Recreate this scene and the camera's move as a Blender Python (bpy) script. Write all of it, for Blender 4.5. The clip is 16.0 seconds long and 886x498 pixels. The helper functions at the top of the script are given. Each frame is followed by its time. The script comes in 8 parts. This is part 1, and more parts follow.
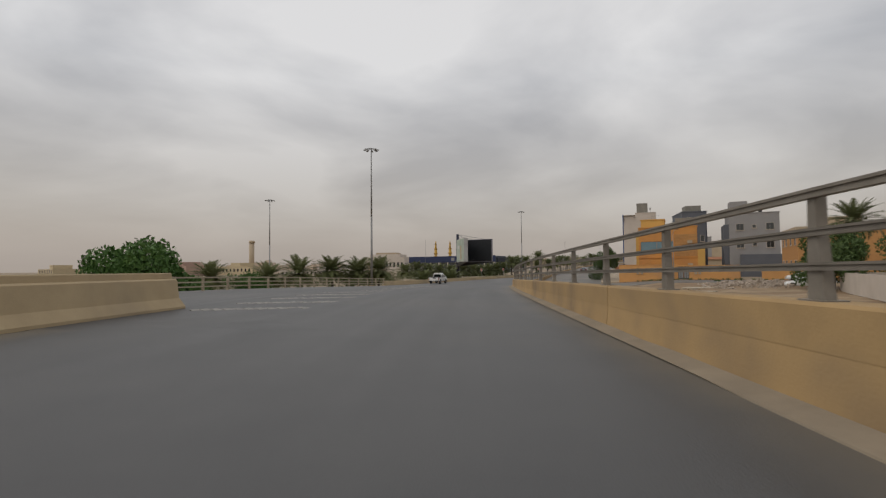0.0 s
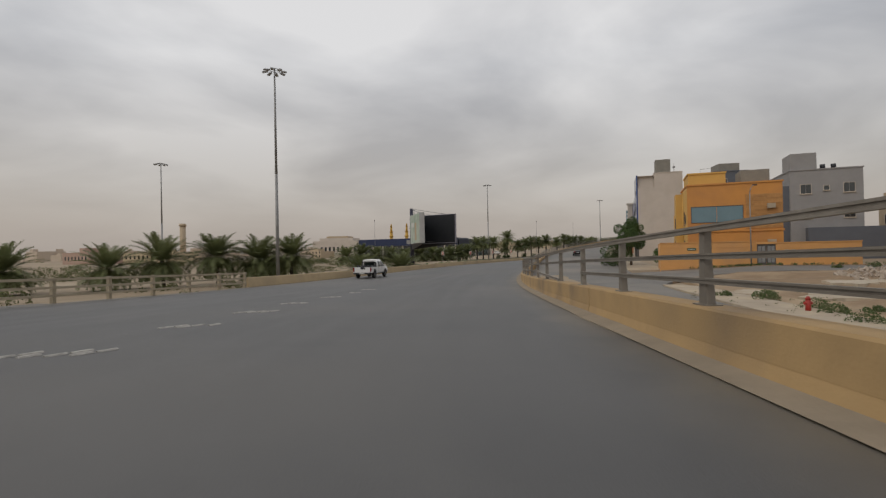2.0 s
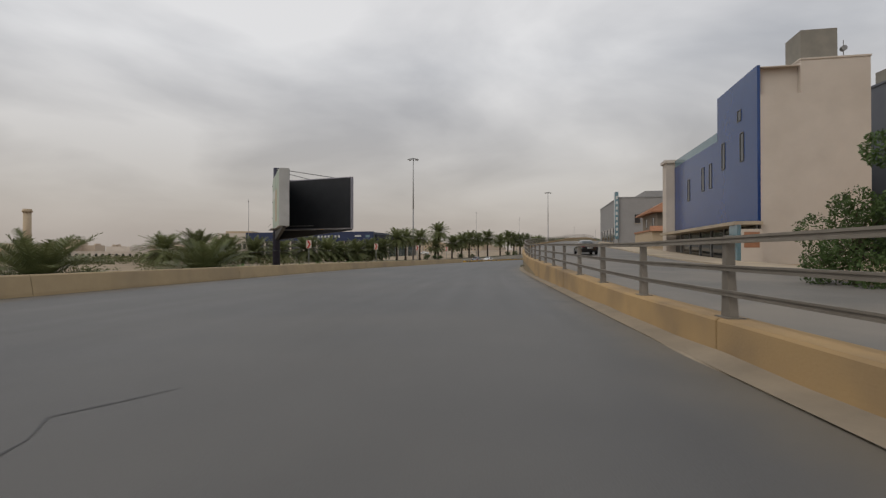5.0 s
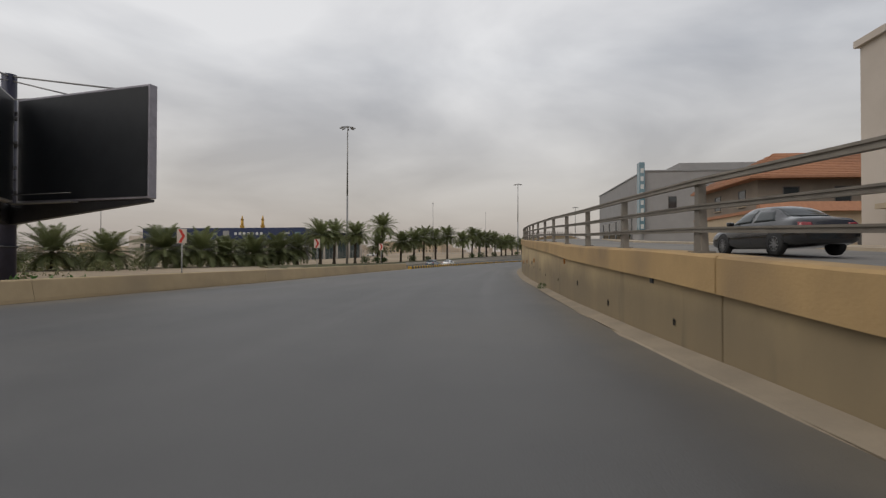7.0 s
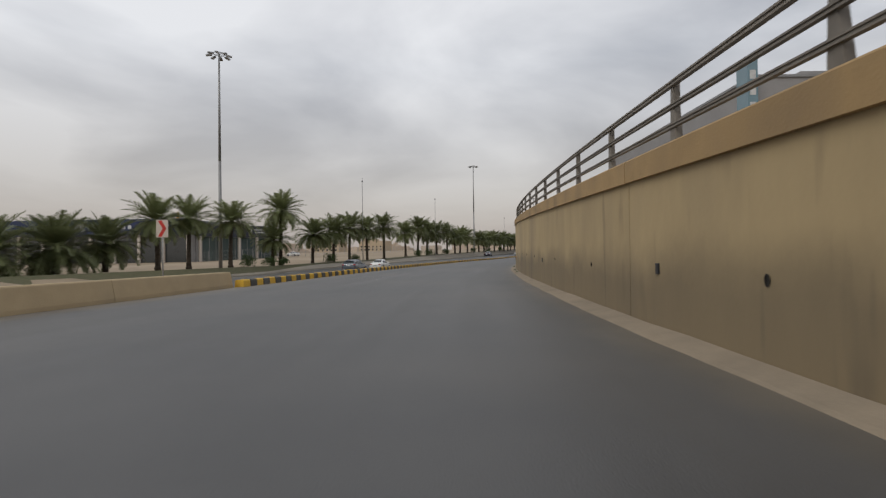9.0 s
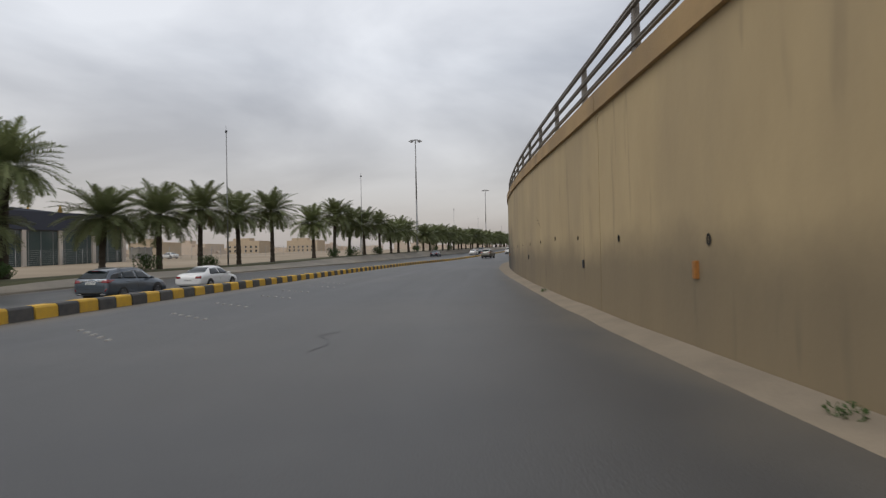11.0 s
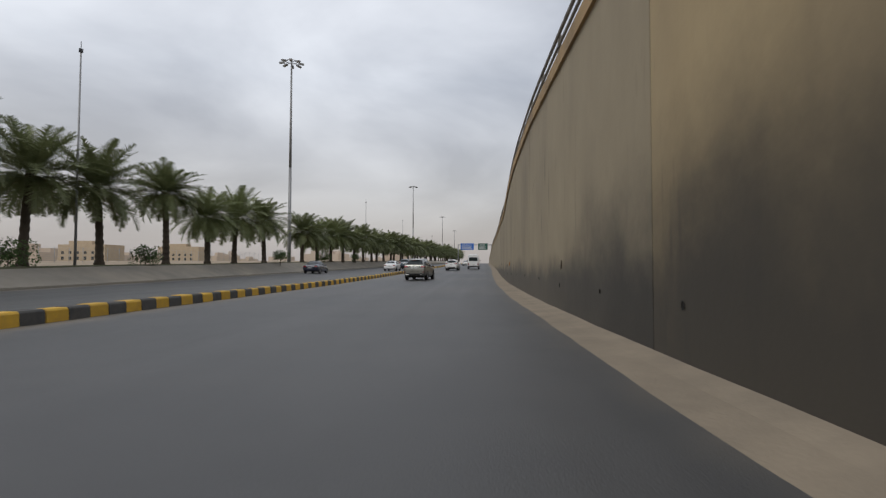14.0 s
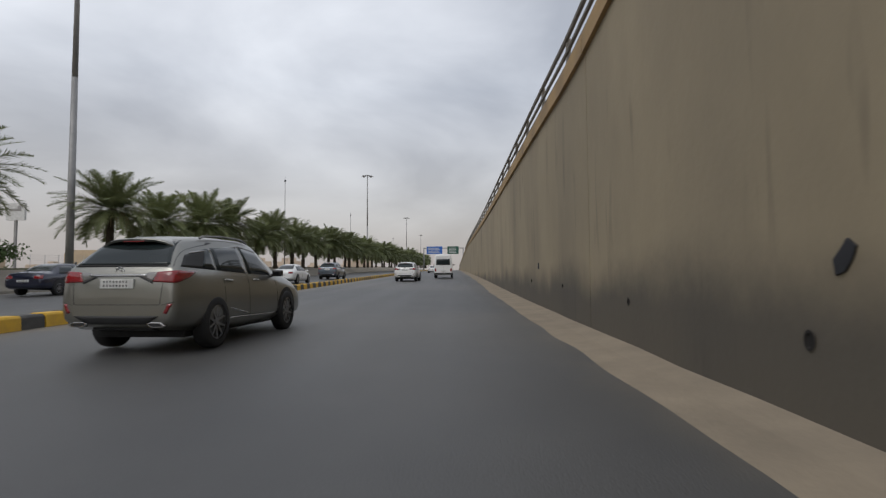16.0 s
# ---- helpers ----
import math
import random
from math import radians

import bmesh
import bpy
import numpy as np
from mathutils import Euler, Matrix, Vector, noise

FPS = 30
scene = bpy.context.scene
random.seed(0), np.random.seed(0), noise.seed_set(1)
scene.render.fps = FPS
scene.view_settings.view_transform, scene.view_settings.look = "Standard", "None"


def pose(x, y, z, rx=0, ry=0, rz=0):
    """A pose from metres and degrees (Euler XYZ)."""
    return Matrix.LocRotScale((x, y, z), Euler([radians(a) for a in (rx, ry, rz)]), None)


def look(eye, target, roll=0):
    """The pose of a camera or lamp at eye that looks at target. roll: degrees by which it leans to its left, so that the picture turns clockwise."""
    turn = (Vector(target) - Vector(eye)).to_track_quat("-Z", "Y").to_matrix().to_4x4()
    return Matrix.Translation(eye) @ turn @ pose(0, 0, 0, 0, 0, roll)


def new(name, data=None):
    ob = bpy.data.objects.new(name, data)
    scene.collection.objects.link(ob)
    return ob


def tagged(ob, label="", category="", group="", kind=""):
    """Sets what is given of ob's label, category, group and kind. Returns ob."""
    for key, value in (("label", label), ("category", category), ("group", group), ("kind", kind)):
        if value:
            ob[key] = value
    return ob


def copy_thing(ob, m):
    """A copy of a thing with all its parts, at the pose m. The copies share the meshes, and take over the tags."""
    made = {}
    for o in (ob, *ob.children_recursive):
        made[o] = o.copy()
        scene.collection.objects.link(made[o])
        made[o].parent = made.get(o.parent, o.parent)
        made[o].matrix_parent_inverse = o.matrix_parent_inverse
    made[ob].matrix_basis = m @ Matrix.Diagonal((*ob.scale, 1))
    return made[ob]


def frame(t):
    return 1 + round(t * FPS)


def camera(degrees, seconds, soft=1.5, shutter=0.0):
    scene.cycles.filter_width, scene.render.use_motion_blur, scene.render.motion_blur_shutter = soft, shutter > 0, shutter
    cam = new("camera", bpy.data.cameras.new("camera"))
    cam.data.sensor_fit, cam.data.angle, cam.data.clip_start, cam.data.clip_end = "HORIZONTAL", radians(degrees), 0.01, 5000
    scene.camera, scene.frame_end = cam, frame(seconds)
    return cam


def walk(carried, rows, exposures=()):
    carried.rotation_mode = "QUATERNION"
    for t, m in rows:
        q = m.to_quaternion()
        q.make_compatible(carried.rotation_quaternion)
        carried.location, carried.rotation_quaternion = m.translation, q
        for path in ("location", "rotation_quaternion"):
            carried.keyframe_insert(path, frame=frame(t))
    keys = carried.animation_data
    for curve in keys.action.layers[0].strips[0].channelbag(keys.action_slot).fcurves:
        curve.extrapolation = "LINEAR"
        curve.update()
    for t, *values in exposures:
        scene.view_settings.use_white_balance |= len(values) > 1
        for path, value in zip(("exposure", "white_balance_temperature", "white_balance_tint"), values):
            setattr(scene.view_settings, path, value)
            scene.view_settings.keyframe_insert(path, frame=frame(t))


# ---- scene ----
cam = camera(81.5, 16.0, soft=1.3, shutter=0.06)
PATH = [
    (0, (-0.01, 0.01, 0.04), (-0.011, 9.999, 0.417), -0.54),
    (0.5, (0.27, 9.22, 0.06), (0.439, 19.219, 0.349), -0.76),
    (1, (0.70, 18.37, 0.05), (1.058, 28.358, 0.246), -0.95),
    (1.5, (1.29, 27.45, -0.02), (1.865, 37.436, 0.092), -1.14),
    (2, (2.11, 36.49, -0.17), (2.912, 46.461, -0.112), -1.14),
    (2.5, (3.18, 45.65, -0.39), (4.240, 55.592, -0.351), -0.85),
    (3, (4.50, 54.93, -0.65), (5.822, 64.841, -0.614), -0.51),
    (3.5, (6.01, 64.23, -0.91), (7.589, 74.106, -0.856), -0.28),
    (4, (7.75, 73.48, -1.12), (9.555, 83.313, -1.053), -0.18),
    (4.2, (8.58, 77.14, -1.18), (10.472, 86.958, -1.111), -0.15),
    (6.3, (19.57, 114.88, -1.47), (22.214, 124.522, -1.343), 0.24),
    (6.5, (20.73, 118.56, -1.48), (23.459, 128.176, -1.347), 0.26),
    (7, (23.81, 127.78, -1.50), (26.757, 137.335, -1.370), 0.12),
    (7.5, (26.87, 136.75, -1.56), (30.046, 146.235, -1.447), -0.07),
    (8, (30.06, 145.54, -1.64), (33.474, 154.938, -1.532), -0.24),
    (8.2, (31.46, 149.00, -1.67), (34.960, 158.362, -1.567), -0.32),
    (10.3, (48.01, 184.74, -1.84), (52.573, 193.642, -1.734), -1.18),
    (10.5, (49.77, 188.15, -1.86), (54.422, 196.996, -1.760), -1.21),
    (11, (54.46, 196.65, -1.90), (59.328, 205.387, -1.808), -1.12),
    (11.5, (59.31, 205.02, -1.94), (64.403, 213.629, -1.832), -0.92),
    (12, (64.30, 213.23, -1.96), (69.616, 221.704, -1.827), -0.53),
    (12.5, (69.48, 221.23, -1.98), (75.000, 229.564, -1.794), -0.12),
    (13, (74.76, 228.92, -1.97), (80.476, 237.126, -1.756), 0.01),
    (13.5, (80.08, 236.34, -1.96), (85.983, 244.411, -1.662), 0.06),
    (14, (85.49, 243.45, -1.93), (91.561, 251.386, -1.559), 0.15),
    (14.5, (90.97, 250.26, -1.90), (97.194, 258.070, -1.458), 0.13),
    (15, (96.52, 256.84, -1.87), (102.883, 264.538, -1.377), -0.01),
    (15.5, (102.19, 263.33, -1.84), (108.666, 270.933, -1.329), -0.19),
    (16, (107.89, 269.79, -1.82), (114.446, 277.329, -1.305), -0.37),
]
walk(cam, [(t, look(eye, target, roll)) for t, eye, target, roll in PATH],
     exposures=[(0.0, -0.2, 6640, 9.5), (4.0, -0.17, 6600, 9.5), (8.0, -0.08, 6500, 9.5), (10.5, 0.0, 6280, 9.5), (16.0, 0.0, 6140, 9.5)])

# ---- light: an overcast, dusty sky ----
SUN_ELEVATION, SUN_AZIMUTH = radians(46), radians(248)
world = bpy.data.worlds.new("overcast_sky")
scene.world = world
world.use_nodes = True
wn, wl = world.node_tree.nodes, world.node_tree.links
wn.clear()
w_out = wn.new("ShaderNodeOutputWorld")
w_bg = wn.new("ShaderNodeBackground")
w_sky = wn.new("ShaderNodeTexSky")
w_sky.sky_type, w_sky.sun_disc = "NISHITA", False
w_sky.sun_elevation, w_sky.sun_rotation = SUN_ELEVATION, SUN_AZIMUTH
w_sky.air_density, w_sky.dust_density = 1.5, 4.0
w_co = wn.new("ShaderNodeTexCoord")
w_sep = wn.new("ShaderNodeSeparateXYZ")
wl.new(w_co.outputs["Generated"], w_sep.inputs[0])
w_h = wn.new("ShaderNodeMath"); w_h.operation = "MAXIMUM"; w_h.inputs[1].default_value = 0.0
wl.new(w_sep.outputs[2], w_h.inputs[0])
w_add = wn.new("ShaderNodeMath"); w_add.operation = "ADD"; w_add.inputs[1].default_value = 0.26
wl.new(w_h.outputs[0], w_add.inputs[0])
w_div = wn.new("ShaderNodeVectorMath"); w_div.operation = "DIVIDE"
w_comb = wn.new("ShaderNodeCombineXYZ")
for k in range(3):
    wl.new(w_add.outputs[0], w_comb.inputs[k])
wl.new(w_co.outputs["Generated"], w_div.inputs[0])
wl.new(w_comb.outputs[0], w_div.inputs[1])
w_n1 = wn.new("ShaderNodeTexNoise")
w_n1.inputs["Scale"].default_value, w_n1.inputs["Detail"].default_value = 1.25, 6.0
w_n1.inputs["Roughness"].default_value, w_n1.inputs["Distortion"].default_value = 0.48, 0.35
wl.new(w_div.outputs[0], w_n1.inputs["Vector"])
w_r1 = wn.new("ShaderNodeValToRGB")
w_r1.color_ramp.elements[0].position, w_r1.color_ramp.elements[0].color = 0.36, (0.43, 0.43, 0.452, 1)
w_r1.color_ramp.elements[1].position, w_r1.color_ramp.elements[1].color = 0.66, (0.80, 0.79, 0.795, 1)
wl.new(w_n1.outputs[0], w_r1.inputs[0])
# dusty band towards the horizon
w_r2 = wn.new("ShaderNodeValToRGB")
w_r2.color_ramp.elements[0].position, w_r2.color_ramp.elements[0].color = 0.0, (1, 1, 1, 1)
w_r2.color_ramp.elements[1].position, w_r2.color_ramp.elements[1].color = 0.34, (0, 0, 0, 1)
wl.new(w_h.outputs[0], w_r2.inputs[0])
w_mix = wn.new("ShaderNodeMix"); w_mix.data_type = "RGBA"
wl.new(w_r2.outputs[0], w_mix.inputs[0])
wl.new(w_r1.outputs[0], w_mix.inputs[6])
w_mix.inputs[7].default_value = (0.438, 0.388, 0.354, 1)
# a little of the clear sky's colour shines through the cloud
w_mul = wn.new("ShaderNodeVectorMath"); w_mul.operation = "SCALE"; w_mul.inputs[3].default_value = 0.022
wl.new(w_sky.outputs[0], w_mul.inputs[0])
w_sum = wn.new("ShaderNodeVectorMath"); w_sum.operation = "ADD"
wl.new(w_mix.outputs[2], w_sum.inputs[0])
wl.new(w_mul.outputs[0], w_sum.inputs[1])
wl.new(w_sum.outputs[0], w_bg.inputs[0])
w_bg.inputs[1].default_value = 0.97
wl.new(w_bg.outputs[0], w_out.inputs[0])

sun = new("sun", bpy.data.lights.new("sun", "SUN"))
sun.data.energy, sun.data.angle, sun.data.color = 0.9, radians(35), (1.0, 0.96, 0.90)
sun.matrix_world = look((0, 0, 80), (-math.sin(SUN_AZIMUTH) * 80, -math.cos(SUN_AZIMUTH) * 80, 80 - 80 * math.tan(SUN_ELEVATION)))


# ---- materials ----
def mat(name, colour, rough=0.7, metal=0.0, second=None, scale=6.0, amount=0.5, bump=0.0, bump_scale=None, vary=0.0,
        stain=None, stain_scale=0.35, stain_amount=0.0, coat=0.0, streak=1.0, spec=0.5, drip=0.0, dark_patches=()):
    """A node material: two tones mixed by noise, larger stains, fine relief, a shade of its own for each object."""
    m = bpy.data.materials.new(name)
    m.use_nodes = True
    n, l = m.node_tree.nodes, m.node_tree.links
    b = n["Principled BSDF"]
    b.inputs["Roughness"].default_value, b.inputs["Metallic"].default_value = rough, metal
    b.inputs["Specular IOR Level"].default_value = spec
    b.inputs["Coat Weight"].default_value, b.inputs["Coat Roughness"].default_value = coat, 0.06
    geo = n.new("ShaderNodeNewGeometry")
    mp = n.new("ShaderNodeMapping")
    mp.inputs["Scale"].default_value = (1, 1, 1 / streak)
    l.new(geo.outputs["Position"], mp.inputs["Vector"])
    second = second or tuple(c * 0.72 for c in colour)
    t = n.new("ShaderNodeTexNoise")
    t.inputs["Scale"].default_value, t.inputs["Detail"].default_value, t.inputs["Roughness"].default_value = scale, 6, 0.62
    l.new(mp.outputs[0], t.inputs["Vector"])
    r = n.new("ShaderNodeValToRGB")
    r.color_ramp.elements[0].position, r.color_ramp.elements[1].position = 0.5 - 0.25 * amount - 0.02, 0.5 + 0.25 * amount + 0.1
    r.color_ramp.elements[0].color, r.color_ramp.elements[1].color = (*second, 1), (*colour, 1)
    l.new(t.outputs[0], r.inputs[0])
    last = r.outputs[0]
    if stain_amount:
        t2 = n.new("ShaderNodeTexNoise")
        t2.inputs["Scale"].default_value, t2.inputs["Detail"].default_value = stain_scale, 5
        l.new(mp.outputs[0], t2.inputs["Vector"])
        r2 = n.new("ShaderNodeValToRGB")
        r2.color_ramp.elements[0].position, r2.color_ramp.elements[1].position = 0.46, 0.7
        r2.color_ramp.elements[1].color = (stain_amount,) * 3 + (1,)
        l.new(t2.outputs[0], r2.inputs[0])
        x = n.new("ShaderNodeMix"); x.data_type = "RGBA"
        l.new(r2.outputs[0], x.inputs[0]); l.new(last, x.inputs[6]); x.inputs[7].default_value = (*stain, 1)
        last = x.outputs[2]
    if drip:
        mp2 = n.new("ShaderNodeMapping")
        mp2.inputs["Scale"].default_value = (1, 1, 0.13)
        l.new(geo.outputs["Position"], mp2.inputs["Vector"])
        t4 = n.new("ShaderNodeTexNoise")
        t4.inputs["Scale"].default_value, t4.inputs["Detail"].default_value = 2.6, 3
        l.new(mp2.outputs[0], t4.inputs["Vector"])
        t5 = n.new("ShaderNodeTexNoise")
        t5.inputs["Scale"].default_value, t5.inputs["Detail"].default_value = 0.5, 3
        l.new(geo.outputs["Position"], t5.inputs["Vector"])
        r4, r5 = n.new("ShaderNodeMapRange"), n.new("ShaderNodeMapRange")
        r4.inputs[1].default_value, r4.inputs[2].default_value = 0.60, 0.70
        r5.inputs[1].default_value, r5.inputs[2].default_value, r5.inputs[4].default_value = 0.42, 0.62, drip
        l.new(t4.outputs[0], r4.inputs[0]); l.new(t5.outputs[0], r5.inputs[0])
        mu = n.new("ShaderNodeMath"); mu.operation = "MULTIPLY"
        l.new(r4.outputs[0], mu.inputs[0]); l.new(r5.outputs[0], mu.inputs[1])
        x = n.new("ShaderNodeMix"); x.data_type = "RGBA"
        l.new(mu.outputs[0], x.inputs[0]); l.new(last, x.inputs[6]); x.inputs[7].default_value = (*(c * 0.6 for c in stain), 1)
        last = x.outputs[2]
    for (cx, cy, cz, turn, along, high, tone, share, rag) in dark_patches:
        # an uneven darker patch round a place on the wall
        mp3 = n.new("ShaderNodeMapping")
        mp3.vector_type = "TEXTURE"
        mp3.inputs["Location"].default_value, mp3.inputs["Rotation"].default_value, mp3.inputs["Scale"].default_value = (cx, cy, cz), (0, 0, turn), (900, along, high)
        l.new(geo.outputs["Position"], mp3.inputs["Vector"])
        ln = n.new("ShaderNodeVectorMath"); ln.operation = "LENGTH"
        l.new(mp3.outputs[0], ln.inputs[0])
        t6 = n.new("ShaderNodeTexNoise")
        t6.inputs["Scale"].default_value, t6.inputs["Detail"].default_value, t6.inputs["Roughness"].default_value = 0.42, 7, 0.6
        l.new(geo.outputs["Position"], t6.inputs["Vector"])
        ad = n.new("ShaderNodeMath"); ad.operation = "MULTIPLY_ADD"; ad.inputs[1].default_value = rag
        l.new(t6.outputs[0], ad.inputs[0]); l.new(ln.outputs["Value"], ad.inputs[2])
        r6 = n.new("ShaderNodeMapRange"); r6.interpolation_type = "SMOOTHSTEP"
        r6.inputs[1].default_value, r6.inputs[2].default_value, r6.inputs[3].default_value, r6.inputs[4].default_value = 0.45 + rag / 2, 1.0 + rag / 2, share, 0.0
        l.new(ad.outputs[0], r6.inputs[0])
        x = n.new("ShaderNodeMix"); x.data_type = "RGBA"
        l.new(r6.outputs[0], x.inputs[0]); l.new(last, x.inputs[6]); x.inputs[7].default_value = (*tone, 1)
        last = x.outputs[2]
    if vary:
        oi = n.new("ShaderNodeObjectInfo")
        mr = n.new("ShaderNodeMapRange")
        mr.inputs[3].default_value, mr.inputs[4].default_value = 1 - vary, 1 + vary
        l.new(oi.outputs["Random"], mr.inputs[0])
        v = n.new("ShaderNodeVectorMath"); v.operation = "SCALE"
        l.new(last, v.inputs[0]); l.new(mr.outputs[0], v.inputs[3])
        last = v.outputs[0]
    l.new(last, b.inputs["Base Color"])
    if bump:
        t3 = n.new("ShaderNodeTexNoise")
        t3.inputs["Scale"].default_value, t3.inputs["Detail"].default_value = bump_scale or scale * 5, 4
        l.new(geo.outputs["Position"], t3.inputs["Vector"])
        bp = n.new("ShaderNodeBump")
        bp.inputs["Strength"].default_value, bp.inputs["Distance"].default_value = bump, 0.02
        l.new(t3.outputs[0], bp.inputs["Height"]); l.new(bp.outputs[0], b.inputs["Normal"])
    return m


ASPHALT = mat("asphalt", (0.084, 0.084, 0.083), 0.52, second=(0.058, 0.059, 0.06), scale=0.5, amount=0.9, bump=0.25, bump_scale=60,
              stain=(0.14, 0.128, 0.108), stain_scale=0.09, stain_amount=0.5, spec=0.5)
ASPHALT_OLD = mat("asphalt_dusty", (0.19, 0.18, 0.165), 0.8, second=(0.14, 0.135, 0.125), scale=0.4, amount=0.9, bump=0.25, bump_scale=60,
                  stain=(0.26, 0.23, 0.19), stain_scale=0.1, stain_amount=0.6)
SAND = mat("sand", (0.32, 0.25, 0.17), 0.95, second=(0.23, 0.18, 0.12), scale=0.25, amount=0.9, bump=0.4, bump_scale=8,
           stain=(0.40, 0.33, 0.24), stain_scale=0.03, stain_amount=0.7)
# broad dark area on the tall wall, fading upwards and to both ends
DARK_AREA = (84.7, 237.7, -3.0, radians(-37.0), 24.0, 4.3, (0.046, 0.042, 0.035), 0.9, 0.6)
# darker towards the wall's foot, with a ragged upper edge
FOOT_BAND = (83.4, 235.9, -3.1, radians(-36.7), 700.0, 1.75, (0.088, 0.072, 0.053), 0.6, 0.8)
# the same band, darker and stronger, for the later panels
FOOT_BAND_DEEP = FOOT_BAND[:6] + ((0.06, 0.056, 0.05), 0.82, 0.8)
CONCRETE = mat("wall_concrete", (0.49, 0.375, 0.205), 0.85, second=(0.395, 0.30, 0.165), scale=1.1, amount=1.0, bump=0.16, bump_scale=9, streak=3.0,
               stain=(0.27, 0.212, 0.135), stain_scale=0.3, stain_amount=0.65, vary=0.05, drip=0.5, dark_patches=(FOOT_BAND, DARK_AREA))
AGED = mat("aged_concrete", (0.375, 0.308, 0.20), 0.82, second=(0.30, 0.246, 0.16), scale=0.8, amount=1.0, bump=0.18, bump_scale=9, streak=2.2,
           stain=(0.19, 0.16, 0.115), stain_scale=0.24, stain_amount=0.7, vary=0.05, drip=0.5, dark_patches=(FOOT_BAND_DEEP, DARK_AREA))
COPING = mat("coping_concrete", (0.455, 0.305, 0.14), 0.85, second=(0.33, 0.222, 0.105), scale=1.4, amount=1.0, bump=0.25, bump_scale=30,
             stain=(0.19, 0.138, 0.085), stain_scale=0.7, stain_amount=0.75, vary=0.05)
TOE = mat("sandy_toe", (0.33, 0.27, 0.195), 0.95, second=(0.21, 0.175, 0.13), scale=1.2, amount=0.9, bump=0.3, bump_scale=20)
RAIL = mat("weathered_rail", (0.25, 0.225, 0.19), 0.6, 0.25, second=(0.16, 0.14, 0.115), scale=3.0, amount=0.9, bump=0.1, vary=0.12)
STEEL = mat("galvanised_steel", (0.30, 0.30, 0.295), 0.55, 0.4, second=(0.22, 0.22, 0.22), scale=2.0, amount=0.8)
DARK = mat("dark_metal", (0.03, 0.031, 0.036), 0.5, 0.2, second=(0.02, 0.02, 0.024), scale=3.0)
BLACK = mat("black_rubber", (0.018, 0.018, 0.019), 0.75, second=(0.012, 0.012, 0.012), scale=9.0)


# ---- the road's line: arc length along it, metres to the right of it, height over it ----
KNOTS = [(-135.0, -8.0, -134.0, -0.9), (-65.0, -2.2, -64.6, -1.15), (0.0, 0.0, 0.0, -1.21), (36.6, 2.11, 36.49, -1.42), (74.0, 7.75, 73.48, -2.37), (117.0, 19.57, 114.88, -2.72),
         (153.2, 31.46, 149.0, -2.92), (192.6, 48.01, 184.74, -3.09), (225.4, 64.3, 213.23, -3.21), (262.3, 85.49, 243.45, -3.18),
         (296.9, 107.89, 269.79, -3.04), (350.0, 143.6, 309.1, -2.2), (450.0, 210.7, 383.2, -0.5), (600.0, 311.5, 494.3, 1.2), (900.0, 513.0, 716.5, 2.0), (1900.0, 1184.7, 1457.0, 3.0)]
_k = np.array(KNOTS)


def _tangents(a):
    h = np.diff(a[:, 0])
    sl = np.diff(a[:, 1:], axis=0) / h[:, None]
    m = np.vstack([sl[:1], (sl[:-1] * h[1:, None] + sl[1:] * h[:-1, None]) / (h[1:] + h[:-1])[:, None], sl[-1:]])
    return m


_m = _tangents(_k)


def line(s):
    """Place (x, y, z) of the road's line and its unit vector to the right, for an array of arc lengths."""
    s = np.atleast_1d(np.asarray(s, float))
    i = np.clip(np.searchsorted(_k[:, 0], s, side="right") - 1, 0, len(_k) - 2)
    h = (_k[i + 1, 0] - _k[i, 0])[:, None]
    u = ((s - _k[i, 0]) / h[:, 0])[:, None]
    p = ((2 * u ** 3 - 3 * u ** 2 + 1) * _k[i, 1:] + (u ** 3 - 2 * u ** 2 + u) * h * _m[i] + (3 * u ** 2 - 2 * u ** 3) * _k[i + 1, 1:] + (u ** 3 - u ** 2) * h * _m[i + 1])
    t = ((6 * u ** 2 - 6 * u) * _k[i, 1:] / h + (3 * u ** 2 - 4 * u + 1) * _m[i] + (6 * u - 6 * u ** 2) * _k[i + 1, 1:] / h + (3 * u ** 2 - 2 * u) * _m[i + 1])
    t = t[:, :2] / np.linalg.norm(t[:, :2], axis=1)[:, None]
    return p, np.stack([t[:, 1], -t[:, 0]], -1)


def at(s, d, z=0.0):
    p, r = line(s)
    return Vector((p[0, 0] + d * r[0, 0], p[0, 1] + d * r[0, 1], p[0, 2] + z))


def heading(s):
    """Turn about z that brings +y onto the road's direction, in radians."""
    _, r = line(s)
    return math.atan2(r[0, 1], r[0, 0])


def interp(s, *pairs):
    return np.interp(s, [a for a, _ in pairs], [b for _, b in pairs])


def wall_d(s):
    """Where the face of the wall on the right stands."""
    return interp(s, (-130, 3.0), (70, 2.95), (100, 3.0), (125, 3.1), (140, 3.2), (155, 3.4), (175, 3.3), (200, 3.1), (215, 3.0), (255, 2.92), (270, 2.85), (284, 2.72), (296, 2.68), (306, 2.78), (400, 2.85), (1900, 2.85))


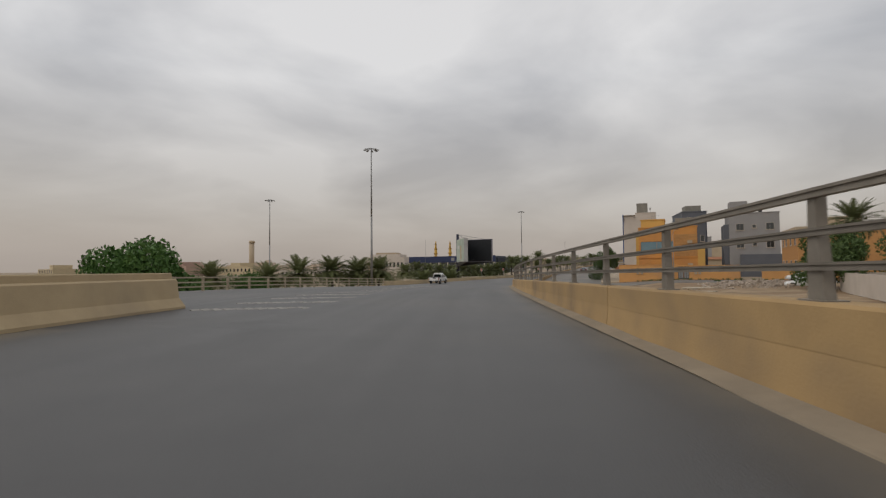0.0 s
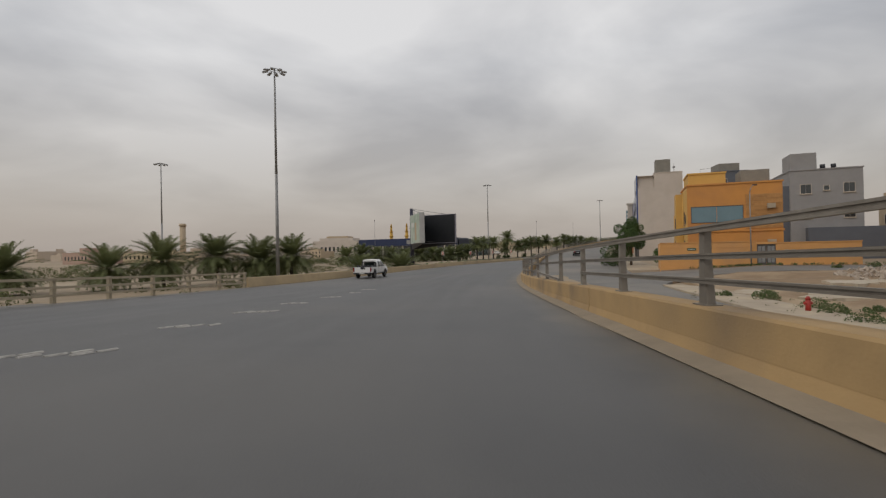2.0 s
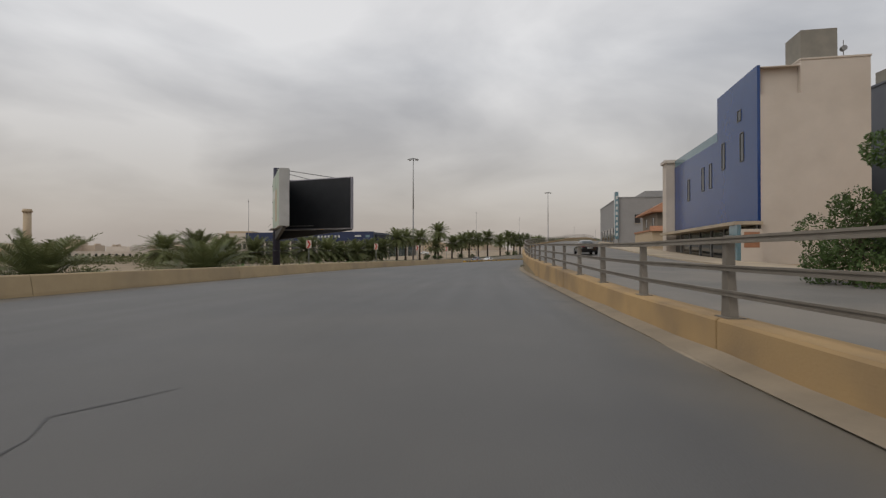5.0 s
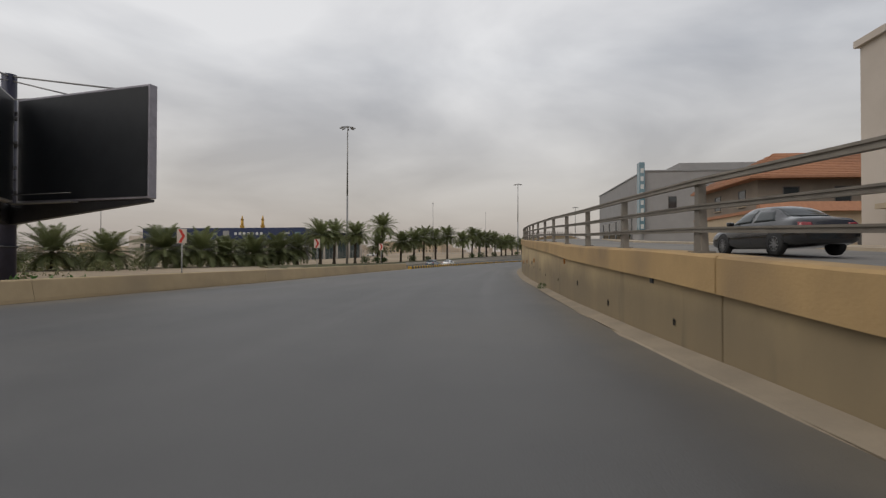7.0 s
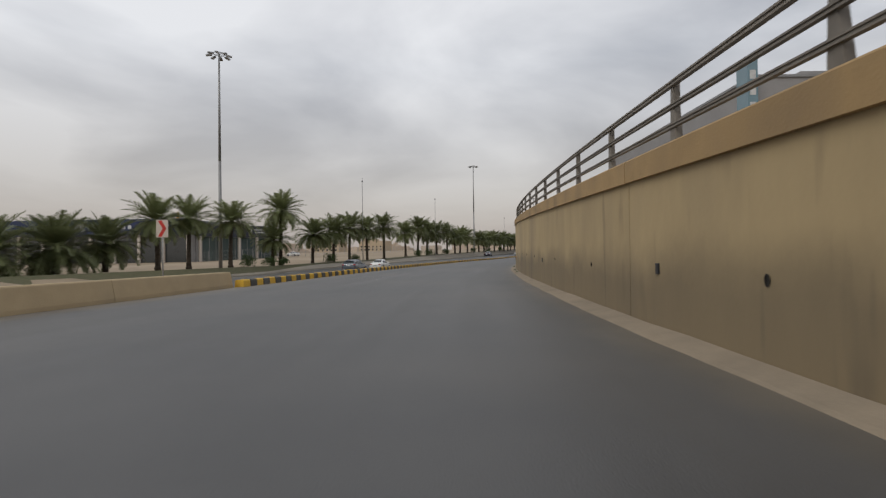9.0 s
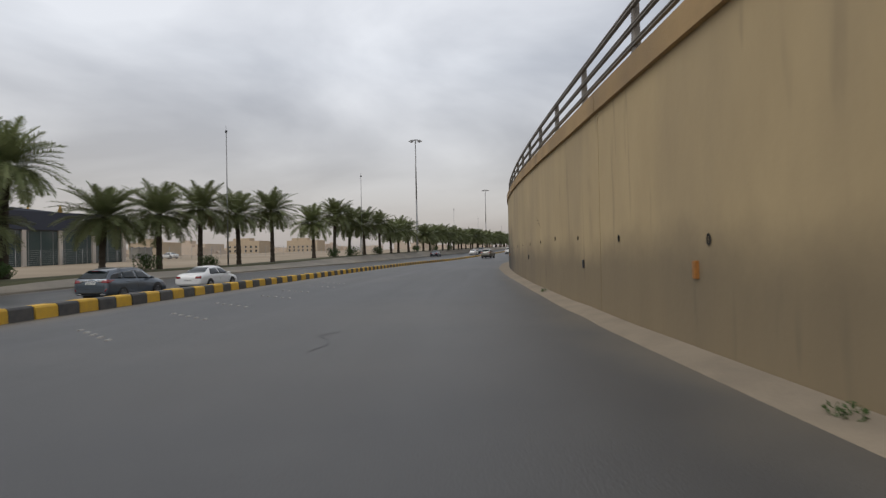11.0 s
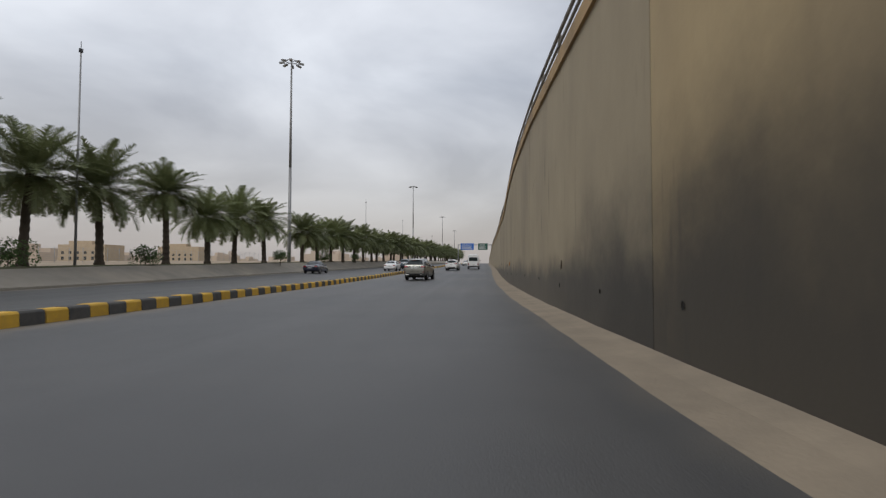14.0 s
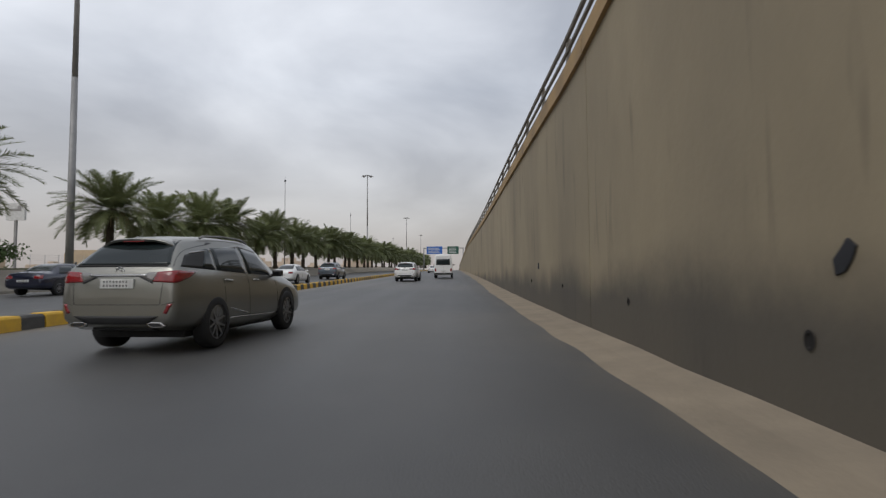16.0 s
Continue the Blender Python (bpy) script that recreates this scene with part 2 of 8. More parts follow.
def wall_h(s):
    """Height of the wall's top over the road."""
    return interp(s, (-130, 1.2), (4, 0.95), (33, 0.65), (55, 0.63), (70, 0.56), (80, 0.46), (90, 0.42), (104, 0.5), (126, 1.02), (134, 1.2), (138.5, 1.43), (147, 1.72), (150, 1.9), (160, 2.3), (200, 3.85), (219, 4.58), (246, 5.9), (254, 6.4), (270, 7.0), (284, 7.45), (292, 7.4), (298, 6.9), (303, 6.3), (308, 5.85), (330, 5.8), (400, 5.8), (520, 3.0), (700, 0.5), (1900, 0.5))


def side_z(s):
    """Height over the road of the service road on the right."""
    return interp(s, (-130, -2.2), (40, -2.1), (70, -1.1), (100, -0.45), (118, 0.3), (138.5, 1.04), (160, 2.0), (200, 3.45), (219, 4.3), (246, 5.4), (262, 5.65), (282, 5.9), (400, 5.9), (520, 2.6), (700, 0.1), (1900, 0.0))


# ---- mesh helpers ----
def part(name, bm, material, parent=None, label=""):
    """Link a bmesh as one mesh object, under a thing where there is one."""
    me = bpy.data.meshes.new(name)
    bm.to_mesh(me)
    bm.free()
    return linked(name, me, material, parent, label)


def linked(name, me, material, parent=None, label=""):
    if material is not None and not me.materials:
        me.materials.append(material)
    ob = new(name, me)
    if parent is not None:
        ob.parent = parent
    return tagged(ob, label) if label else ob


def empty(name, m, label, category, group="", kind=""):
    ob = new(name)
    ob.empty_display_size = 0.3
    ob.matrix_world = m
    return tagged(ob, label, category, group, kind)


def box(bm, x0, x1, y0, y1, z0, z1, bevel=0.0):
    v = [bm.verts.new((x, y, z)) for z in (z0, z1) for y in (y0, y1) for x in (x0, x1)]
    f = [bm.faces.new([v[i] for i in q]) for q in ((0, 2, 3, 1), (4, 5, 7, 6), (0, 1, 5, 4), (2, 6, 7, 3), (0, 4, 6, 2), (1, 3, 7, 5))]
    if bevel:
        e = list({e for g in f for e in g.edges})
        bmesh.ops.bevel(bm, geom=e, offset=bevel, segments=2, affect="EDGES", profile=0.6)
    return bm


def prism(bm, poly, axis, a, b, bevel=0.0):
    """Extrude a polygon given in two coordinates along the third one ('x', 'y' or 'z') from a to b."""
    def co(p, w):
        return {"x": (w, p[0], p[1]), "y": (p[0], w, p[1]), "z": (p[0], p[1], w)}[axis]
    lo, hi = [bm.verts.new(co(p, a)) for p in poly], [bm.verts.new(co(p, b)) for p in poly]
    n = len(poly)
    f = [bm.faces.new(lo), bm.faces.new(hi[::-1])] + [bm.faces.new((lo[i], hi[i], hi[(i + 1) % n], lo[(i + 1) % n])) for i in range(n)]
    bmesh.ops.recalc_face_normals(bm, faces=f)
    if bevel:
        bmesh.ops.bevel(bm, geom=list({e for g in f for e in g.edges}), offset=bevel, segments=2, affect="EDGES", profile=0.6)
    return bm


def tube(bm, p, q, r0, r1=None, n=8, caps=True):
    p, q = Vector(p), Vector(q)
    r1 = r0 if r1 is None else r1
    w = (q - p).normalized()
    u = w.orthogonal().normalized()
    v = w.cross(u)
    a = [bm.verts.new(p + r0 * (math.cos(t) * u + math.sin(t) * v)) for t in [2 * math.pi * k / n for k in range(n)]]
    b = [bm.verts.new(q + r1 * (math.cos(t) * u + math.sin(t) * v)) for t in [2 * math.pi * k / n for k in range(n)]]
    for k in range(n):
        bm.faces.new((a[k], a[(k + 1) % n], b[(k + 1) % n], b[k])).smooth = True
    if caps:
        bm.faces.new(a[::-1])
        bm.faces.new(b)
    return bm


def sweep(s_list, profile, closed=True):
    """A bmesh swept along the road's line: profile(s) gives (d, z over the road) corners."""
    bm = bmesh.new()
    rows = []
    pts, right = line(s_list)
    for s, p, r in zip(s_list, pts, right):
        rows.append([bm.verts.new((p[0] + d * r[0], p[1] + d * r[1], p[2] + z)) for d, z in profile(s)])
    n = len(rows[0])
    for a, b in zip(rows, rows[1:]):
        for k in range(n if closed else n - 1):
            bm.faces.new((a[k], a[(k + 1) % n], b[(k + 1) % n], b[k]))
    if closed:
        bm.faces.new(rows[0])
        bm.faces.new(rows[-1][::-1])
    bmesh.ops.recalc_face_normals(bm, faces=bm.faces)
    return bm


def steps(a, b, d):
    return np.linspace(a, b, max(2, int(round((b - a) / d)) + 1))


# ---- ground: one sheet to the horizon ----
def nearest(x, y):
    """Arc length and distance to the right of the road's line for arrays of places."""
    ss = np.arange(-130, 1890, 4.0)
    p, r = line(ss)
    best, bs, bd = np.full(x.shape, 1e18), np.zeros(x.shape), np.zeros(x.shape)
    for s, q, w in zip(ss, p, r):
        dx, dy = x - q[0], y - q[1]
        d2 = dx * dx + dy * dy
        hit = d2 < best
        best[hit] = d2[hit]
        d, a = dx * w[0] + dy * w[1], -dx * w[1] + dy * w[0]
        bs[hit], bd[hit] = (s + a)[hit], d[hit]
    return bs, bd


def left_z(s):
    """Height over the road of the land on the left."""
    return interp(s, (-130, -3.0), (20, -3.0), (60, -2.6), (120, -1.2), (165, -0.3), (200, -0.05), (258, 0.0), (282, 0.85), (296, 1.1), (328, 1.2), (1900, 1.0))


def far_z(s):
    """Height over the road of the opposite carriageway."""
    return interp(s, (160, -1.3), (198, -1.1), (231, -0.85), (246, -0.3), (262, -0.1), (285, 0.05), (308, 0.15), (330, 0.1), (400, 0.0), (1900, 0.0))


def far_edge(s):
    """Outer edge of the opposite carriageway."""
    return interp(s, (198, -31.0), (235, -28.6), (250, -23.8), (270, -22.0), (1900, -22.0))


def build_ground():
    fx = np.r_[-3600, -2400, -1500, -900, -600, -420, -320, np.arange(-250, -100, 12), np.arange(-100, 330, 3.0), np.arange(330, 520, 12), 600, 750, 1000, 1500, 2400, 3600]
    fy = np.r_[-3000, -1500, -800, -400, -220, np.arange(-140, 480, 3.0), np.arange(480, 760, 12), 900, 1200, 1700, 2500, 3800]
    X, Y = np.meshgrid(fx, fy)
    s, d = nearest(X.ravel(), Y.ravel())
    p, _ = line(np.clip(s, -130, 1890))
    road = p[:, 2]
    w = wall_d(s)
    right = road + side_z(s) - 0.12
    left = road + left_z(s) - 0.06
    under = road - 0.5
    f = np.clip((d - w - 3.8) / 2.0, 0, 1)
    g = np.clip((-12.5 - d) / 4.0, 0, 1)
    z = under * (1 - f) * (1 - g) + right * f + left * g
    trough = np.clip((d + 32.0) / 3.0, 0, 1) * np.clip((-9.0 - d) / 2.0, 0, 1) * np.clip((s - 185) / 12, 0, 1)
    z = np.where(trough > 0, np.minimum(z, z * (1 - trough) + (road + far_z(s) - 0.45) * trough), z)
    far = np.clip((np.abs(d) - 120) / 300, 0, 1)
    z = z * (1 - far) + (-2.2) * far
    me = bpy.data.meshes.new("ground")
    ny, nx = X.shape
    idx = np.arange(nx * ny).reshape(ny, nx)
    quads = np.stack([idx[:-1, :-1], idx[:-1, 1:], idx[1:, 1:], idx[1:, :-1]], -1).reshape(-1, 4)
    me.from_pydata(np.stack([X.ravel(), Y.ravel(), z], -1).tolist(), [], quads.tolist())
    ob = linked("ground", me, SAND)
    tagged(ob, "dry sandy desert ground of pale brown dust", "ground", kind="structure")


build_ground()


def lot_z(x, y):
    """Height of the sandy land at a place left of the road."""
    s, d = nearest(np.array([float(x)]), np.array([float(y)]))
    far = min(max((abs(float(d[0])) - 120) / 300, 0), 1)
    return (float(line(s)[0][0, 2]) + float(left_z(s)[0]) - 0.06) * (1 - far) - 2.2 * far


# ---- carriageways ----
S0, S1 = -125.0, 1000.0
S_ALL = np.r_[np.arange(S0, 360, 4.0), np.arange(360, S1 + 1, 20.0)]


def left_edge(s):
    """Left edge of the carriageway that the camera drives on."""
    return interp(s, (-130, -9.4), (12, -9.4), (14, -20.5), (31, -19.4), (43, -17.9), (58, -16.0), (70, -15.0), (90, -13.8), (137, -12.8), (146, -12.2), (156, -10.9), (170, -10.3), (200, -9.5), (240, -8.95), (1900, -8.85))


def driven(m):
    """Worn lanes: streaks along the way that the traffic goes, and dust gathered towards the edges. Reads the mesh's own 'lane' values."""
    n, l = m.node_tree.nodes, m.node_tree.links
    b = n["Principled BSDF"]
    base = b.inputs["Base Color"].links[0].from_socket
    at_ = n.new("ShaderNodeAttribute"); at_.attribute_name = "lane"
    mp = n.new("ShaderNodeMapping"); mp.inputs["Scale"].default_value = (0.8, 0.05, 1.0)
    l.new(at_.outputs["Vector"], mp.inputs["Vector"])
    t = n.new("ShaderNodeTexNoise")
    t.inputs["Scale"].default_value, t.inputs["Detail"].default_value, t.inputs["Roughness"].default_value = 0.9, 2, 0.5
    l.new(mp.outputs[0], t.inputs["Vector"])
    r = n.new("ShaderNodeMapRange"); r.inputs[1].default_value, r.inputs[2].default_value, r.inputs[3].default_value, r.inputs[4].default_value = 0.3, 0.7, 0.9, 1.1
    l.new(t.outputs[0], r.inputs[0])
    v = n.new("ShaderNodeVectorMath"); v.operation = "SCALE"
    l.new(base, v.inputs[0]); l.new(r.outputs[0], v.inputs[3])
    # dust: the third value is the distance to the nearer edge
    sp = n.new("ShaderNodeSeparateXYZ"); l.new(at_.outputs["Vector"], sp.inputs[0])
    t2 = n.new("ShaderNodeTexNoise"); t2.inputs["Scale"].default_value, t2.inputs["Detail"].default_value = 0.6, 6
    geo = n.new("ShaderNodeNewGeometry"); l.new(geo.outputs["Position"], t2.inputs["Vector"])
    ad = n.new("ShaderNodeMath"); ad.operation = "MULTIPLY_ADD"; ad.inputs[1].default_value = 1.6
    l.new(t2.outputs[0], ad.inputs[0]); l.new(sp.outputs[2], ad.inputs[2])
    r2 = n.new("ShaderNodeMapRange"); r2.interpolation_type = "SMOOTHSTEP"
    r2.inputs[1].default_value, r2.inputs[2].default_value, r2.inputs[3].default_value, r2.inputs[4].default_value = 0.7, 2.3, 0.75, 0.0
    l.new(ad.outputs[0], r2.inputs[0])
    x = n.new("ShaderNodeMix"); x.data_type = "RGBA"
    l.new(r2.outputs[0], x.inputs[0]); l.new(v.outputs[0], x.inputs[6]); x.inputs[7].default_value = (0.19, 0.165, 0.125, 1)
    l.new(x.outputs[2], b.inputs["Base Color"])
    r3 = n.new("ShaderNodeMapRange"); r3.inputs[1].default_value, r3.inputs[2].default_value, r3.inputs[3].default_value, r3.inputs[4].default_value = 0.3, 0.7, 0.5, 0.58
    l.new(t.outputs[0], r3.inputs[0]); l.new(r3.outputs[0], b.inputs["Roughness"])
    return m


ASPHALT_LANES = driven(mat("asphalt_lanes", (0.084, 0.084, 0.083), 0.52, second=(0.060, 0.061, 0.062), scale=0.5, amount=0.9, bump=0.25, bump_scale=60,
                           stain=(0.125, 0.116, 0.10), stain_scale=0.09, stain_amount=0.45))


def carriageway(name, s_list, lo, hi, z, material, label):
    """A road slab in lengthwise strips; each corner knows its place across and along."""
    cols, verts, lane = 12, [], []
    pts, right = line(s_list)
    for s, p, r in zip(s_list, pts, right):
        a, b = float(lo(s)), float(hi(s))
        for k in range(cols):
            d = a + (b - a) * k / (cols - 1)
            verts.append((p[0] + d * r[0], p[1] + d * r[1], p[2] + float(z(s)))); lane.append((d, s, min(d - a, b - d)))
    top = len(verts)
    verts += [(x, y, w - 0.3) for x, y, w in verts]
    lane += lane
    faces, n = [], len(s_list)
    for i in range(n - 1):
        for k in range(cols - 1):
            a = i * cols + k
            faces.append((a, a + 1, a + cols + 1, a + cols)); faces.append((top + a, top + a + cols, top + a + cols + 1, top + a + 1))
        for a, b in ((i * cols, (i + 1) * cols), ((i + 1) * cols + cols - 1, i * cols + cols - 1)):
            faces.append((a, b, top + b, top + a))
    me = bpy.data.meshes.new(name)
    me.from_pydata(verts, [], faces)
    me.attributes.new("lane", "FLOAT_VECTOR", "POINT").data.foreach_set("vector", np.array(lane, float).ravel())
    tagged(linked(name, me, material), label, "road", kind="structure")


carriageway("road", S_ALL, lambda s: left_edge(s) - 0.2, lambda s: wall_d(s) + 0.1, lambda s: 0.0, ASPHALT_LANES, "worn grey asphalt carriageway with a dusty surface")

# ---- other carriageways, strips and kerbs ----
BARRIER_SIDE = mat("kerb_side", (0.30, 0.27, 0.22), 0.9, scale=2.0)
def palm_d(s):
    return interp(s, (150, -34), (190, -33), (245, -30), (297, -26), (400, -26), (1900, -26))


S_LEFT = np.r_[np.arange(198, 360, 4.0), np.arange(360, 1001, 20.0)]
carriageway("road_far", S_LEFT, far_edge, lambda s: left_edge(s) - 0.45, far_z, ASPHALT_LANES, "dusty grey asphalt of the opposite carriageway")
GRASS = mat("dry_grass", (0.06, 0.072, 0.028), 0.95, second=(0.11, 0.095, 0.05), scale=1.5, amount=1.0, bump=0.6, bump_scale=30)


def verge_d(s):
    return float(far_edge(s)) - float(interp(s, (236, 0.3), (246, 2.5)))


def bank_z(s):
    return interp(s, (198, -0.75), (231, -0.5), (240, 0.1), (250, 0.3), (262, 0.4), (282, 0.95), (296, 1.2), (328, 1.3), (1900, 1.05))


tagged(part("verge", sweep(S_LEFT, lambda s: [(palm_d(s) - 1.6, max(0.0, left_z(s) - 0.02)), (palm_d(s) - 1.0, max(0.14, bank_z(s) + 0.06)), (verge_d(s) - 0.25, bank_z(s) + 0.1), (verge_d(s), bank_z(s)), (verge_d(s), -1.5), (palm_d(s) - 1.6, -1.5)]), GRASS),
       "strip of dark dry grass planted with palms", "verge", kind="structure")
tagged(part("bank", sweep(S_LEFT, lambda s: [(verge_d(s), bank_z(s)), (far_edge(s) - 0.02, far_z(s) + 0.12), (far_edge(s) - 0.02, -1.6), (verge_d(s), -1.6)]),
            mat("dusty_concrete", (0.30, 0.27, 0.225), 0.9, second=(0.22, 0.20, 0.165), scale=0.8, amount=1.0, bump=0.2, stain=(0.36, 0.31, 0.24), stain_scale=0.2, stain_amount=0.6)), "low dusty concrete bank beside the palm strip", "bank", kind="structure")
tagged(part("retaining_kerb", sweep(S_LEFT, lambda s: [(left_edge(s) - 0.46, 0.02), (left_edge(s) - 0.2, 0.02), (left_edge(s) - 0.2, -1.6), (left_edge(s) - 0.46, -1.6)]), BARRIER_SIDE), "plain concrete side below the striped kerb", "wall", kind="structure")
S_SIDE = np.r_[np.arange(S0, 360, 4.0), np.arange(360, 701, 20.0)]


def side_edge(s):
    return wall_d(s) + interp(s, (-130, 10.5), (40, 10.5), (100, 12), (1900, 12))


tagged(part("service_road", sweep(S_SIDE, lambda s: [(wall_d(s) + 0.45, side_z(s) + 0.0), (side_edge(s), side_z(s)), (side_edge(s), side_z(s) - 0.3), (wall_d(s) + 0.45, side_z(s) - 0.3)]), ASPHALT_OLD),
       "dusty asphalt service road beside the houses", "road", kind="structure")
PAVE = mat("pale_pavement", (0.42, 0.355, 0.27), 0.9, second=(0.31, 0.255, 0.19), scale=1.1, amount=0.9, bump=0.2, stain=(0.52, 0.42, 0.28), stain_scale=0.3, stain_amount=0.6)


def pavement(s_list, width, label):
    """Kerb stone and slab beside the service road; width is a function of s."""
    bm = sweep(s_list, lambda s: [(side_edge(s), side_z(s) + 0.13), (side_edge(s) + 0.22, side_z(s) + 0.14), (side_edge(s) + 0.23, side_z(s) + 0.115), (side_edge(s) + width(s), side_z(s) + 0.12), (side_edge(s) + width(s), side_z(s) - 0.3), (side_edge(s), side_z(s) - 0.3)])
    return tagged(part("pavement", bm, PAVE), label, "pavement", kind="structure")


MOUTH = (81.5, 103.0)
pavement(np.r_[np.arange(S0, 75, 4.0), 77.0, 79.0, 80.4, MOUTH[0]], lambda s: float(interp(s, (70, 2.9), (79, 2.6), (80.6, 1.7), (81.5, 0.5))), "sandy concrete pavement beside the open lot")
pavement(np.r_[MOUTH[1], 104.2, 106.0, np.arange(108, 360, 4.0), np.arange(360, 701, 20.0)], lambda s: float(interp(s, (103, 5.2), (108, 4.4), (120, 3.6))), "sandy concrete pavement with a low kerb before the houses")

# ---- wall on the right, panel by panel, with its railing ----
PANEL = 12.6
wall_right = empty("wall_right", pose(0, 0, 0), "stained sand-coloured concrete retaining wall with a projecting coping", "wall", kind="structure")


def coping_h(s):
    """Height of the coping's face, which is deeper where the wall is low."""
    return interp(s, (100, 0.42), (114, 0.9), (124, 0.8), (128.5, 0.62), (131, 0.55), (135, 0.46), (147, 0.42))


def coping_foot(s):
    return max(float(wall_h(s)) - float(coping_h(s)), 0.02)


def body_profile(s):
    w, top = float(wall_d(s)), coping_foot(s)
    foot = 0.05 if wall_h(s) < 1.2 else 0.0
    return [(w - foot, -0.3), (w - foot * 0.9, 0.0), (w, top), (w + 0.42, top), (w + 0.42, -0.3)]


def coping_profile(s):
    w, h, b = float(wall_d(s)), float(wall_h(s)), coping_foot(s)
    o = float(interp(s, (100, 0.004), (124, 0.08)))
    return [(w - o, b), (w - o, h - 0.03), (w - o + 0.03, h), (w + 0.40, h), (w + 0.40, b)]


# joints: even along the parapet, then as they stand in the tall wall
JOINTS = [36.2 + 12.6 * k for k in range(-11, 8)] + [136.8, 151.0, 165.3, 178.0, 190.8, 203.5, 216.5, 229.7, 243.8, 256.5, 269.8, 284.0, 293.7, 307.0] + [319.6 + 12.6 * k for k in range(20)]
for a, b in zip(JOINTS, JOINTS[1:]):
    gap = 0.06 if 290 < a < 295 else 0.02
    ss = steps(a + gap, b - 0.02, 2.1)
    part("panel", sweep(ss, body_profile), AGED if a > 262 else CONCRETE if a > 114 else COPING, wall_right)
    part("coping", sweep(ss, coping_profile), COPING, wall_right)
tagged(part("wall_core", sweep(np.r_[np.arange(-100, 560, 6.0)], lambda s: [(wall_d(s) + 0.05, -0.35), (wall_d(s) + 0.05, wall_h(s) - 0.1), (wall_d(s) + 0.35, wall_h(s) - 0.1), (wall_d(s) + 0.35, -0.35)]), DARK),
       "dark core seen in the joints of the wall", "wall", kind="structure")
# dust and sand gathered along the foot of the wall
toe = sweep(np.r_[np.arange(-120, 560, 1.5)], lambda s: [(wall_d(s) - interp(s, (100, 0.3), (160, 0.42), (205, 0.45), (234, 0.6), (246, 1.1)) - 0.22 * noise.noise((s * 0.09, 1.7, 0)) - 0.1 * noise.noise((s * 0.6, 4.0, 0)), -0.012),
                                                     (wall_d(s) - 0.35, 0.02), (wall_d(s) - 0.0, 0.075 + 0.03 * noise.noise((s * 0.5, 0, 3.0)))], closed=False)
tagged(part("sand_drift", toe, TOE), "pale sand drifted along the foot of the wall", "sand", kind="stuff")

railing = empty("railing", pose(0, 0, 0), "weathered three-rail metal railing on tapered posts along the wall", "railing", kind="structure")
POST_STEP = 3.5


def post_mesh():
    bm = bmesh.new()
    prism(bm, [(-0.135, 0.0), (0.105, 0.0), (0.09, 0.34), (0.06, 0.98), (0.015, 1.03), (-0.045, 1.01), (-0.05, 0.62)], "x", -0.055, 0.055, bevel=0.01)
    box(bm, -0.11, 0.11, -0.2, 0.16, -0.01, 0.015)
    me = bpy.data.meshes.new("post")
    bm.to_mesh(me); bm.free()
    return me


POST = post_mesh()
s = -96.7
while s < 430:
    ob = linked("post", POST, RAIL, railing)
    # the broad side of a post lies along the rail
    ob.matrix_basis = Matrix.Translation(at(s, float(wall_d(s)) + 0.2, float(wall_h(s)))) @ Matrix.Rotation(heading(s), 4, "Z")
    s += POST_STEP


def rail_profile(z, r):
    """A rolled channel with a groove along the side that faces the road."""
    corners = ((-1.0, -1.0), (-1.0, -0.36), (-0.55, -0.26), (-0.55, 0.26), (-1.0, 0.36), (-1.0, 1.0), (0.8, 1.0), (0.8, -1.0))
    return lambda s: [(wall_d(s) + 0.15 + r * p, wall_h(s) + z + r * q) for p, q in corners]


for z, r in ((0.31, 0.037), (0.62, 0.037), (0.97, 0.044)):
    if z < 0.4:
        # the lowest rail has come off its post and hangs down for two bays
        part("rail", sweep(np.r_[np.arange(-96.7, 52, 3.5)], rail_profile(z, r)), RAIL, railing)
        part("rail", sweep(np.linspace(53.8, 60.8, 9), lambda s: rail_profile(float(interp(s, (53.8, 0.05), (59.8, 0.24), (60.8, 0.31))), 0.042)(s)), RAIL, railing, "bent rail hanging from its post")
        part("rail", sweep(np.r_[np.arange(60.8, 432, 3.5)], rail_profile(z, r)), RAIL, railing)
        continue
    part("rail", sweep(np.r_[np.arange(-96.7, 432, 3.5)], rail_profile(z, r)), RAIL, railing)

# ---- left side: jersey barrier, open railing, parapet, striped kerb ----
BARRIER = mat("barrier_concrete", (0.50, 0.385, 0.23), 0.88, second=(0.40, 0.305, 0.18), scale=1.2, amount=1.0, bump=0.25, bump_scale=25,
              stain=(0.28, 0.225, 0.155), stain_scale=0.35, stain_amount=0.5, vary=0.05)
tagged(part("barrier", sweep(steps(-120, 17.5, 2.5), lambda s: [(-9.75, -0.2), (-9.75, 0.08), (-9.97, 0.36), (-10.06, 0.98), (-10.12, 1.02), (-10.24, 1.03), (-10.25, 1.2), (-10.28, 1.23), (-10.48, 1.23), (-10.5, 1.2), (-10.6, -0.2)]), BARRIER),
       "sand-coloured concrete jersey barrier with a rounded top", "barrier", kind="structure")


def par_d(s):
    return interp(s, (14, -22), (31, -20.0), (43, -18.3), (58, -16.4), (70, -15.3), (90, -14.1), (137, -13.1), (146, -12.5), (156, -11.3), (165, -10.8), (182, -10.4), (1900, -10))


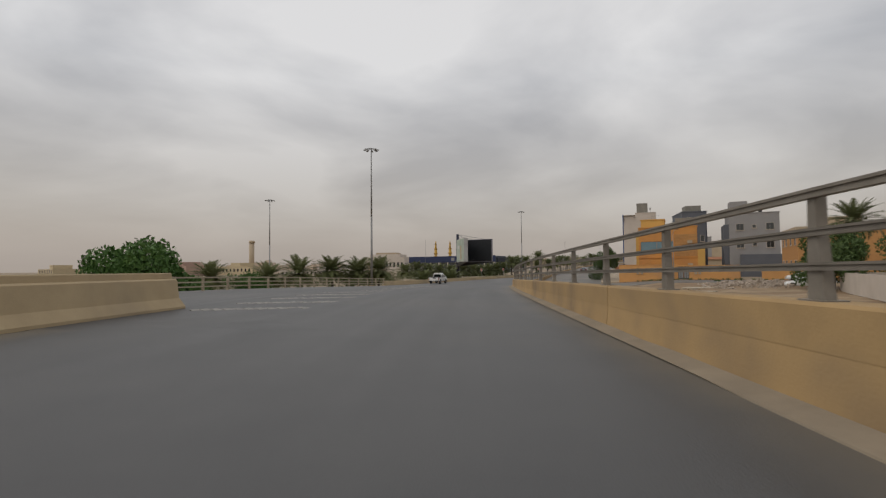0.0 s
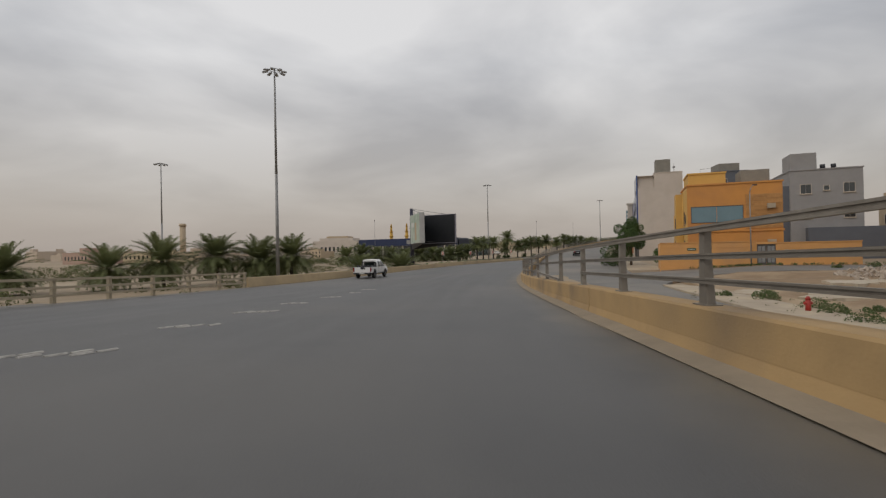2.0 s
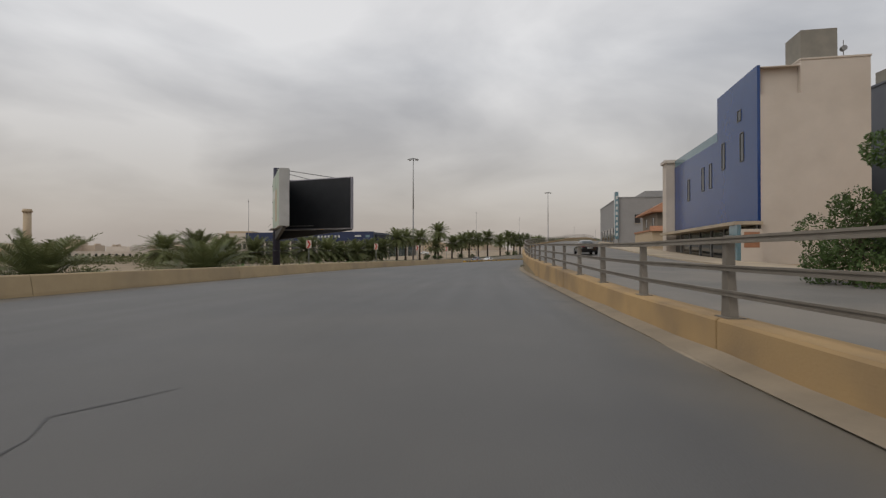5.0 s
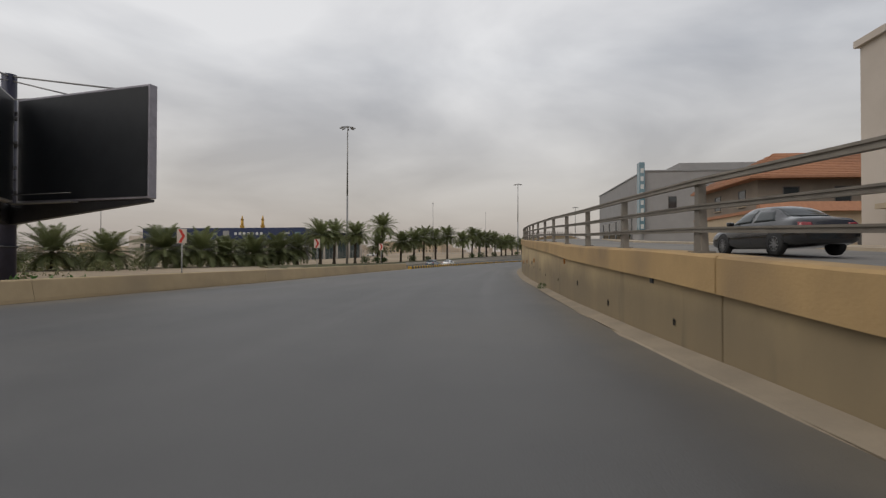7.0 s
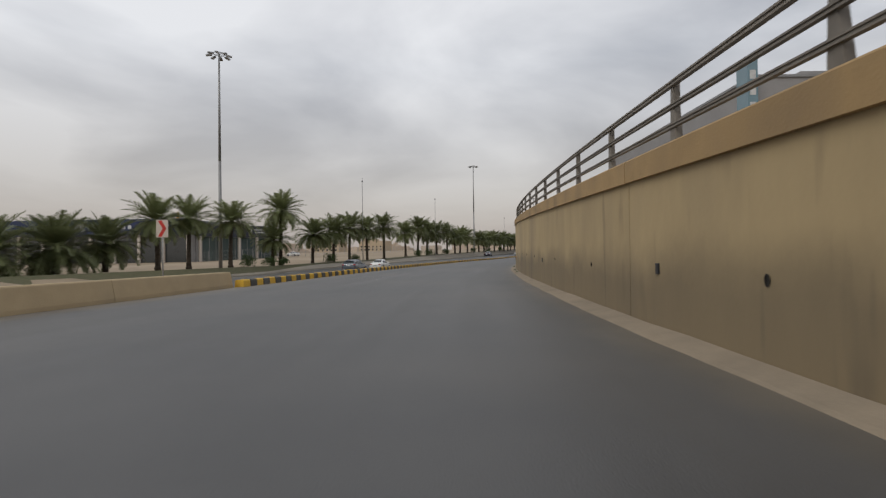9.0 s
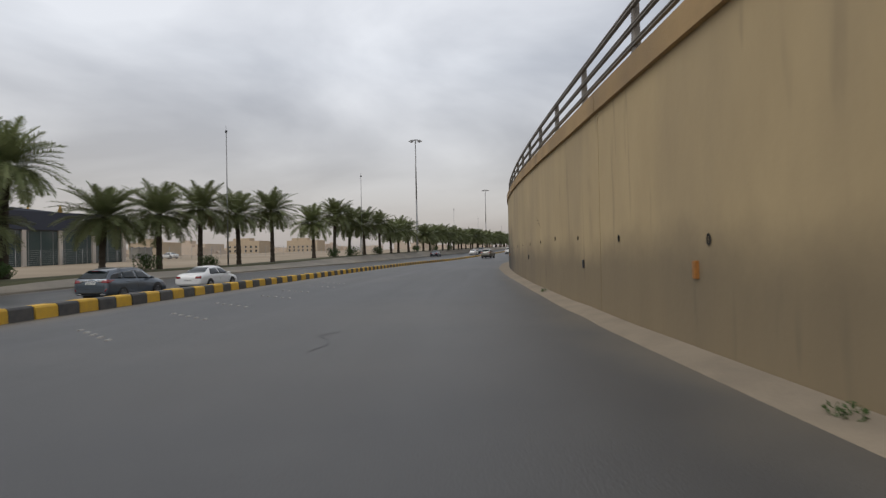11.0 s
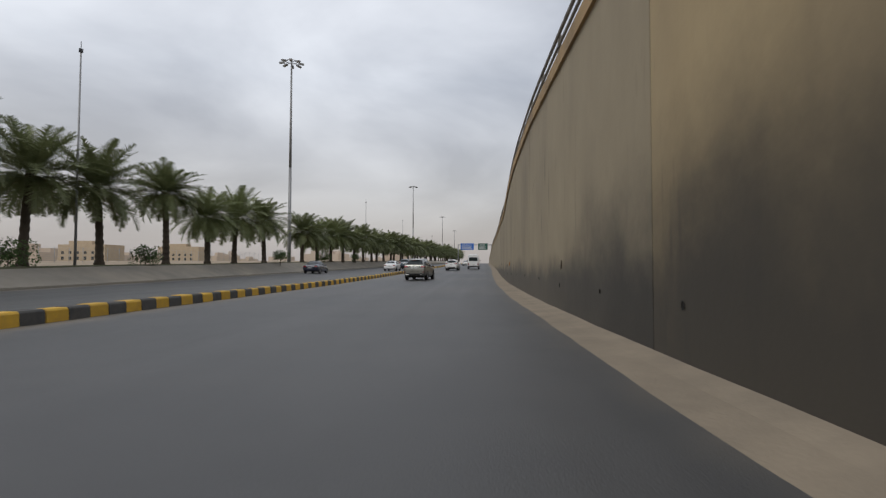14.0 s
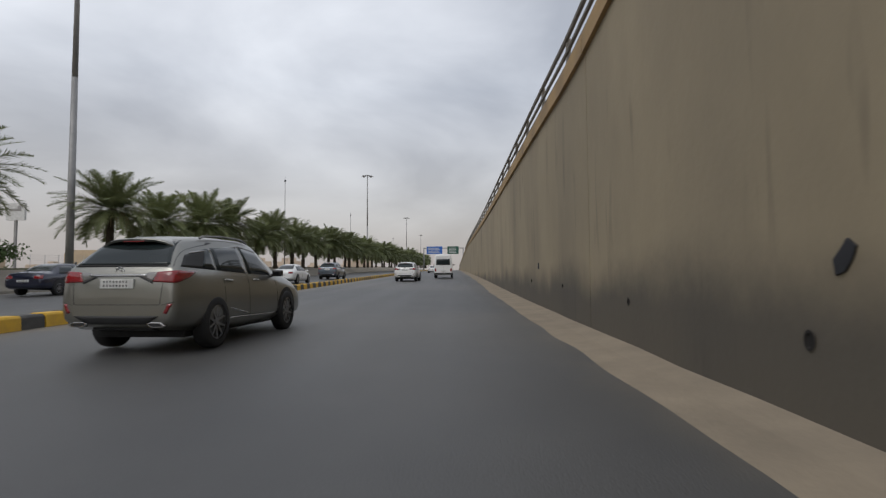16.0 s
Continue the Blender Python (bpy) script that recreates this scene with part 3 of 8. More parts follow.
parapet = empty("parapet_left", pose(0, 0, 0), "low sand-coloured concrete parapet along the road's edge", "parapet", kind="structure")
s = 69.4
while s < 190:
    e = min(s + 12.6, 190.0)
    part("panel", sweep(steps(s + 0.01, e - 0.01, 2.1), lambda q: [(par_d(q) + 0.12, -0.3), (par_d(q) + 0.1, 0.1), (par_d(q), 0.62), (par_d(q) - 0.03, 0.66), (par_d(q) - 0.28, 0.66), (par_d(q) - 0.3, 0.62), (par_d(q) - 0.3, -0.9)]), BARRIER, parapet)
    s = e
fence = empty("railing_left", pose(0, 0, 0), "pale three-rail metal railing along the road's edge", "railing", kind="structure")
PALE_RAIL = mat("pale_rail", (0.42, 0.36, 0.26), 0.6, 0.1, second=(0.32, 0.27, 0.19), scale=3.0, amount=0.9)
fp = bmesh.new()
box(fp, -0.07, 0.07, -0.09, 0.09, -0.1, 1.02, 0.01)
fpm = bpy.data.meshes.new("post"); fp.to_mesh(fpm); fp.free()
for s in np.arange(14.5, 69.5, 2.6):
    linked("post", fpm, PALE_RAIL, fence).matrix_basis = Matrix.Translation(at(s, float(par_d(s)), 0)) @ Matrix.Rotation(heading(s), 4, "Z")
for z in (0.3, 0.62, 0.95):
    part("rail", sweep(np.arange(14, 69.6, 1.9), lambda q: [(par_d(q) + 0.1, z - 0.05), (par_d(q) + 0.1, z + 0.05), (par_d(q) + 0.16, z + 0.05), (par_d(q) + 0.16, z - 0.05)]), PALE_RAIL, fence)
tagged(part("ramp", sweep(np.arange(-100, 60, 4.0), lambda q: [(min(par_d(q), -10.4) - 0.4 - interp(q, (-100, 30), (14, 9), (31, 1), (60, 0)), -0.012), (left_edge(q) - 0.3, -0.012), (left_edge(q) - 0.3, -0.3), (min(par_d(q), -10.4) - 0.4 - interp(q, (-100, 30), (14, 9), (31, 1), (60, 0)), -0.3)]), ASPHALT),
       "asphalt slip road that joins the carriageway", "road", kind="structure")

YELLOW = mat("kerb_yellow", (0.74, 0.45, 0.03), 0.7, second=(0.55, 0.33, 0.05), scale=5.0, amount=0.9, bump=0.2, vary=0.1)
KERB_DARK = mat("kerb_black", (0.055, 0.055, 0.058), 0.75, second=(0.11, 0.105, 0.095), scale=5.0, amount=0.8, bump=0.2, vary=0.15)
kerb = empty("kerb", pose(0, 0, 0), "kerb of concrete blocks painted yellow and black in turn", "kerb", kind="structure")
kb = bmesh.new()
prism(kb, [(-0.22, -0.1), (0.22, -0.1), (0.2, 0.26), (0.16, 0.31), (-0.16, 0.31), (-0.2, 0.26)], "y", -0.322, 0.322, bevel=0.012)
kbm = [bpy.data.meshes.new("block") for _ in range(2)]
for me, m in zip(kbm, (YELLOW, KERB_DARK)):
    kb.to_mesh(me); me.materials.append(m)
kb.free()
far_blocks = [bmesh.new(), bmesh.new()]
for i in range(440):
    q = 190 + 0.325 + 0.65 * i
    m = Matrix.Translation(at(q, float(left_edge(q)) - 0.25 + 0.012 * math.sin(i * 2.7), 0.008 * math.sin(i * 1.9))) @ Matrix.Rotation(heading(q) + 0.012 * math.sin(i * 3.3), 4, "Z")
    if i < 296:
        ob = new("block", kbm[i % 2]); ob.parent = kerb
        ob.matrix_basis = m
    else:
        n0 = len(far_blocks[i % 2].verts)
        far_blocks[i % 2].from_mesh(kbm[i % 2])
        far_blocks[i % 2].verts.ensure_lookup_table()
        for v in far_blocks[i % 2].verts[n0:]:
            v.co = m @ v.co
for b_, m_ in zip(far_blocks, (YELLOW, KERB_DARK)):
    tagged(part("kerb_blocks", b_, m_, kerb), kind="stuff")


# ---- masts ----
def high_mast(height):
    th = empty("high_mast", pose(0, 0, 0), "tall grey steel lighting mast with a ring of floodlights", "street lamp", "lighting masts along the road")
    bm = bmesh.new()
    tube(bm, (0, 0, 0), (0, 0, height * 0.5), 0.26, 0.19, 12)
    tube(bm, (0, 0, height * 0.5), (0, 0, height), 0.185, 0.11, 12)
    part("pole", bm, STEEL, th)
    bm = bmesh.new(); box(bm, -0.5, 0.5, -0.5, 0.5, -0.6, 0.12, 0.03); part("footing", bm, COPING, th)
    bm = bmesh.new()
    for k in range(24):
        a, b = 2 * math.pi * k / 24, 2 * math.pi * (k + 1) / 24
        tube(bm, (0.75 * math.cos(a), 0.75 * math.sin(a), height - 0.15), (0.75 * math.cos(b), 0.75 * math.sin(b), height - 0.15), 0.05, n=6)
    for k in range(4):
        a = math.pi / 2 * k + 0.3
        tube(bm, (0.1 * math.cos(a), 0.1 * math.sin(a), height - 0.15), (0.75 * math.cos(a), 0.75 * math.sin(a), height - 0.15), 0.035, n=6)
    part("ring", bm, STEEL, th)
    for k in range(8):
        a = 2 * math.pi * k / 8
        bm = bmesh.new()
        box(bm, 0.95, 1.7, -0.19, 0.19, -0.13, 0.07, 0.03)
        tube(bm, (0.7, 0, 0), (1.0, 0, 0), 0.04, n=6)
        lamp = part("floodlight", bm, STEEL, th)
        lamp.matrix_basis = Matrix.Translation((0, 0, height - 0.12)) @ Matrix.Rotation(a, 4, "Z") @ Matrix.Rotation(radians(10), 4, "Y")
    return th


m0 = high_mast(30.0)
MASTS = [(-15.5, 111.4, -3.6), (-57.3, 169.7, -6.6), (36.7, 239.7, -3.6), (111.6, 312.4, -3.1), (189.0, 396.5, -2.4), (266, 480, -2.0), (343, 565, -1.8)]
m0.matrix_world = pose(*MASTS[0])
for p in MASTS[1:]:
    copy_thing(m0, pose(p[0], p[1], p[2], 0, 0, random.uniform(0, 45)))


def thin_mast(h):
    th = empty("mast", pose(0, 0, 0), "thin grey steel pole standing among the palms", "mast", "thin poles in the palm strip")
    bm = bmesh.new(); tube(bm, (0, 0, 0), (0, 0, h), 0.09, 0.045, 8); part("pole", bm, STEEL, th)
    bm = bmesh.new(); tube(bm, (0, 0, h), (0, 0, h + 0.5), 0.02, n=6); box(bm, -0.12, 0.12, -0.06, 0.06, h - 0.25, h, 0.01); part("tip", bm, DARK, th)
    return th


t0 = thin_mast(15.6)
t0.matrix_world = pose(61.5, 259.1, -3.1)
for p in ((86.8, 284.6), (140, 342.4), (-8, 235), (170, 374), (222, 430)):
    copy_thing(t0, pose(*p, -3.1))


# ---- palms ----
FROND = mat("palm_leaf", (0.125, 0.155, 0.062), 0.45, second=(0.20, 0.215, 0.10), scale=0.9, amount=1.0, vary=0.2, spec=0.3)


def thin_leaf(m, share):
    """Let light through a leaf."""
    n, l = m.node_tree.nodes, m.node_tree.links
    out, b = n["Material Output"], n["Principled BSDF"]
    tr, mx = n.new("ShaderNodeBsdfTranslucent"), n.new("ShaderNodeMixShader")
    mx.inputs[0].default_value = share
    l.new(b.inputs["Base Color"].links[0].from_socket, tr.inputs[0])
    l.new(b.outputs[0], mx.inputs[1]); l.new(tr.outputs[0], mx.inputs[2]); l.new(mx.outputs[0], out.inputs[0])


thin_leaf(FROND, 0.35)
TRUNK = mat("palm_trunk", (0.085, 0.065, 0.045), 0.95, second=(0.045, 0.036, 0.026), scale=9.0, amount=1.0, bump=0.8, bump_scale=14)
DEAD = mat("dry_frond", (0.24, 0.18, 0.10), 0.9, second=(0.15, 0.11, 0.06), scale=4.0)


def crown_mesh(seed, fronds, length, spread=112.0, bend=1.0):
    """Arching fronds, each a bent rib with two rows of leaflets."""
    rnd = random.Random(seed)
    verts, faces = [], []

    def quad(a, b, c, d):
        n = len(verts); verts.extend((a, b, c, d)); faces.append((n, n + 1, n + 2, n + 3))

    for i in range(fronds):
        az = i * 2.39996 + rnd.uniform(-0.25, 0.25)
        f = (i + 0.5) / fronds
        el = radians(78 - spread * f ** 0.85 + rnd.uniform(-9, 9))
        ln = length * rnd.uniform(0.82, 1.08) * (0.8 + 0.2 * math.sin(math.pi * f))
        droop = radians(rnd.uniform(40, 68)) * (0.6 + 0.7 * f) * bend
        side = Vector((-math.sin(az), math.cos(az), 0))
        p = Vector((math.cos(az) * 0.12, math.sin(az) * 0.12, 0.0))
        n, rib = 9, []
        for k in range(n + 1):
            u = k / n
            e = el - droop * u ** 1.4
            w = Vector((math.cos(az) * math.cos(e), math.sin(az) * math.cos(e), math.sin(e)))
            rib.append((p.copy(), w))
            p = p + w * (ln / n)
        twist = rnd.uniform(-0.5, 0.5)
        for k in range(n):
            (a, w), (b, _) = rib[k], rib[k + 1]
            up = side.cross(w) * -1
            g = 0.028 * (1 - 0.7 * k / n)
            quad(a - side * g, a + side * g, b + side * g * 0.8, b - side * g * 0.8)
            if k == 0:
                continue
            for j in range(7):
                q = a.lerp(b, (j + rnd.random() * 0.6) / 7)
                u = (k + j / 7) / n
                wide = 0.60 * math.sin(math.pi * (0.12 + 0.85 * u)) ** 0.7 * length / 3.0
                for sgn in (-1, 1):
                    out = (side * sgn * 0.80 + w * rnd.uniform(0.45, 0.75) + up * (rnd.uniform(0.05, 0.42) + twist * sgn * 0.3)).normalized()
                    tip = q + out * wide * rnd.uniform(0.8, 1.1) + Vector((0, 0, -0.10 * wide))
                    t = w * 0.03
                    quad(q - t, q + t, tip + t * 0.25, tip - t * 0.25)
    me = bpy.data.meshes.new("crown")
    me.from_pydata([tuple(v) for v in verts], [], faces)
    me.materials.append(FROND)
    return me


def dead_mesh(seed, length):
    rnd = random.Random(seed)
    bm = bmesh.new()
    for i in range(16):
        az = rnd.uniform(0, 6.28)
        p = Vector((math.cos(az) * 0.18, math.sin(az) * 0.18, rnd.uniform(-0.7, -0.1)))
        for k in range(3):
            w = Vector((math.cos(az), math.sin(az), 0)) * (0.7 - 0.3 * k) + Vector((0, 0, 0.1 - 0.5 * k))
            q = p + w.normalized() * length * 0.14
            tube(bm, p, q, 0.03, 0.022, 4, caps=False)
            p = q
    me = bpy.data.meshes.new("dry_fronds")
    bm.to_mesh(me); bm.free(); me.materials.append(DEAD)
    return me


def trunk_mesh(h, seed):
    rnd = random.Random(seed)
    bm = bmesh.new()
    rings, n, m = [], 11, int(h / 0.24)
    lean = (rnd.uniform(-0.25, 0.25), rnd.uniform(-0.25, 0.25))
    for k in range(m + 1):
        u = k / m
        r = (0.27 - 0.07 * u + (0.08 * (1 - u / 0.12) if u < 0.12 else 0)) * (1 + (0.13 if k % 2 else -0.05)) + (0.10 * max(0, (u - 0.9) / 0.1))
        c = (lean[0] * u * u, lean[1] * u * u)
        rings.append([bm.verts.new((c[0] + r * math.cos(2 * math.pi * (i + 0.5 * (k % 2)) / n) * rnd.uniform(0.94, 1.06), c[1] + r * math.sin(2 * math.pi * (i + 0.5 * (k % 2)) / n) * rnd.uniform(0.94, 1.06), h * u)) for i in range(n)])
    for a, b in zip(rings, rings[1:]):
        for i in range(n):
            bm.faces.new((a[i], a[(i + 1) % n], b[(i + 1) % n], b[i]))
    bm.faces.new(rings[0][::-1]); bm.faces.new(rings[-1])
    me = bpy.data.meshes.new("trunk")
    bm.to_mesh(me); bm.free(); me.materials.append(TRUNK)
    return me, lean


CROWNS = [crown_mesh(11 + i, 64 + 5 * i, 3.6) for i in range(4)]
DRY = [dead_mesh(40 + i, 3.0) for i in range(2)]
TRUNKS = {h: trunk_mesh(h, int(h * 10)) for h in (2.6, 4.2, 5.4, 6.6, 8.8)}


LOW = "date palms below the road"


def palm(x, y, z, h, size, group, label):
    th = empty("palm_tree", pose(x, y, z, 0, 0, random.uniform(0, 360)), label, "palm tree", group)
    key = min(TRUNKS, key=lambda q: abs(q - h))
    me, lean = TRUNKS[key]
    tr = linked("trunk", me, TRUNK, th)
    tr.scale = (1, 1, h / key)
    cr = linked("crown", random.choice(CROWNS), FROND, th)
    cr.matrix_basis = Matrix.Translation((lean[0], lean[1], h - 0.05)) @ Matrix.Rotation(random.uniform(0, 6.28), 4, "Z") @ Matrix.Diagonal((size, size, size * random.uniform(0.92, 1.1), 1))
    dr = linked("dry_fronds", random.choice(DRY), DEAD, th)
    dr.matrix_basis = Matrix.Translation((lean[0], lean[1], h)) @ Matrix.Diagonal((size, size, size, 1))
    return th


ROW = "date palms in the planted strip"
A, DIR = Vector((46.0, 244.3)), Vector((0.70, 0.714))
SHIFT = {-9: 0.2, -7: -0.2, -6: -0.4, -5: -0.5, -4: -0.6, -3: -0.7, -2: -0.9, -1: -0.8, 0: -0.15}
TALL = {-4: 3.0, -3: 5.6, -2: 6.2, -1: 6.2, 0: 8.3, 1: 5.0, 2: 5.6, 3: 6.6, 4: 6.3, 5: 6.9, 7: 5.6, 8: 7.0, 9: 5.9, 10: 5.7, 11: 6.2, 12: 4.7, 13: 5.0, 14: 5.2}
for k in (*range(-14, 0), -0.55, *range(0, 58)):
    if k in (6, 15):
        continue
    p = A + DIR * (6.1 * (k + SHIFT.get(k, 0.0))) + Vector((random.uniform(-0.4, 0.4), random.uniform(-0.4, 0.4)))
    s_ = float(nearest(np.array([p.x]), np.array([p.y]))[0][0])
    z_ = float(line(s_)[0][0, 2]) + max(0.0, float(left_z(s_)))
    short = k < -4 or k == -0.55
    h = 3.9 if k == -0.55 else random.choice((1.9, 2.1, 2.4)) if short else TALL.get(k, random.choice((3.9, 4.2, 4.5, 4.8)))
    palm(p.x, p.y, z_, h, 0.95 if k == -0.55 else random.uniform(1.18, 1.34) if short else random.uniform(1.06, 1.2), ROW,
         "short thick date palm with dense green fronds" if short else "tall date palm with a rough trunk and grey-green fronds")
for x, y, h in ((-47, 104, 4.6), (-36.5, 108, 4.6), (-31, 111, 5.4), (-24.4, 113.3, 5.9), (-19, 115.5, 5.4), (-14.5, 115.5, 5.8), (-5, 128, 3.0), (2, 140, 2.8), (-22, 132, 3.2)):
    palm(x, y, -4.6, h - 1.5, random.uniform(1.3, 1.45), LOW, "date palm with arching green fronds below the road")


# ---- trees and shrubs ----
LEAF = mat("tree_leaf", (0.045, 0.085, 0.022), 0.6, second=(0.075, 0.115, 0.035), scale=1.6, amount=1.0, vary=0.1, spec=0.3)
LEAF_LIGHT = mat("bush_leaf", (0.085, 0.17, 0.035), 0.6, second=(0.05, 0.11, 0.025), scale=1.4, amount=1.0, vary=0.1, spec=0.3)
BARK = mat("bark", (0.10, 0.075, 0.05), 0.95, second=(0.06, 0.045, 0.03), scale=8.0, bump=0.6)


def leaves(seed, blobs, count, size):
    """Leaves scattered through uneven clumps."""
    rnd = random.Random(seed)
    v, f = [], []
    for i in range(count):
        c, r = rnd.choices(blobs, [b[1] ** 2 for b in blobs])[0]
        d = Vector((rnd.gauss(0, 1), rnd.gauss(0, 1), rnd.gauss(0, 0.9))).normalized() * r * rnd.uniform(0.55, 1.05) ** 0.6
        p = Vector(c) + d
        a = Vector((rnd.gauss(0, 1), rnd.gauss(0, 1), rnd.gauss(0, 0.6))).normalized()
        b = a.orthogonal().normalized()
        b.rotate(Matrix.Rotation(rnd.uniform(0, 6.28), 3, a))
        s = size * rnd.uniform(0.6, 1.3)
        n = len(v)
        c2 = a.cross(b) * s * 0.45
        v += [tuple(p - b * s), tuple(p + c2), tuple(p + b * s), tuple(p - c2)]
        f.append((n, n + 1, n + 2, n + 3))
    me = bpy.data.meshes.new("crown")
    me.from_pydata(v, [], f)
    return me


def tree(x, y, z, h, r, seed, label, leaf=None, category="tree", count=5200, low=0.25, fine=1.0):
    rnd = random.Random(seed)
    th = empty("tree", pose(x, y, z), label, category)
    bm = bmesh.new()
    tube(bm, (0, 0, -0.2), (0.05, 0, h * 0.4), 0.16 * h / 6, 0.10 * h / 6, 9)
    blobs = []
    for i in range(21):
        a = i * 2.4 + rnd.uniform(-0.4, 0.4)
        q = rnd.uniform(0.2, 0.8) * r
        c = Vector((q * math.cos(a), q * math.sin(a), h * (low + (0.93 - low) * rnd.random()) * (1.0 - 0.18 * q / r)))
        blobs.append((tuple(c), r * rnd.uniform(0.26, 0.42)))
        m = Vector((0.05, 0, h * 0.36))
        k = m.lerp(c, 0.5) + Vector((0, 0, 0.2))
        tube(bm, m, k, 0.06 * h / 6, 0.04 * h / 6, 6); tube(bm, k, c, 0.04 * h / 6, 0.015, 6)
    blobs.append(((0, 0, h * 0.72), r * 0.5))
    part("trunk", bm, BARK, th)
    linked("crown", leaves(seed, blobs, int(count * 1.5), (0.036 * r + 0.045) * fine), leaf or LEAF, th)
    return th


tree(33.8, 105.5, -2.6, 7.0, 2.1, 3, "dark green bushy tree with low branches on the pavement", count=11000, low=0.2, fine=0.72)
tree(32.2, 107.4, -2.6, 3.6, 1.7, 5, "spreading dark green shrub under the street tree", category="shrub", count=5200, low=0.15, fine=0.72)
tree(36.0, 101.5, -2.6, 2.5, 1.0, 4, "small dark green shrub beside the ochre wall", category="shrub", count=1500, low=0.15)
tree(-27, 47, -4.8, 7.2, 5.6, 8, "spreading bright green tree below the barrier", LEAF_LIGHT, count=9000, low=0.3)
tree(-21, 56, -4.6, 4.4, 3.0, 9, "low green tree behind the railing", LEAF_LIGHT, count=4000, low=0.2)
tree(50, 66, -3.4, 9.0, 4.6, 12, "broad dark green tree over a garden wall", count=8000)
tree(57, 62, -3.4, 7.0, 4.0, 13, "dark green garden tree behind the wall", count=6000)
palm(56, 70, -3.4, 9.5, 1.1, "garden palms", "tall garden palm rising over a dark green tree")
SHRUB = "shrubs in the palm strip"
for i, (k, q) in enumerate(((-1.6, 1.6), (-0.9, 1.5), (-0.4, 1.2), (1.6, 1.7), (2.9, 1.5), (7.5, 1.5), (8.6, 1.7), (10.4, 1.5), (14.3, 1.6), (16.8, 1.6), (19.5, 1.5))):
    p = A + DIR * (6.1 * k) + Vector((0.9, -0.9))
    t_ = tree(p.x, p.y, lot_z(p.x, p.y) + 0.1, q, q * 0.75, 60 + i, "low dark green shrub in the palm strip", category="shrub", count=700, low=0.25)
    tagged(t_, group=SHRUB)
WEED = mat("weed", (0.10, 0.125, 0.045), 0.8, second=(0.16, 0.14, 0.07), scale=3.0)
# ---- houses ----
ORANGE = mat("ochre_render", (0.62, 0.285, 0.075), 0.85, second=(0.54, 0.245, 0.065), scale=0.7, amount=0.8, bump=0.1, stain=(0.40, 0.19, 0.08), stain_scale=0.3, stain_amount=0.5)
PEACH = mat("peach_render", (0.62, 0.325, 0.12), 0.85, second=(0.55, 0.28, 0.095), scale=0.7, amount=0.8, bump=0.1, stain=(0.42, 0.24, 0.12), stain_scale=0.3, stain_amount=0.6)
YELLOW_R = mat("yellow_render", (0.62, 0.38, 0.11), 0.85, second=(0.55, 0.335, 0.095), scale=0.7, amount=0.8, bump=0.1)
PALE = mat("pale_render", (0.56, 0.50, 0.44), 0.85, second=(0.50, 0.445, 0.39), scale=0.6, amount=0.8, bump=0.1, stain=(0.38, 0.33, 0.28), stain_scale=0.25, stain_amount=0.4)
GREY = mat("grey_render", (0.30, 0.293, 0.29), 0.8, second=(0.25, 0.245, 0.243), scale=0.6, amount=0.8, bump=0.1)
SLATE = mat("slate_render", (0.12, 0.13, 0.15), 0.7, second=(0.10, 0.108, 0.128), scale=0.6, amount=0.8, bump=0.1)
BLUE = mat("blue_cladding", (0.014, 0.052, 0.19), 0.2, second=(0.011, 0.044, 0.165), scale=0.5, amount=0.7)
BEIGE = mat("beige_render", (0.46, 0.37, 0.26), 0.85, second=(0.39, 0.31, 0.215), scale=0.8, amount=0.8, bump=0.1)
STONE = mat("cut_stone", (0.50, 0.27, 0.10), 0.8, second=(0.40, 0.20, 0.07), scale=3.0, amount=1.0, bump=0.3, vary=0.12)
TILE = mat("roof_tile", (0.40, 0.195, 0.105), 0.75, second=(0.27, 0.125, 0.07), scale=3.0, amount=1.0, bump=0.3, vary=0.12)
TANK = mat("tank_grey", (0.25, 0.235, 0.20), 0.8, second=(0.20, 0.19, 0.165), scale=1.2)
SKY_GLASS = mat("blue_glass", (0.14, 0.235, 0.275), 0.08, second=(0.115, 0.2, 0.24), scale=0.5, spec=0.9)
WINDOW = mat("window_glass", (0.03, 0.038, 0.042), 0.08, scale=1.0, spec=0.9)
FRAME = mat("window_frame", (0.10, 0.095, 0.09), 0.5, scale=4.0)
GREEN = mat("green_sign", (0.012, 0.085, 0.055), 0.5, scale=3.0)
PINK = mat("pink_render", (0.42, 0.30, 0.235), 0.85, second=(0.36, 0.25, 0.20), scale=0.7)
CREAM = mat("cream_render", (0.52, 0.43, 0.28), 0.85, second=(0.46, 0.38, 0.25), scale=0.7)
INK = mat("pale_ink", (0.62, 0.63, 0.62), 0.6, scale=3.0)


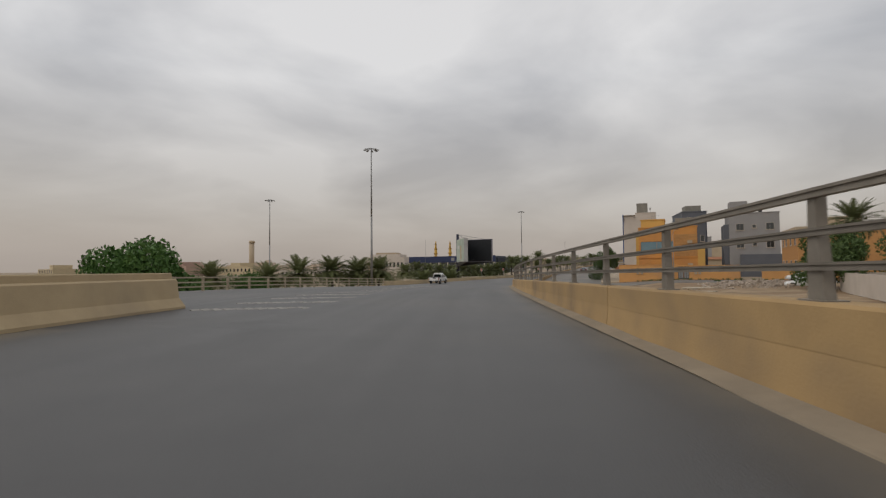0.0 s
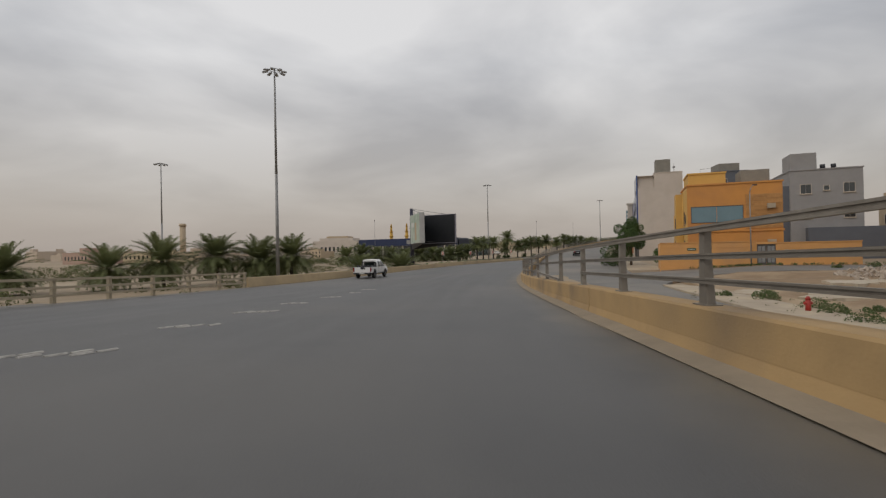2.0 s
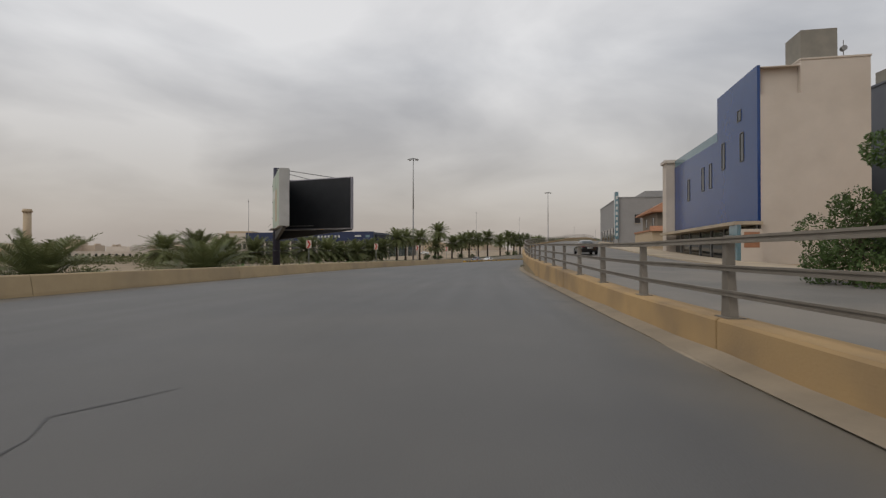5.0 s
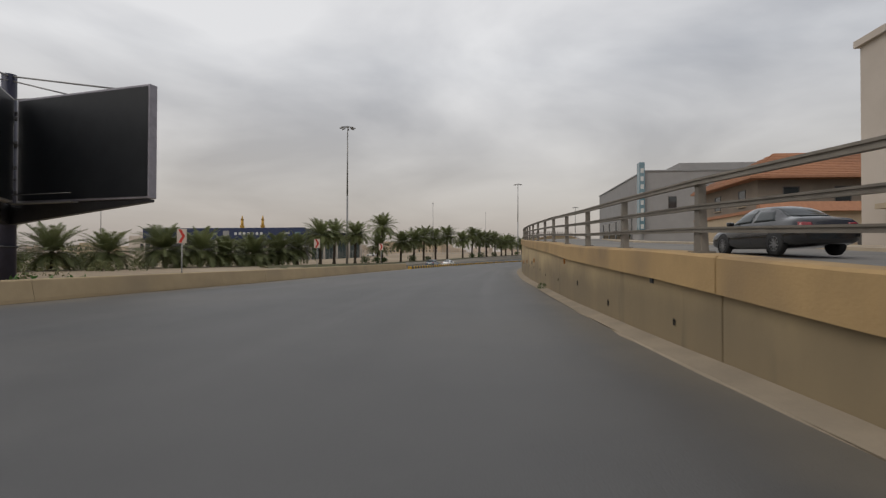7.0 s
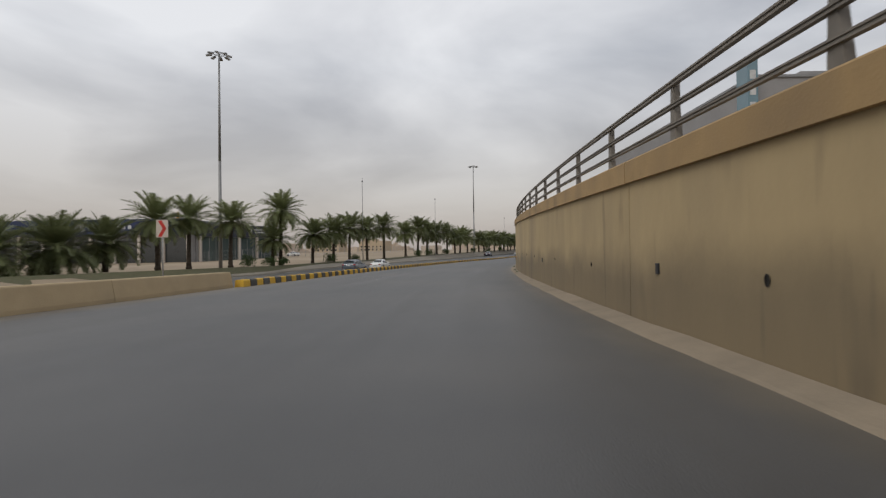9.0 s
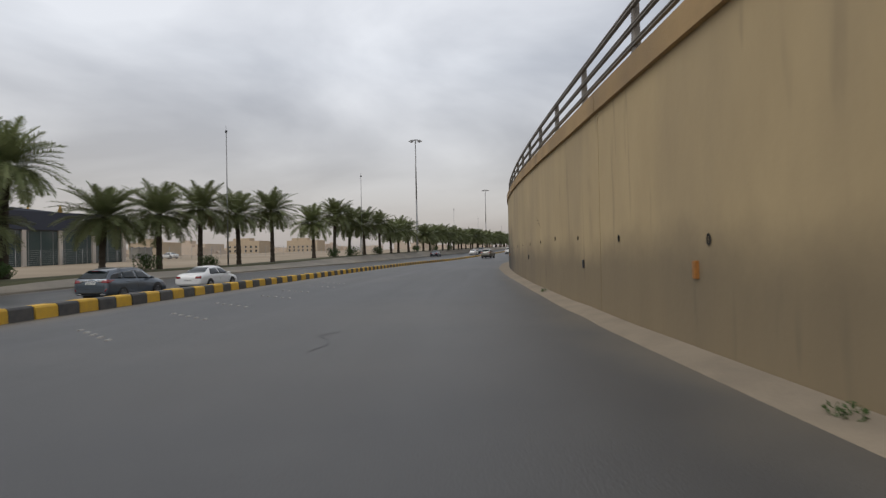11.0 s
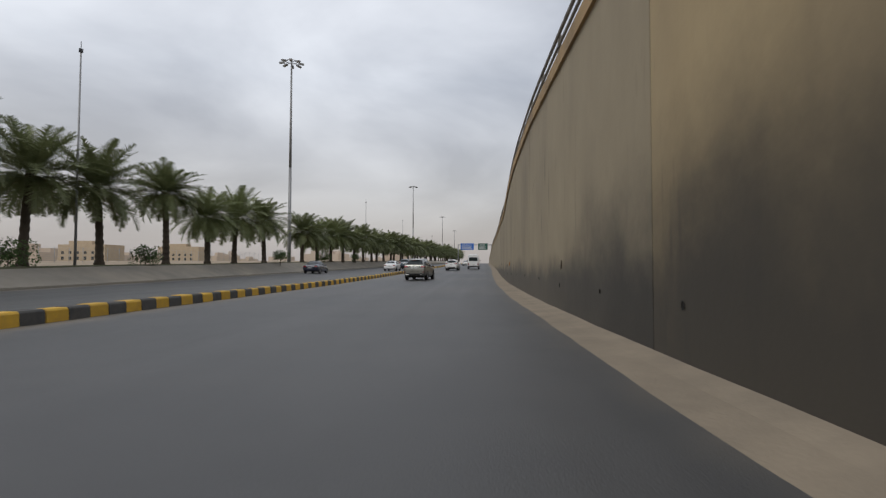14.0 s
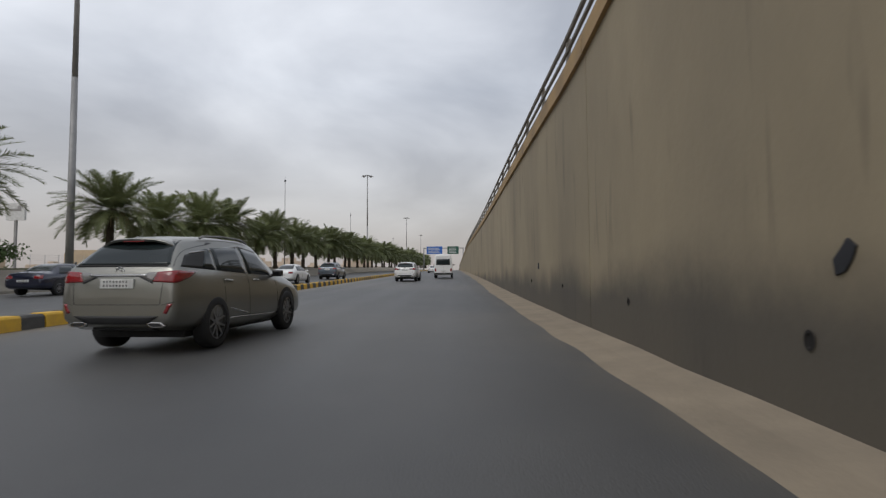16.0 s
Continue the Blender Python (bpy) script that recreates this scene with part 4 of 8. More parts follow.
class House:
    """A building in its own frame: u along the street, v away from it, z up."""

    def __init__(self, name, x, y, z, turn, label, category="house", group=""):
        self.th = empty(name, pose(x, y, z, 0, 0, -turn), label, category, group)

    # local x is v (away from the street), local y is u (along the street)
    def wall(self, u0, u1, v0, v1, z0, z1, m, name="wall", label="", bevel=0.0):
        bm = bmesh.new()
        box(bm, v0, v1, u0, u1, z0, z1, bevel)
        return part(name, bm, m, self.th, label)

    def lip(self, u0, u1, v0, v1, z, m, o=0.10, h=0.18):
        return self.wall(u0 - o, u1 + o, v0 - o, v1 + o, z, z + h, m, "parapet_cap")

    def window(self, face, a, z, w, h, at_, frame=None, glass=None, name="window", mullions=0, sill=True):
        """face 'street': in the plane v = at_, 'south': in the plane u = at_."""
        bm = bmesh.new()
        t = 0.07

        def put(b, a0, a1, z0, z1, d0, d1):
            if face == "street":
                box(b, at_ - d1, at_ - d0, a0, a1, z0, z1)
            else:
                box(b, a0, a1, at_ - d1, at_ - d0, z0, z1)
        for a0, a1, z0, z1 in ((a, a + w, z, z + t), (a, a + w, z + h - t, z + h), (a, a + t, z + t, z + h - t), (a + w - t, a + w, z + t, z + h - t)):
            put(bm, a0, a1, z0, z1, -0.05, 0.05)
        win = part(name, bm, frame or FRAME, self.th)
        n = mullions + 1
        for k in range(n):
            bm = bmesh.new()
            put(bm, a + t + (w - 2 * t) * k / n + (0.025 if k else 0), a + t + (w - 2 * t) * (k + 1) / n - (0.025 if k < n - 1 else 0), z + t, z + h - t, -0.03, 0.012)
            part("pane", bm, glass or WINDOW, win)
        if sill:
            bm = bmesh.new()
            put(bm, a - 0.08, a + w + 0.08, z - 0.09, z - 0.003, -0.02, 0.13)
            part("sill", bm, PAVE, win)
        return win


# ochre villa with a long blue window, and the yellow house behind its side wall
h = House("house", 36.4, 95.6, -2.9, 25, "ochre rendered villa with a long blue window and stone panels")
h.wall(0, 8, 0, 9.8, 0, 10.0, ORANGE)
h.lip(0, 8, 0, 9.8, 10.0, ORANGE)
h.wall(5.5, 7.9, -0.9, -0.003, 0, 9.6, YELLOW_R, label="yellow rendered bay along the side")
h.wall(0.2, 5.3, -0.06, -0.004, 0.2, 9.9, YELLOW_R, label="yellow rendered side wall")
h.window("south", 0.35, 5.55, 5.5, 1.95, 0, glass=SKY_GLASS, mullions=1, sill=False)
for i_, z_ in enumerate(np.arange(4.75, 8.7, 0.22)):
    for v_ in (6.1, 7.0 + 0.3 * (i_ % 3), 8.3 + 0.25 * (i_ % 2)):
        bm = bmesh.new(); box(bm, v_, {6.1: 6.98 + 0.3 * (i_ % 3)}.get(v_, 8.28 + 0.25 * (i_ % 2) if v_ < 8 else 9.75), -0.07 - 0.02 * ((i_ * 7 + int(v_ * 3)) % 3), -0.004, z_, z_ + 0.205, 0.01)
        part("stone", bm, STONE, h.th)
h.wall(-0.12, 0.0, -0.1, 9.9, 4.45, 4.65, ORANGE, "ledge")
for u_, z_, w_, hh in ((1.6, 5.6, 0.75, 1.1), (3.2, 5.4, 0.55, 1.7), (3.4, 2.4, 0.7, 1.2)):
    h.window("street", u_, z_, w_, hh, -0.06)
for u_, z_ in ((6.2, 5.2), (6.4, 2.2)):
    h.window("street", u_, z_, 0.8, 1.3, -0.9)
h.wall(2.0, 7.8, 0.3, 4.4, 10.0, 11.6, YELLOW_R, "penthouse", "yellow rendered roof room")
h.lip(2.0, 7.8, 0.3, 4.4, 11.6, YELLOW_R)
h.wall(3.0, 6.6, 6.2, 9.2, 10.2, 11.9, TANK, "water_tank", "grey roof water tank")
bm = bmesh.new()
for z0_, z1_ in ((0.2, 9.8),):
    tube(bm, (-0.13, 5.0, z0_), (-0.13, 5.0, z1_), 0.06); tube(bm, (-0.98, 7.6, 0.3), (-0.98, 7.6, 7.0), 0.05)
part("drainpipe", bm, YELLOW_R, h.th)
bm = bmesh.new()
tube(bm, (2, 5, 11.6), (2, 5, 12.6), 0.02, n=5); tube(bm, (2, 5, 12.6), (3.5, 5.5, 12.8), 0.02, n=5)
part("aerial", bm, STEEL, h.th)
for k in range(2):
    bm = bmesh.new(); box(bm, 8.2, 9.0, -0.5, -0.115 + 0.111 * k, 7.0 - 4.1 * k, 7.55 - 4.1 * k, 0.02); part("air_conditioner", bm, PAVE, h.th, "pale air conditioner box")

# ochre garden wall with a gate, lamps, sign
f = House("garden_wall", 34.2, 96.2, -2.62, 25, "ochre rendered garden wall with a dark double gate", "wall")
f.wall(-2.6, -2.35, -1.0, 8.8, -0.5, 2.9, PEACH)
f.wall(-2.6, -2.35, 10.6, 18.3, -0.5, 2.7, PEACH)
f.wall(-2.6, -2.35, 21.4, 42.0, -0.5, 2.5, PEACH)
f.wall(-2.35, 3.4, -1.0, -0.75, -0.5, 2.9, PEACH)
f.wall(-2.66, -2.3, -1.05, 8.85, 2.9, 3.0, PEACH, "wall_cap")
f.wall(-2.66, -2.3, 10.55, 18.35, 2.7, 2.8, PEACH, "wall_cap")
f.wall(-2.7, -2.25, 8.75, 10.65, 2.62, 2.86, PEACH, "lintel")
f.wall(-2.62, -2.604, -0.9, 8.7, 2.3, 2.38, PEACH, "moulding")
f.wall(-2.62, -2.604, 10.7, 18.2, 2.1, 2.18, PEACH, "moulding")
for v_ in (8.82, 9.72):
    leaf = f.wall(-2.56, -2.42, v_, v_ + 0.86, 0.3, 2.6, FRAME, "gate_leaf", "dark metal gate leaf with pale panels")
    for k in range(2):
        bm = bmesh.new(); box(bm, v_ + 0.1 + 0.36 * k, v_ + 0.4 + 0.36 * k, -2.575, -2.562, 0.6, 2.4); part("gate_panel", bm, STEEL, leaf)
sg = f.wall(-2.64, -2.605, 1.85, 2.75, 2.05, 2.33, GREEN, "street_sign", "green street sign with pale lettering bars")
for k in range(5):
    bm = bmesh.new(); box(bm, 1.95 + 0.14 * k, 2.05 + 0.14 * k, -2.648, -2.641, 2.14, 2.22); part("bar", bm, INK, sg)
for v_ in (2.0, 2.7, 11.4, 12.0):
    f.wall(-2.75, -2.61, v_, v_ + 0.4, 1.25, 1.7 if v_ < 5 else 2.0, PAVE, "meter_box")

# white and blue house
h = House("house", 43.2, 123.3, -2.7, 23, "tall house with a blank pale wall and blue cladding")
h.wall(0.0, 7.0, 0.22, 7.4, 0, 13.0, PALE, label="blank pale rendered side wall")
h.wall(0.003, 5.2, 2.9, 7.4, 13.0, 15.4, PALE)
h.wall(7.0, 23.1, 0.22, 9.0, 0, 11.6, SLATE)
h.wall(0.0, 8.5, 0.0, 0.215, 3.7, 15.2, BLUE, label="blue metal cladding")
h.wall(8.5, 23.1, 0.0, 0.215, 3.7, 11.4, BLUE, label="blue metal cladding")
h.wall(0.4, 8.4, 0.22, 2.88, 13.0, 15.0, PALE)
h.wall(8.6, 23.0, 0.02, 0.2, 11.4, 12.2, SKY_GLASS, "balustrade", "glass roof balustrade")
for u_, z_ in ((2.5, 8.6), (6.6, 8.6), (10.0, 7.4), (12.2, 7.4), (17.0, 6.9), (3.0, 11.9)):
    h.window("street", u_, z_, 0.75, 2.3 if z_ < 10 else 0.9, 0.0, sill=False)
h.wall(-0.4, 22.9, -1.7, 0.21, 3.45, 3.7, PAVE, "canopy", "pale canopy over the shop front")
h.wall(0.3, 23.0, 0.10, 0.21, 0.3, 3.45, WINDOW, "shop_glass", "dark shop front glass")
for u_ in np.arange(0.2, 23, 3.4):
    h.wall(u_, u_ + 0.14, 0.0, 0.1, 0, 3.45, STEEL, "mullion")
h.wall(-0.6, 1.0, -1.6, -1.35, 0, 3.44, SKY_GLASS, "sign_board", "blue patterned sign board leaning at the corner")
h.wall(23.2, 25.0, -0.9, 0.9, 0, 12.0, PALE, "pillar", "pale rendered corner pillar")
h.wall(23.0, 25.2, -1.1, 1.1, 12.0, 12.35, PALE, "pillar_cap")
h.wall(0.6, 3.0, 3.2, 5.6, 15.4, 17.8, TANK, "water_tank", "grey roof water tank")
h.wall(-0.05, 5.3, 2.85, 7.45, 15.4, 15.52, PALE, "parapet_cap")
h.wall(-0.05, 7.0, 0.2, 2.85, 15.0, 15.06, PALE, "parapet_cap")
bm = bmesh.new(); tube(bm, (6.2, 1.0, 15.5), (6.2, 1.0, 17.0), 0.03); tube(bm, (6.2, 0.85, 16.4), (6.2, 1.15, 16.4), 0.2, n=10); part("aerial", bm, STEEL, h.th)
bd = House("sign_stand", 40.6, 122.0, -2.55, 23, "white advertising stand on the pavement", "sign")
bd.wall(0, 0.12, 0, 1.3, 0.05, 2.9, PALE, "board"); bd.wall(-0.01, -0.003, 0.15, 1.15, 1.6, 2.7, TILE, "poster"); bd.wall(-0.1, 0.25, 0, 1.3, 0, 0.08, STEEL, "foot")

# slate house behind
h = House("house", 57.2, 122.6, -2.7, 14, "narrow slate-grey house with white-framed windows")
h.wall(0, 12, 0, 5.4, 0, 15.6, SLATE)
h.wall(-2.5, 0, 0.6, 4.6, 0, 12.4, SLATE)
h.lip(0, 12, 0, 5.4, 15.6, SLATE)
for z_ in (4.6, 8.4, 12.9):
    for v_ in (1.4, 3.6):
        h.window("south", v_ - 0.3, z_, 0.9, 1.5, -2.5 if z_ < 11 else 0.0, frame=PALE)
h.wall(1, 5, 1, 4.4, 15.78, 17.2, TANK, "water_tank", "dark roof water tank")
h = House("house", 47.5, 113.0, -2.7, 25, "yellow rendered house between its neighbours")
h.wall(0, 9, 2.5, 9, 0, 7.2, YELLOW_R); h.lip(0, 9, 2.5, 9, 7.2, YELLOW_R); h.window("south", 3.2, 4.2, 0.8, 1.3, 0.0)

# large grey house
h = House("house", 61.5, 111.5, -3.0, 25, "large grey rendered house with white-framed windows")
h.wall(0, 12, 0.6, 9.9, 0, 14.2, GREY); h.lip(0, 12, 0.6, 9.9, 14.2, GREY)
h.wall(0.3, 5, 0.8, 4.2, 14.38, 16.9, GREY, "penthouse", "grey rendered stair tower on the roof")
h.wall(-1.4, -0.004, 2.5, 15.5, 0, 5.4, SLATE)
for z_ in (6.8, 10.6):
    for v_ in (1.9, 7.4):
        h.window("south", v_, z_, 1.5, 1.5, 0.0, frame=PALE, mullions=1)
    h.window("south", 4.9, z_ + 0.4, 0.8, 0.8, 0.0, frame=PALE)
for v_ in (5.2, 6.6):
    bm = bmesh.new(); tube(bm, (v_, 1.2, 14.35), (v_, 1.2, 15.1), 0.35, n=10); part("vent", bm, DARK, h.th)
h.wall(0.5, 9, -0.4, 0.596, 0, 12.0, SLATE)

# brown house and the garden wall nearest the road
h = House("house", 58, 84, -3.2, 25, "brown and ochre villa with a stepped roof and domed turret")
h.wall(0, 15, 0, 12, 0, 9.0, STONE, label="brown rendered wall"); h.lip(0, 15, 0, 12, 9.0, BEIGE, 0.3, 0.5); h.wall(6, 11, 4, 10, 9.5, 11.4, BEIGE)
for z_ in (2.2, 6.6):
    for u_ in (1.6, 5.4, 9.6, 12.6):
        h.window("street", u_, z_, 1.2, 1.9, 0.0, frame=PALE)
bm = bmesh.new()
for k in range(5):
    tube(bm, (9, 13, 9.5 + 0.5 * k), (9, 13, 10.0 + 0.5 * k), 1.1 * math.cos(k * 0.31), 1.1 * math.cos((k + 1) * 0.31), 12)
part("turret", bm, PALE, h.th)
h = House("house", 80, 108, -3.2, 20, "cream villa with green-edged flat roof"); h.wall(0, 11, 0, 12, 0, 9.6, BEIGE); h.lip(0, 11, 0, 12, 9.6, GREEN, 0.3, 0.4)
for z_ in (2.2, 6.2):
    for u_ in (1.5, 4.8, 8.0):
        h.window("street", u_, z_, 1.2, 1.7, 0.0, frame=PALE)
g = House("garden_wall", 34, 36, -3.35, 28.9, "pale cement garden wall with stained render", "wall")
g.wall(0, 33, 0, 0.25, 0, 2.4, PALE); g.wall(33.0, 33.25, 0, 20, 0, 2.4, PALE)
h = House("house", 55, 46, -3.35, 10, "cream villa under a red tiled roof")
h.wall(0, 14, 0, 12, 0, 6.0, BEIGE)
bm = bmesh.new(); prism(bm, [(-0.6, 6.0), (12.6, 6.0), (6, 8.6)], "y", -0.5, 14.5); part("roof", bm, TILE, h.th)
for u_ in (2, 6, 10):
    h.window("street", u_, 3.0, 1.2, 1.6, 0.0, frame=PALE)

# tile-roofed house with its low wall
h = House("house", 61.5, 161.0, -1.8, 23, "grey-brown house with a broad red-brown tiled hip roof")
h.wall(0, 11, 0, 13, 0, 6.75, mat("brown_render", (0.24, 0.205, 0.165), 0.85, second=(0.19, 0.16, 0.13), scale=0.8, amount=0.8, bump=0.1))
bm = bmesh.new()
EAVE = [Vector(p) for p in ((-1.0, -1.0, 6.9), (14, -1.0, 6.9), (14, 12, 6.9), (-1.0, 12, 6.9))]
RIDGE = [Vector(p) for p in ((4.2, 5.5, 9.9), (11.4, 5.5, 9.9))]
e = [bm.verts.new(p) for p in EAVE]
e2 = [bm.verts.new(p - Vector((0, 0, 0.2))) for p in EAVE]
r_ = [bm.verts.new(p) for p in RIDGE]
for q in ((e[0], e[1], r_[1], r_[0]), (e[1], e[2], r_[1]), (e[2], e[3], r_[0], r_[1]), (e[3], e[0], r_[0]), e2[::-1]):
    bm.faces.new(q)
for k in range(4):
    bm.faces.new((e[k], e2[k], e2[(k + 1) % 4], e[(k + 1) % 4]))
bmesh.ops.recalc_face_normals(bm, faces=bm.faces)
rf = part("roof", bm, TILE, h.th, "red-brown tiled hip roof")
# courses of tile on the two slopes that face the road
for k in range(14):
    u = (k + 0.5) / 14
    bm = bmesh.new()
    a0, b0, c0 = EAVE[0].lerp(RIDGE[0], u), EAVE[1].lerp(RIDGE[1], u), EAVE[3].lerp(RIDGE[0], u)
    tube(bm, a0, b0, 0.08, n=6); tube(bm, a0, c0, 0.08, n=6)
    part("tile_course", bm, TILE, rf)
for v_ in (2, 6, 10):
    h.window("south", v_, 4.7, 1.3, 1.4, 0.0)
for u_ in (2, 7):
    h.window("street", u_, 4.7, 1.3, 1.4, 0.0)
h.wall(-4.2, -3.9, -1.6, 24, 0, 3.7, BEIGE, "boundary_wall", "beige boundary wall with a tiled coping")
h.wall(-3.9, 9, -1.6, -1.3, 0, 3.7, BEIGE, "boundary_wall", "beige boundary wall with a tiled coping")
for q in ([(-4.6, 3.7), (-4.05, 4.45), (-3.5, 3.7)],):
    bm = bmesh.new(); prism(bm, q, "x", -1.9, 24.2); part("wall_coping", bm, TILE, h.th, "sloping red tile coping")
h.wall(-3.49, 9.1, -1.75, -1.15, 3.7, 3.95, TILE, "wall_coping")
h.wall(-4.26, -4.205, 5, 6.4, 0.05, 2.3, FRAME, "gate"); h.wall(-4.26, -4.205, 9, 10.1, 1.0, 2.9, FRAME, "gate"); h.wall(-4.26, -4.205, 13.5, 14.5, 1.4, 2.9, FRAME, "grille")

# grey hall with a sign panel
h = House("hall", 70.5, 186.5, -0.6, 23, "long grey metal-clad hall with a tall printed sign panel", "hall")
h.wall(0, 30, 0, 24, 0, 10.6, GREY)
h.wall(4, 22, 6, 18, 10.6, 12.4, GREY)
h.lip(0, 30, 0, 24, 10.6, STEEL)
h.wall(-0.5, 0.8, -0.7, -0.004, 2.2, 11.8, SKY_GLASS, "sign_panel", "tall blue and white printed sign panel")
for k in range(8):
    h.wall(-0.52, -0.503, -0.55, -0.15, 2.8 + 1.08 * k, 3.4 + 1.08 * k, INK, "bar")
for v_ in (3.2, 7.0):
    h.window("south", v_, 5.4, 1.1, 1.8, 0.0)
h.wall(6, 26, -0.09, -0.004, 0.4, 4.8, WINDOW, "shop_glass", "dark shop front glass")
for k in range(5):
    h.wall(6 + 5 * k - 0.1, 6 + 5 * k + 0.1, -0.2, -0.095, 0, 4.8, STEEL, "mullion")
# further blocks along the service road
for x_, y_, l_, w_, t_, m_, lab in ((92, 226, 22, 18, 8.6, BEIGE, "long beige shop block with a flat roof"), (112, 258, 26, 20, 7.4, PALE, "pale low commercial block with a flat roof")):
    h = House("shop_block", x_ + 8, y_ - 6, 0.6, 38, lab, "building")
    h.wall(0, l_, 0, w_, 0, t_, m_); h.lip(0, l_, 0, w_, t_, m_)
    for u_ in np.arange(1.5, l_ - 2, 3.6):
        h.window("street", u_, 3.6, 2.0, 1.8, 0.0)

# street lamp by the ochre wall
def street_lamp(x, y, z, turn):
    th = empty("street_lamp", pose(x, y, z, 0, 0, turn), "thin grey street lamp with a curved arm", "street lamp", "street lamps by the houses")
    bm = bmesh.new(); tube(bm, (0, 0, 0), (0, 0, 8.6), 0.08, 0.05, 8); part("pole", bm, STEEL, th)
    bm = bmesh.new(); tube(bm, (0, 0, 8.6), (0.25, 0, 9.2), 0.05, 0.04); tube(bm, (0.25, 0, 9.2), (0.7, 0, 9.45), 0.04); part("arm", bm, STEEL, th)
    bm = bmesh.new(); box(bm, 0.6, 1.15, -0.11, 0.11, 9.4, 9.52, 0.03); part("lamp_head", bm, DARK, th)


street_lamp(40.3, 90.0, -2.9, 20)
street_lamp(78, 176, -1.0, 60)

# side street before the garden wall, and the open lot with its soil, slabs and rubble
STREET_O = Vector((33.1, 93.84)); STREET_E = Vector((0.9063, -0.4226)); STREET_N = Vector((-0.4226, -0.9063))

LOT_S = np.arange(-40, 200, 1.0)
LOT_P, LOT_R = line(LOT_S)


def lot_ground(x, y):
    """Height of the open lot, and the distance from the road's line."""
    dx, dy = x - LOT_P[:, 0], y - LOT_P[:, 1]
    k = int(np.argmin(dx * dx + dy * dy))
    s, d = float(LOT_S[k] - dx[k] * LOT_R[k, 1] + dy[k] * LOT_R[k, 0]), float(dx[k] * LOT_R[k, 0] + dy[k] * LOT_R[k, 1])
    rise = 0.75 * min(max((d - 15) / 13, 0), 1) * min(max((s - 70) / 25, 0), 1)
    return float(np.interp(s, LOT_S, LOT_P[:, 2])) + float(side_z(s)) + rise, s, d


def sheet(name, us, ws, place, height, m, label, category):
    """A sheet over a grid of two values, closed below."""
    bm = bmesh.new()
    rows = []
    for u in us:
        row = []
        for k, w in enumerate(ws):
            x, y = place(u, w)
            row.append(bm.verts.new((x, y, height(x, y) - (0.5 if k in (0, len(ws) - 1) else 0.0))))
        rows.append(row)
    for a_, b_ in zip(rows, rows[1:]):
        for k in range(len(ws) - 1):
            bm.faces.new((a_[k], b_[k], b_[k + 1], a_[k + 1]))
    bmesh.ops.recalc_face_normals(bm, faces=bm.faces)
    if sum(f.normal.z for f in bm.faces) < 0:
        bmesh.ops.reverse_faces(bm, faces=bm.faces)
    return tagged(part(name, bm, m), label, category, kind="structure")


def near_w(v):
    return float(interp(v, (-12, 27), (-2.4, 19.5), (0, 13.5), (3.5, 8.6), (8, 7.8), (70, 7.8)))


def street_place(v, w):
    q = STREET_O + STREET_E * v + STREET_N * (0.9 + (near_w(v) - 0.9) * w)
    return q.x, q.y


def street_height(x, y):
    z, s, d = lot_ground(x, y)
    return z + 0.012 - 0.3 * min(max((side_edge(s) + 0.1 - d) / 0.6, 0), 1)


sheet("side_street", np.r_[np.arange(-12, 12, 1.0), np.arange(12, 66, 3.0)], [0, 0.01, 0.1, 0.25, 0.4, 0.6, 0.8, 0.99, 1.0], street_place, street_height, ASPHALT_OLD, "dusty asphalt side street past the garden walls", "road")
SOIL = mat("brown_soil", (0.30, 0.205, 0.12), 0.95, second=(0.20, 0.14, 0.085), scale=0.5, amount=1.0, bump=0.6, bump_scale=5, stain=(0.40, 0.31, 0.20), stain_scale=0.22, stain_amount=0.9)


def soil_height(x, y):
    z, s, d = lot_ground(x, y)
    wave = 0.09 * math.sin(x * 0.9 + 1.3 * math.sin(y * 0.55)) + 0.07 * math.sin(y * 1.25 + x * 0.4) + 0.04 * math.sin(2.3 * x - 1.7 * y)
    return z + 0.05 + wave * min(max((d - side_edge(s) - 3.0) / 2.0, 0), 1)


def lot_place(s, w):
    e0 = side_edge(s) + 2.5
    q = at(s, e0 + 42 * w * w, 0)
    v, n_ = (Vector((q.x, q.y)) - STREET_O).dot(STREET_E), (Vector((q.x, q.y)) - STREET_O).dot(STREET_N)
    if n_ < near_w(v) + 0.05:
        q = q + Vector((STREET_N.x, STREET_N.y, 0)) * (near_w(v) + 0.05 - n_)
    return q.x, q.y


sheet("soil", np.arange(14, 94, 1.0), np.linspace(0, 1, 26), lot_place, soil_height, SOIL, "uneven brown soil of the open lot", "ground")
sheet("roadside_strip", np.arange(-1.0, 60, 1.0), [0, 0.01, 0.4, 0.8, 0.99, 1.0], lambda v, w: tuple(STREET_O + STREET_E * v + STREET_N * (-0.1 + 1.05 * w)), lambda x, y: lot_ground(x, y)[0] + 0.06, SOIL, "narrow strip of soil along the garden wall", "ground")
sheet("soil", np.arange(105, 128, 1.0), np.linspace(0, 1, 10), lambda s, w: tuple(at(s, side_edge(s) + 3.4 + 12 * w, 0))[:2], lambda x, y: lot_ground(x, y)[0] - 0.75 + 0.07 + 0.05 * math.sin(2.1 * x + y), SOIL, "brown soil heaped beside the pale house", "ground")
rnd = random.Random(21)
bm = bmesh.new()
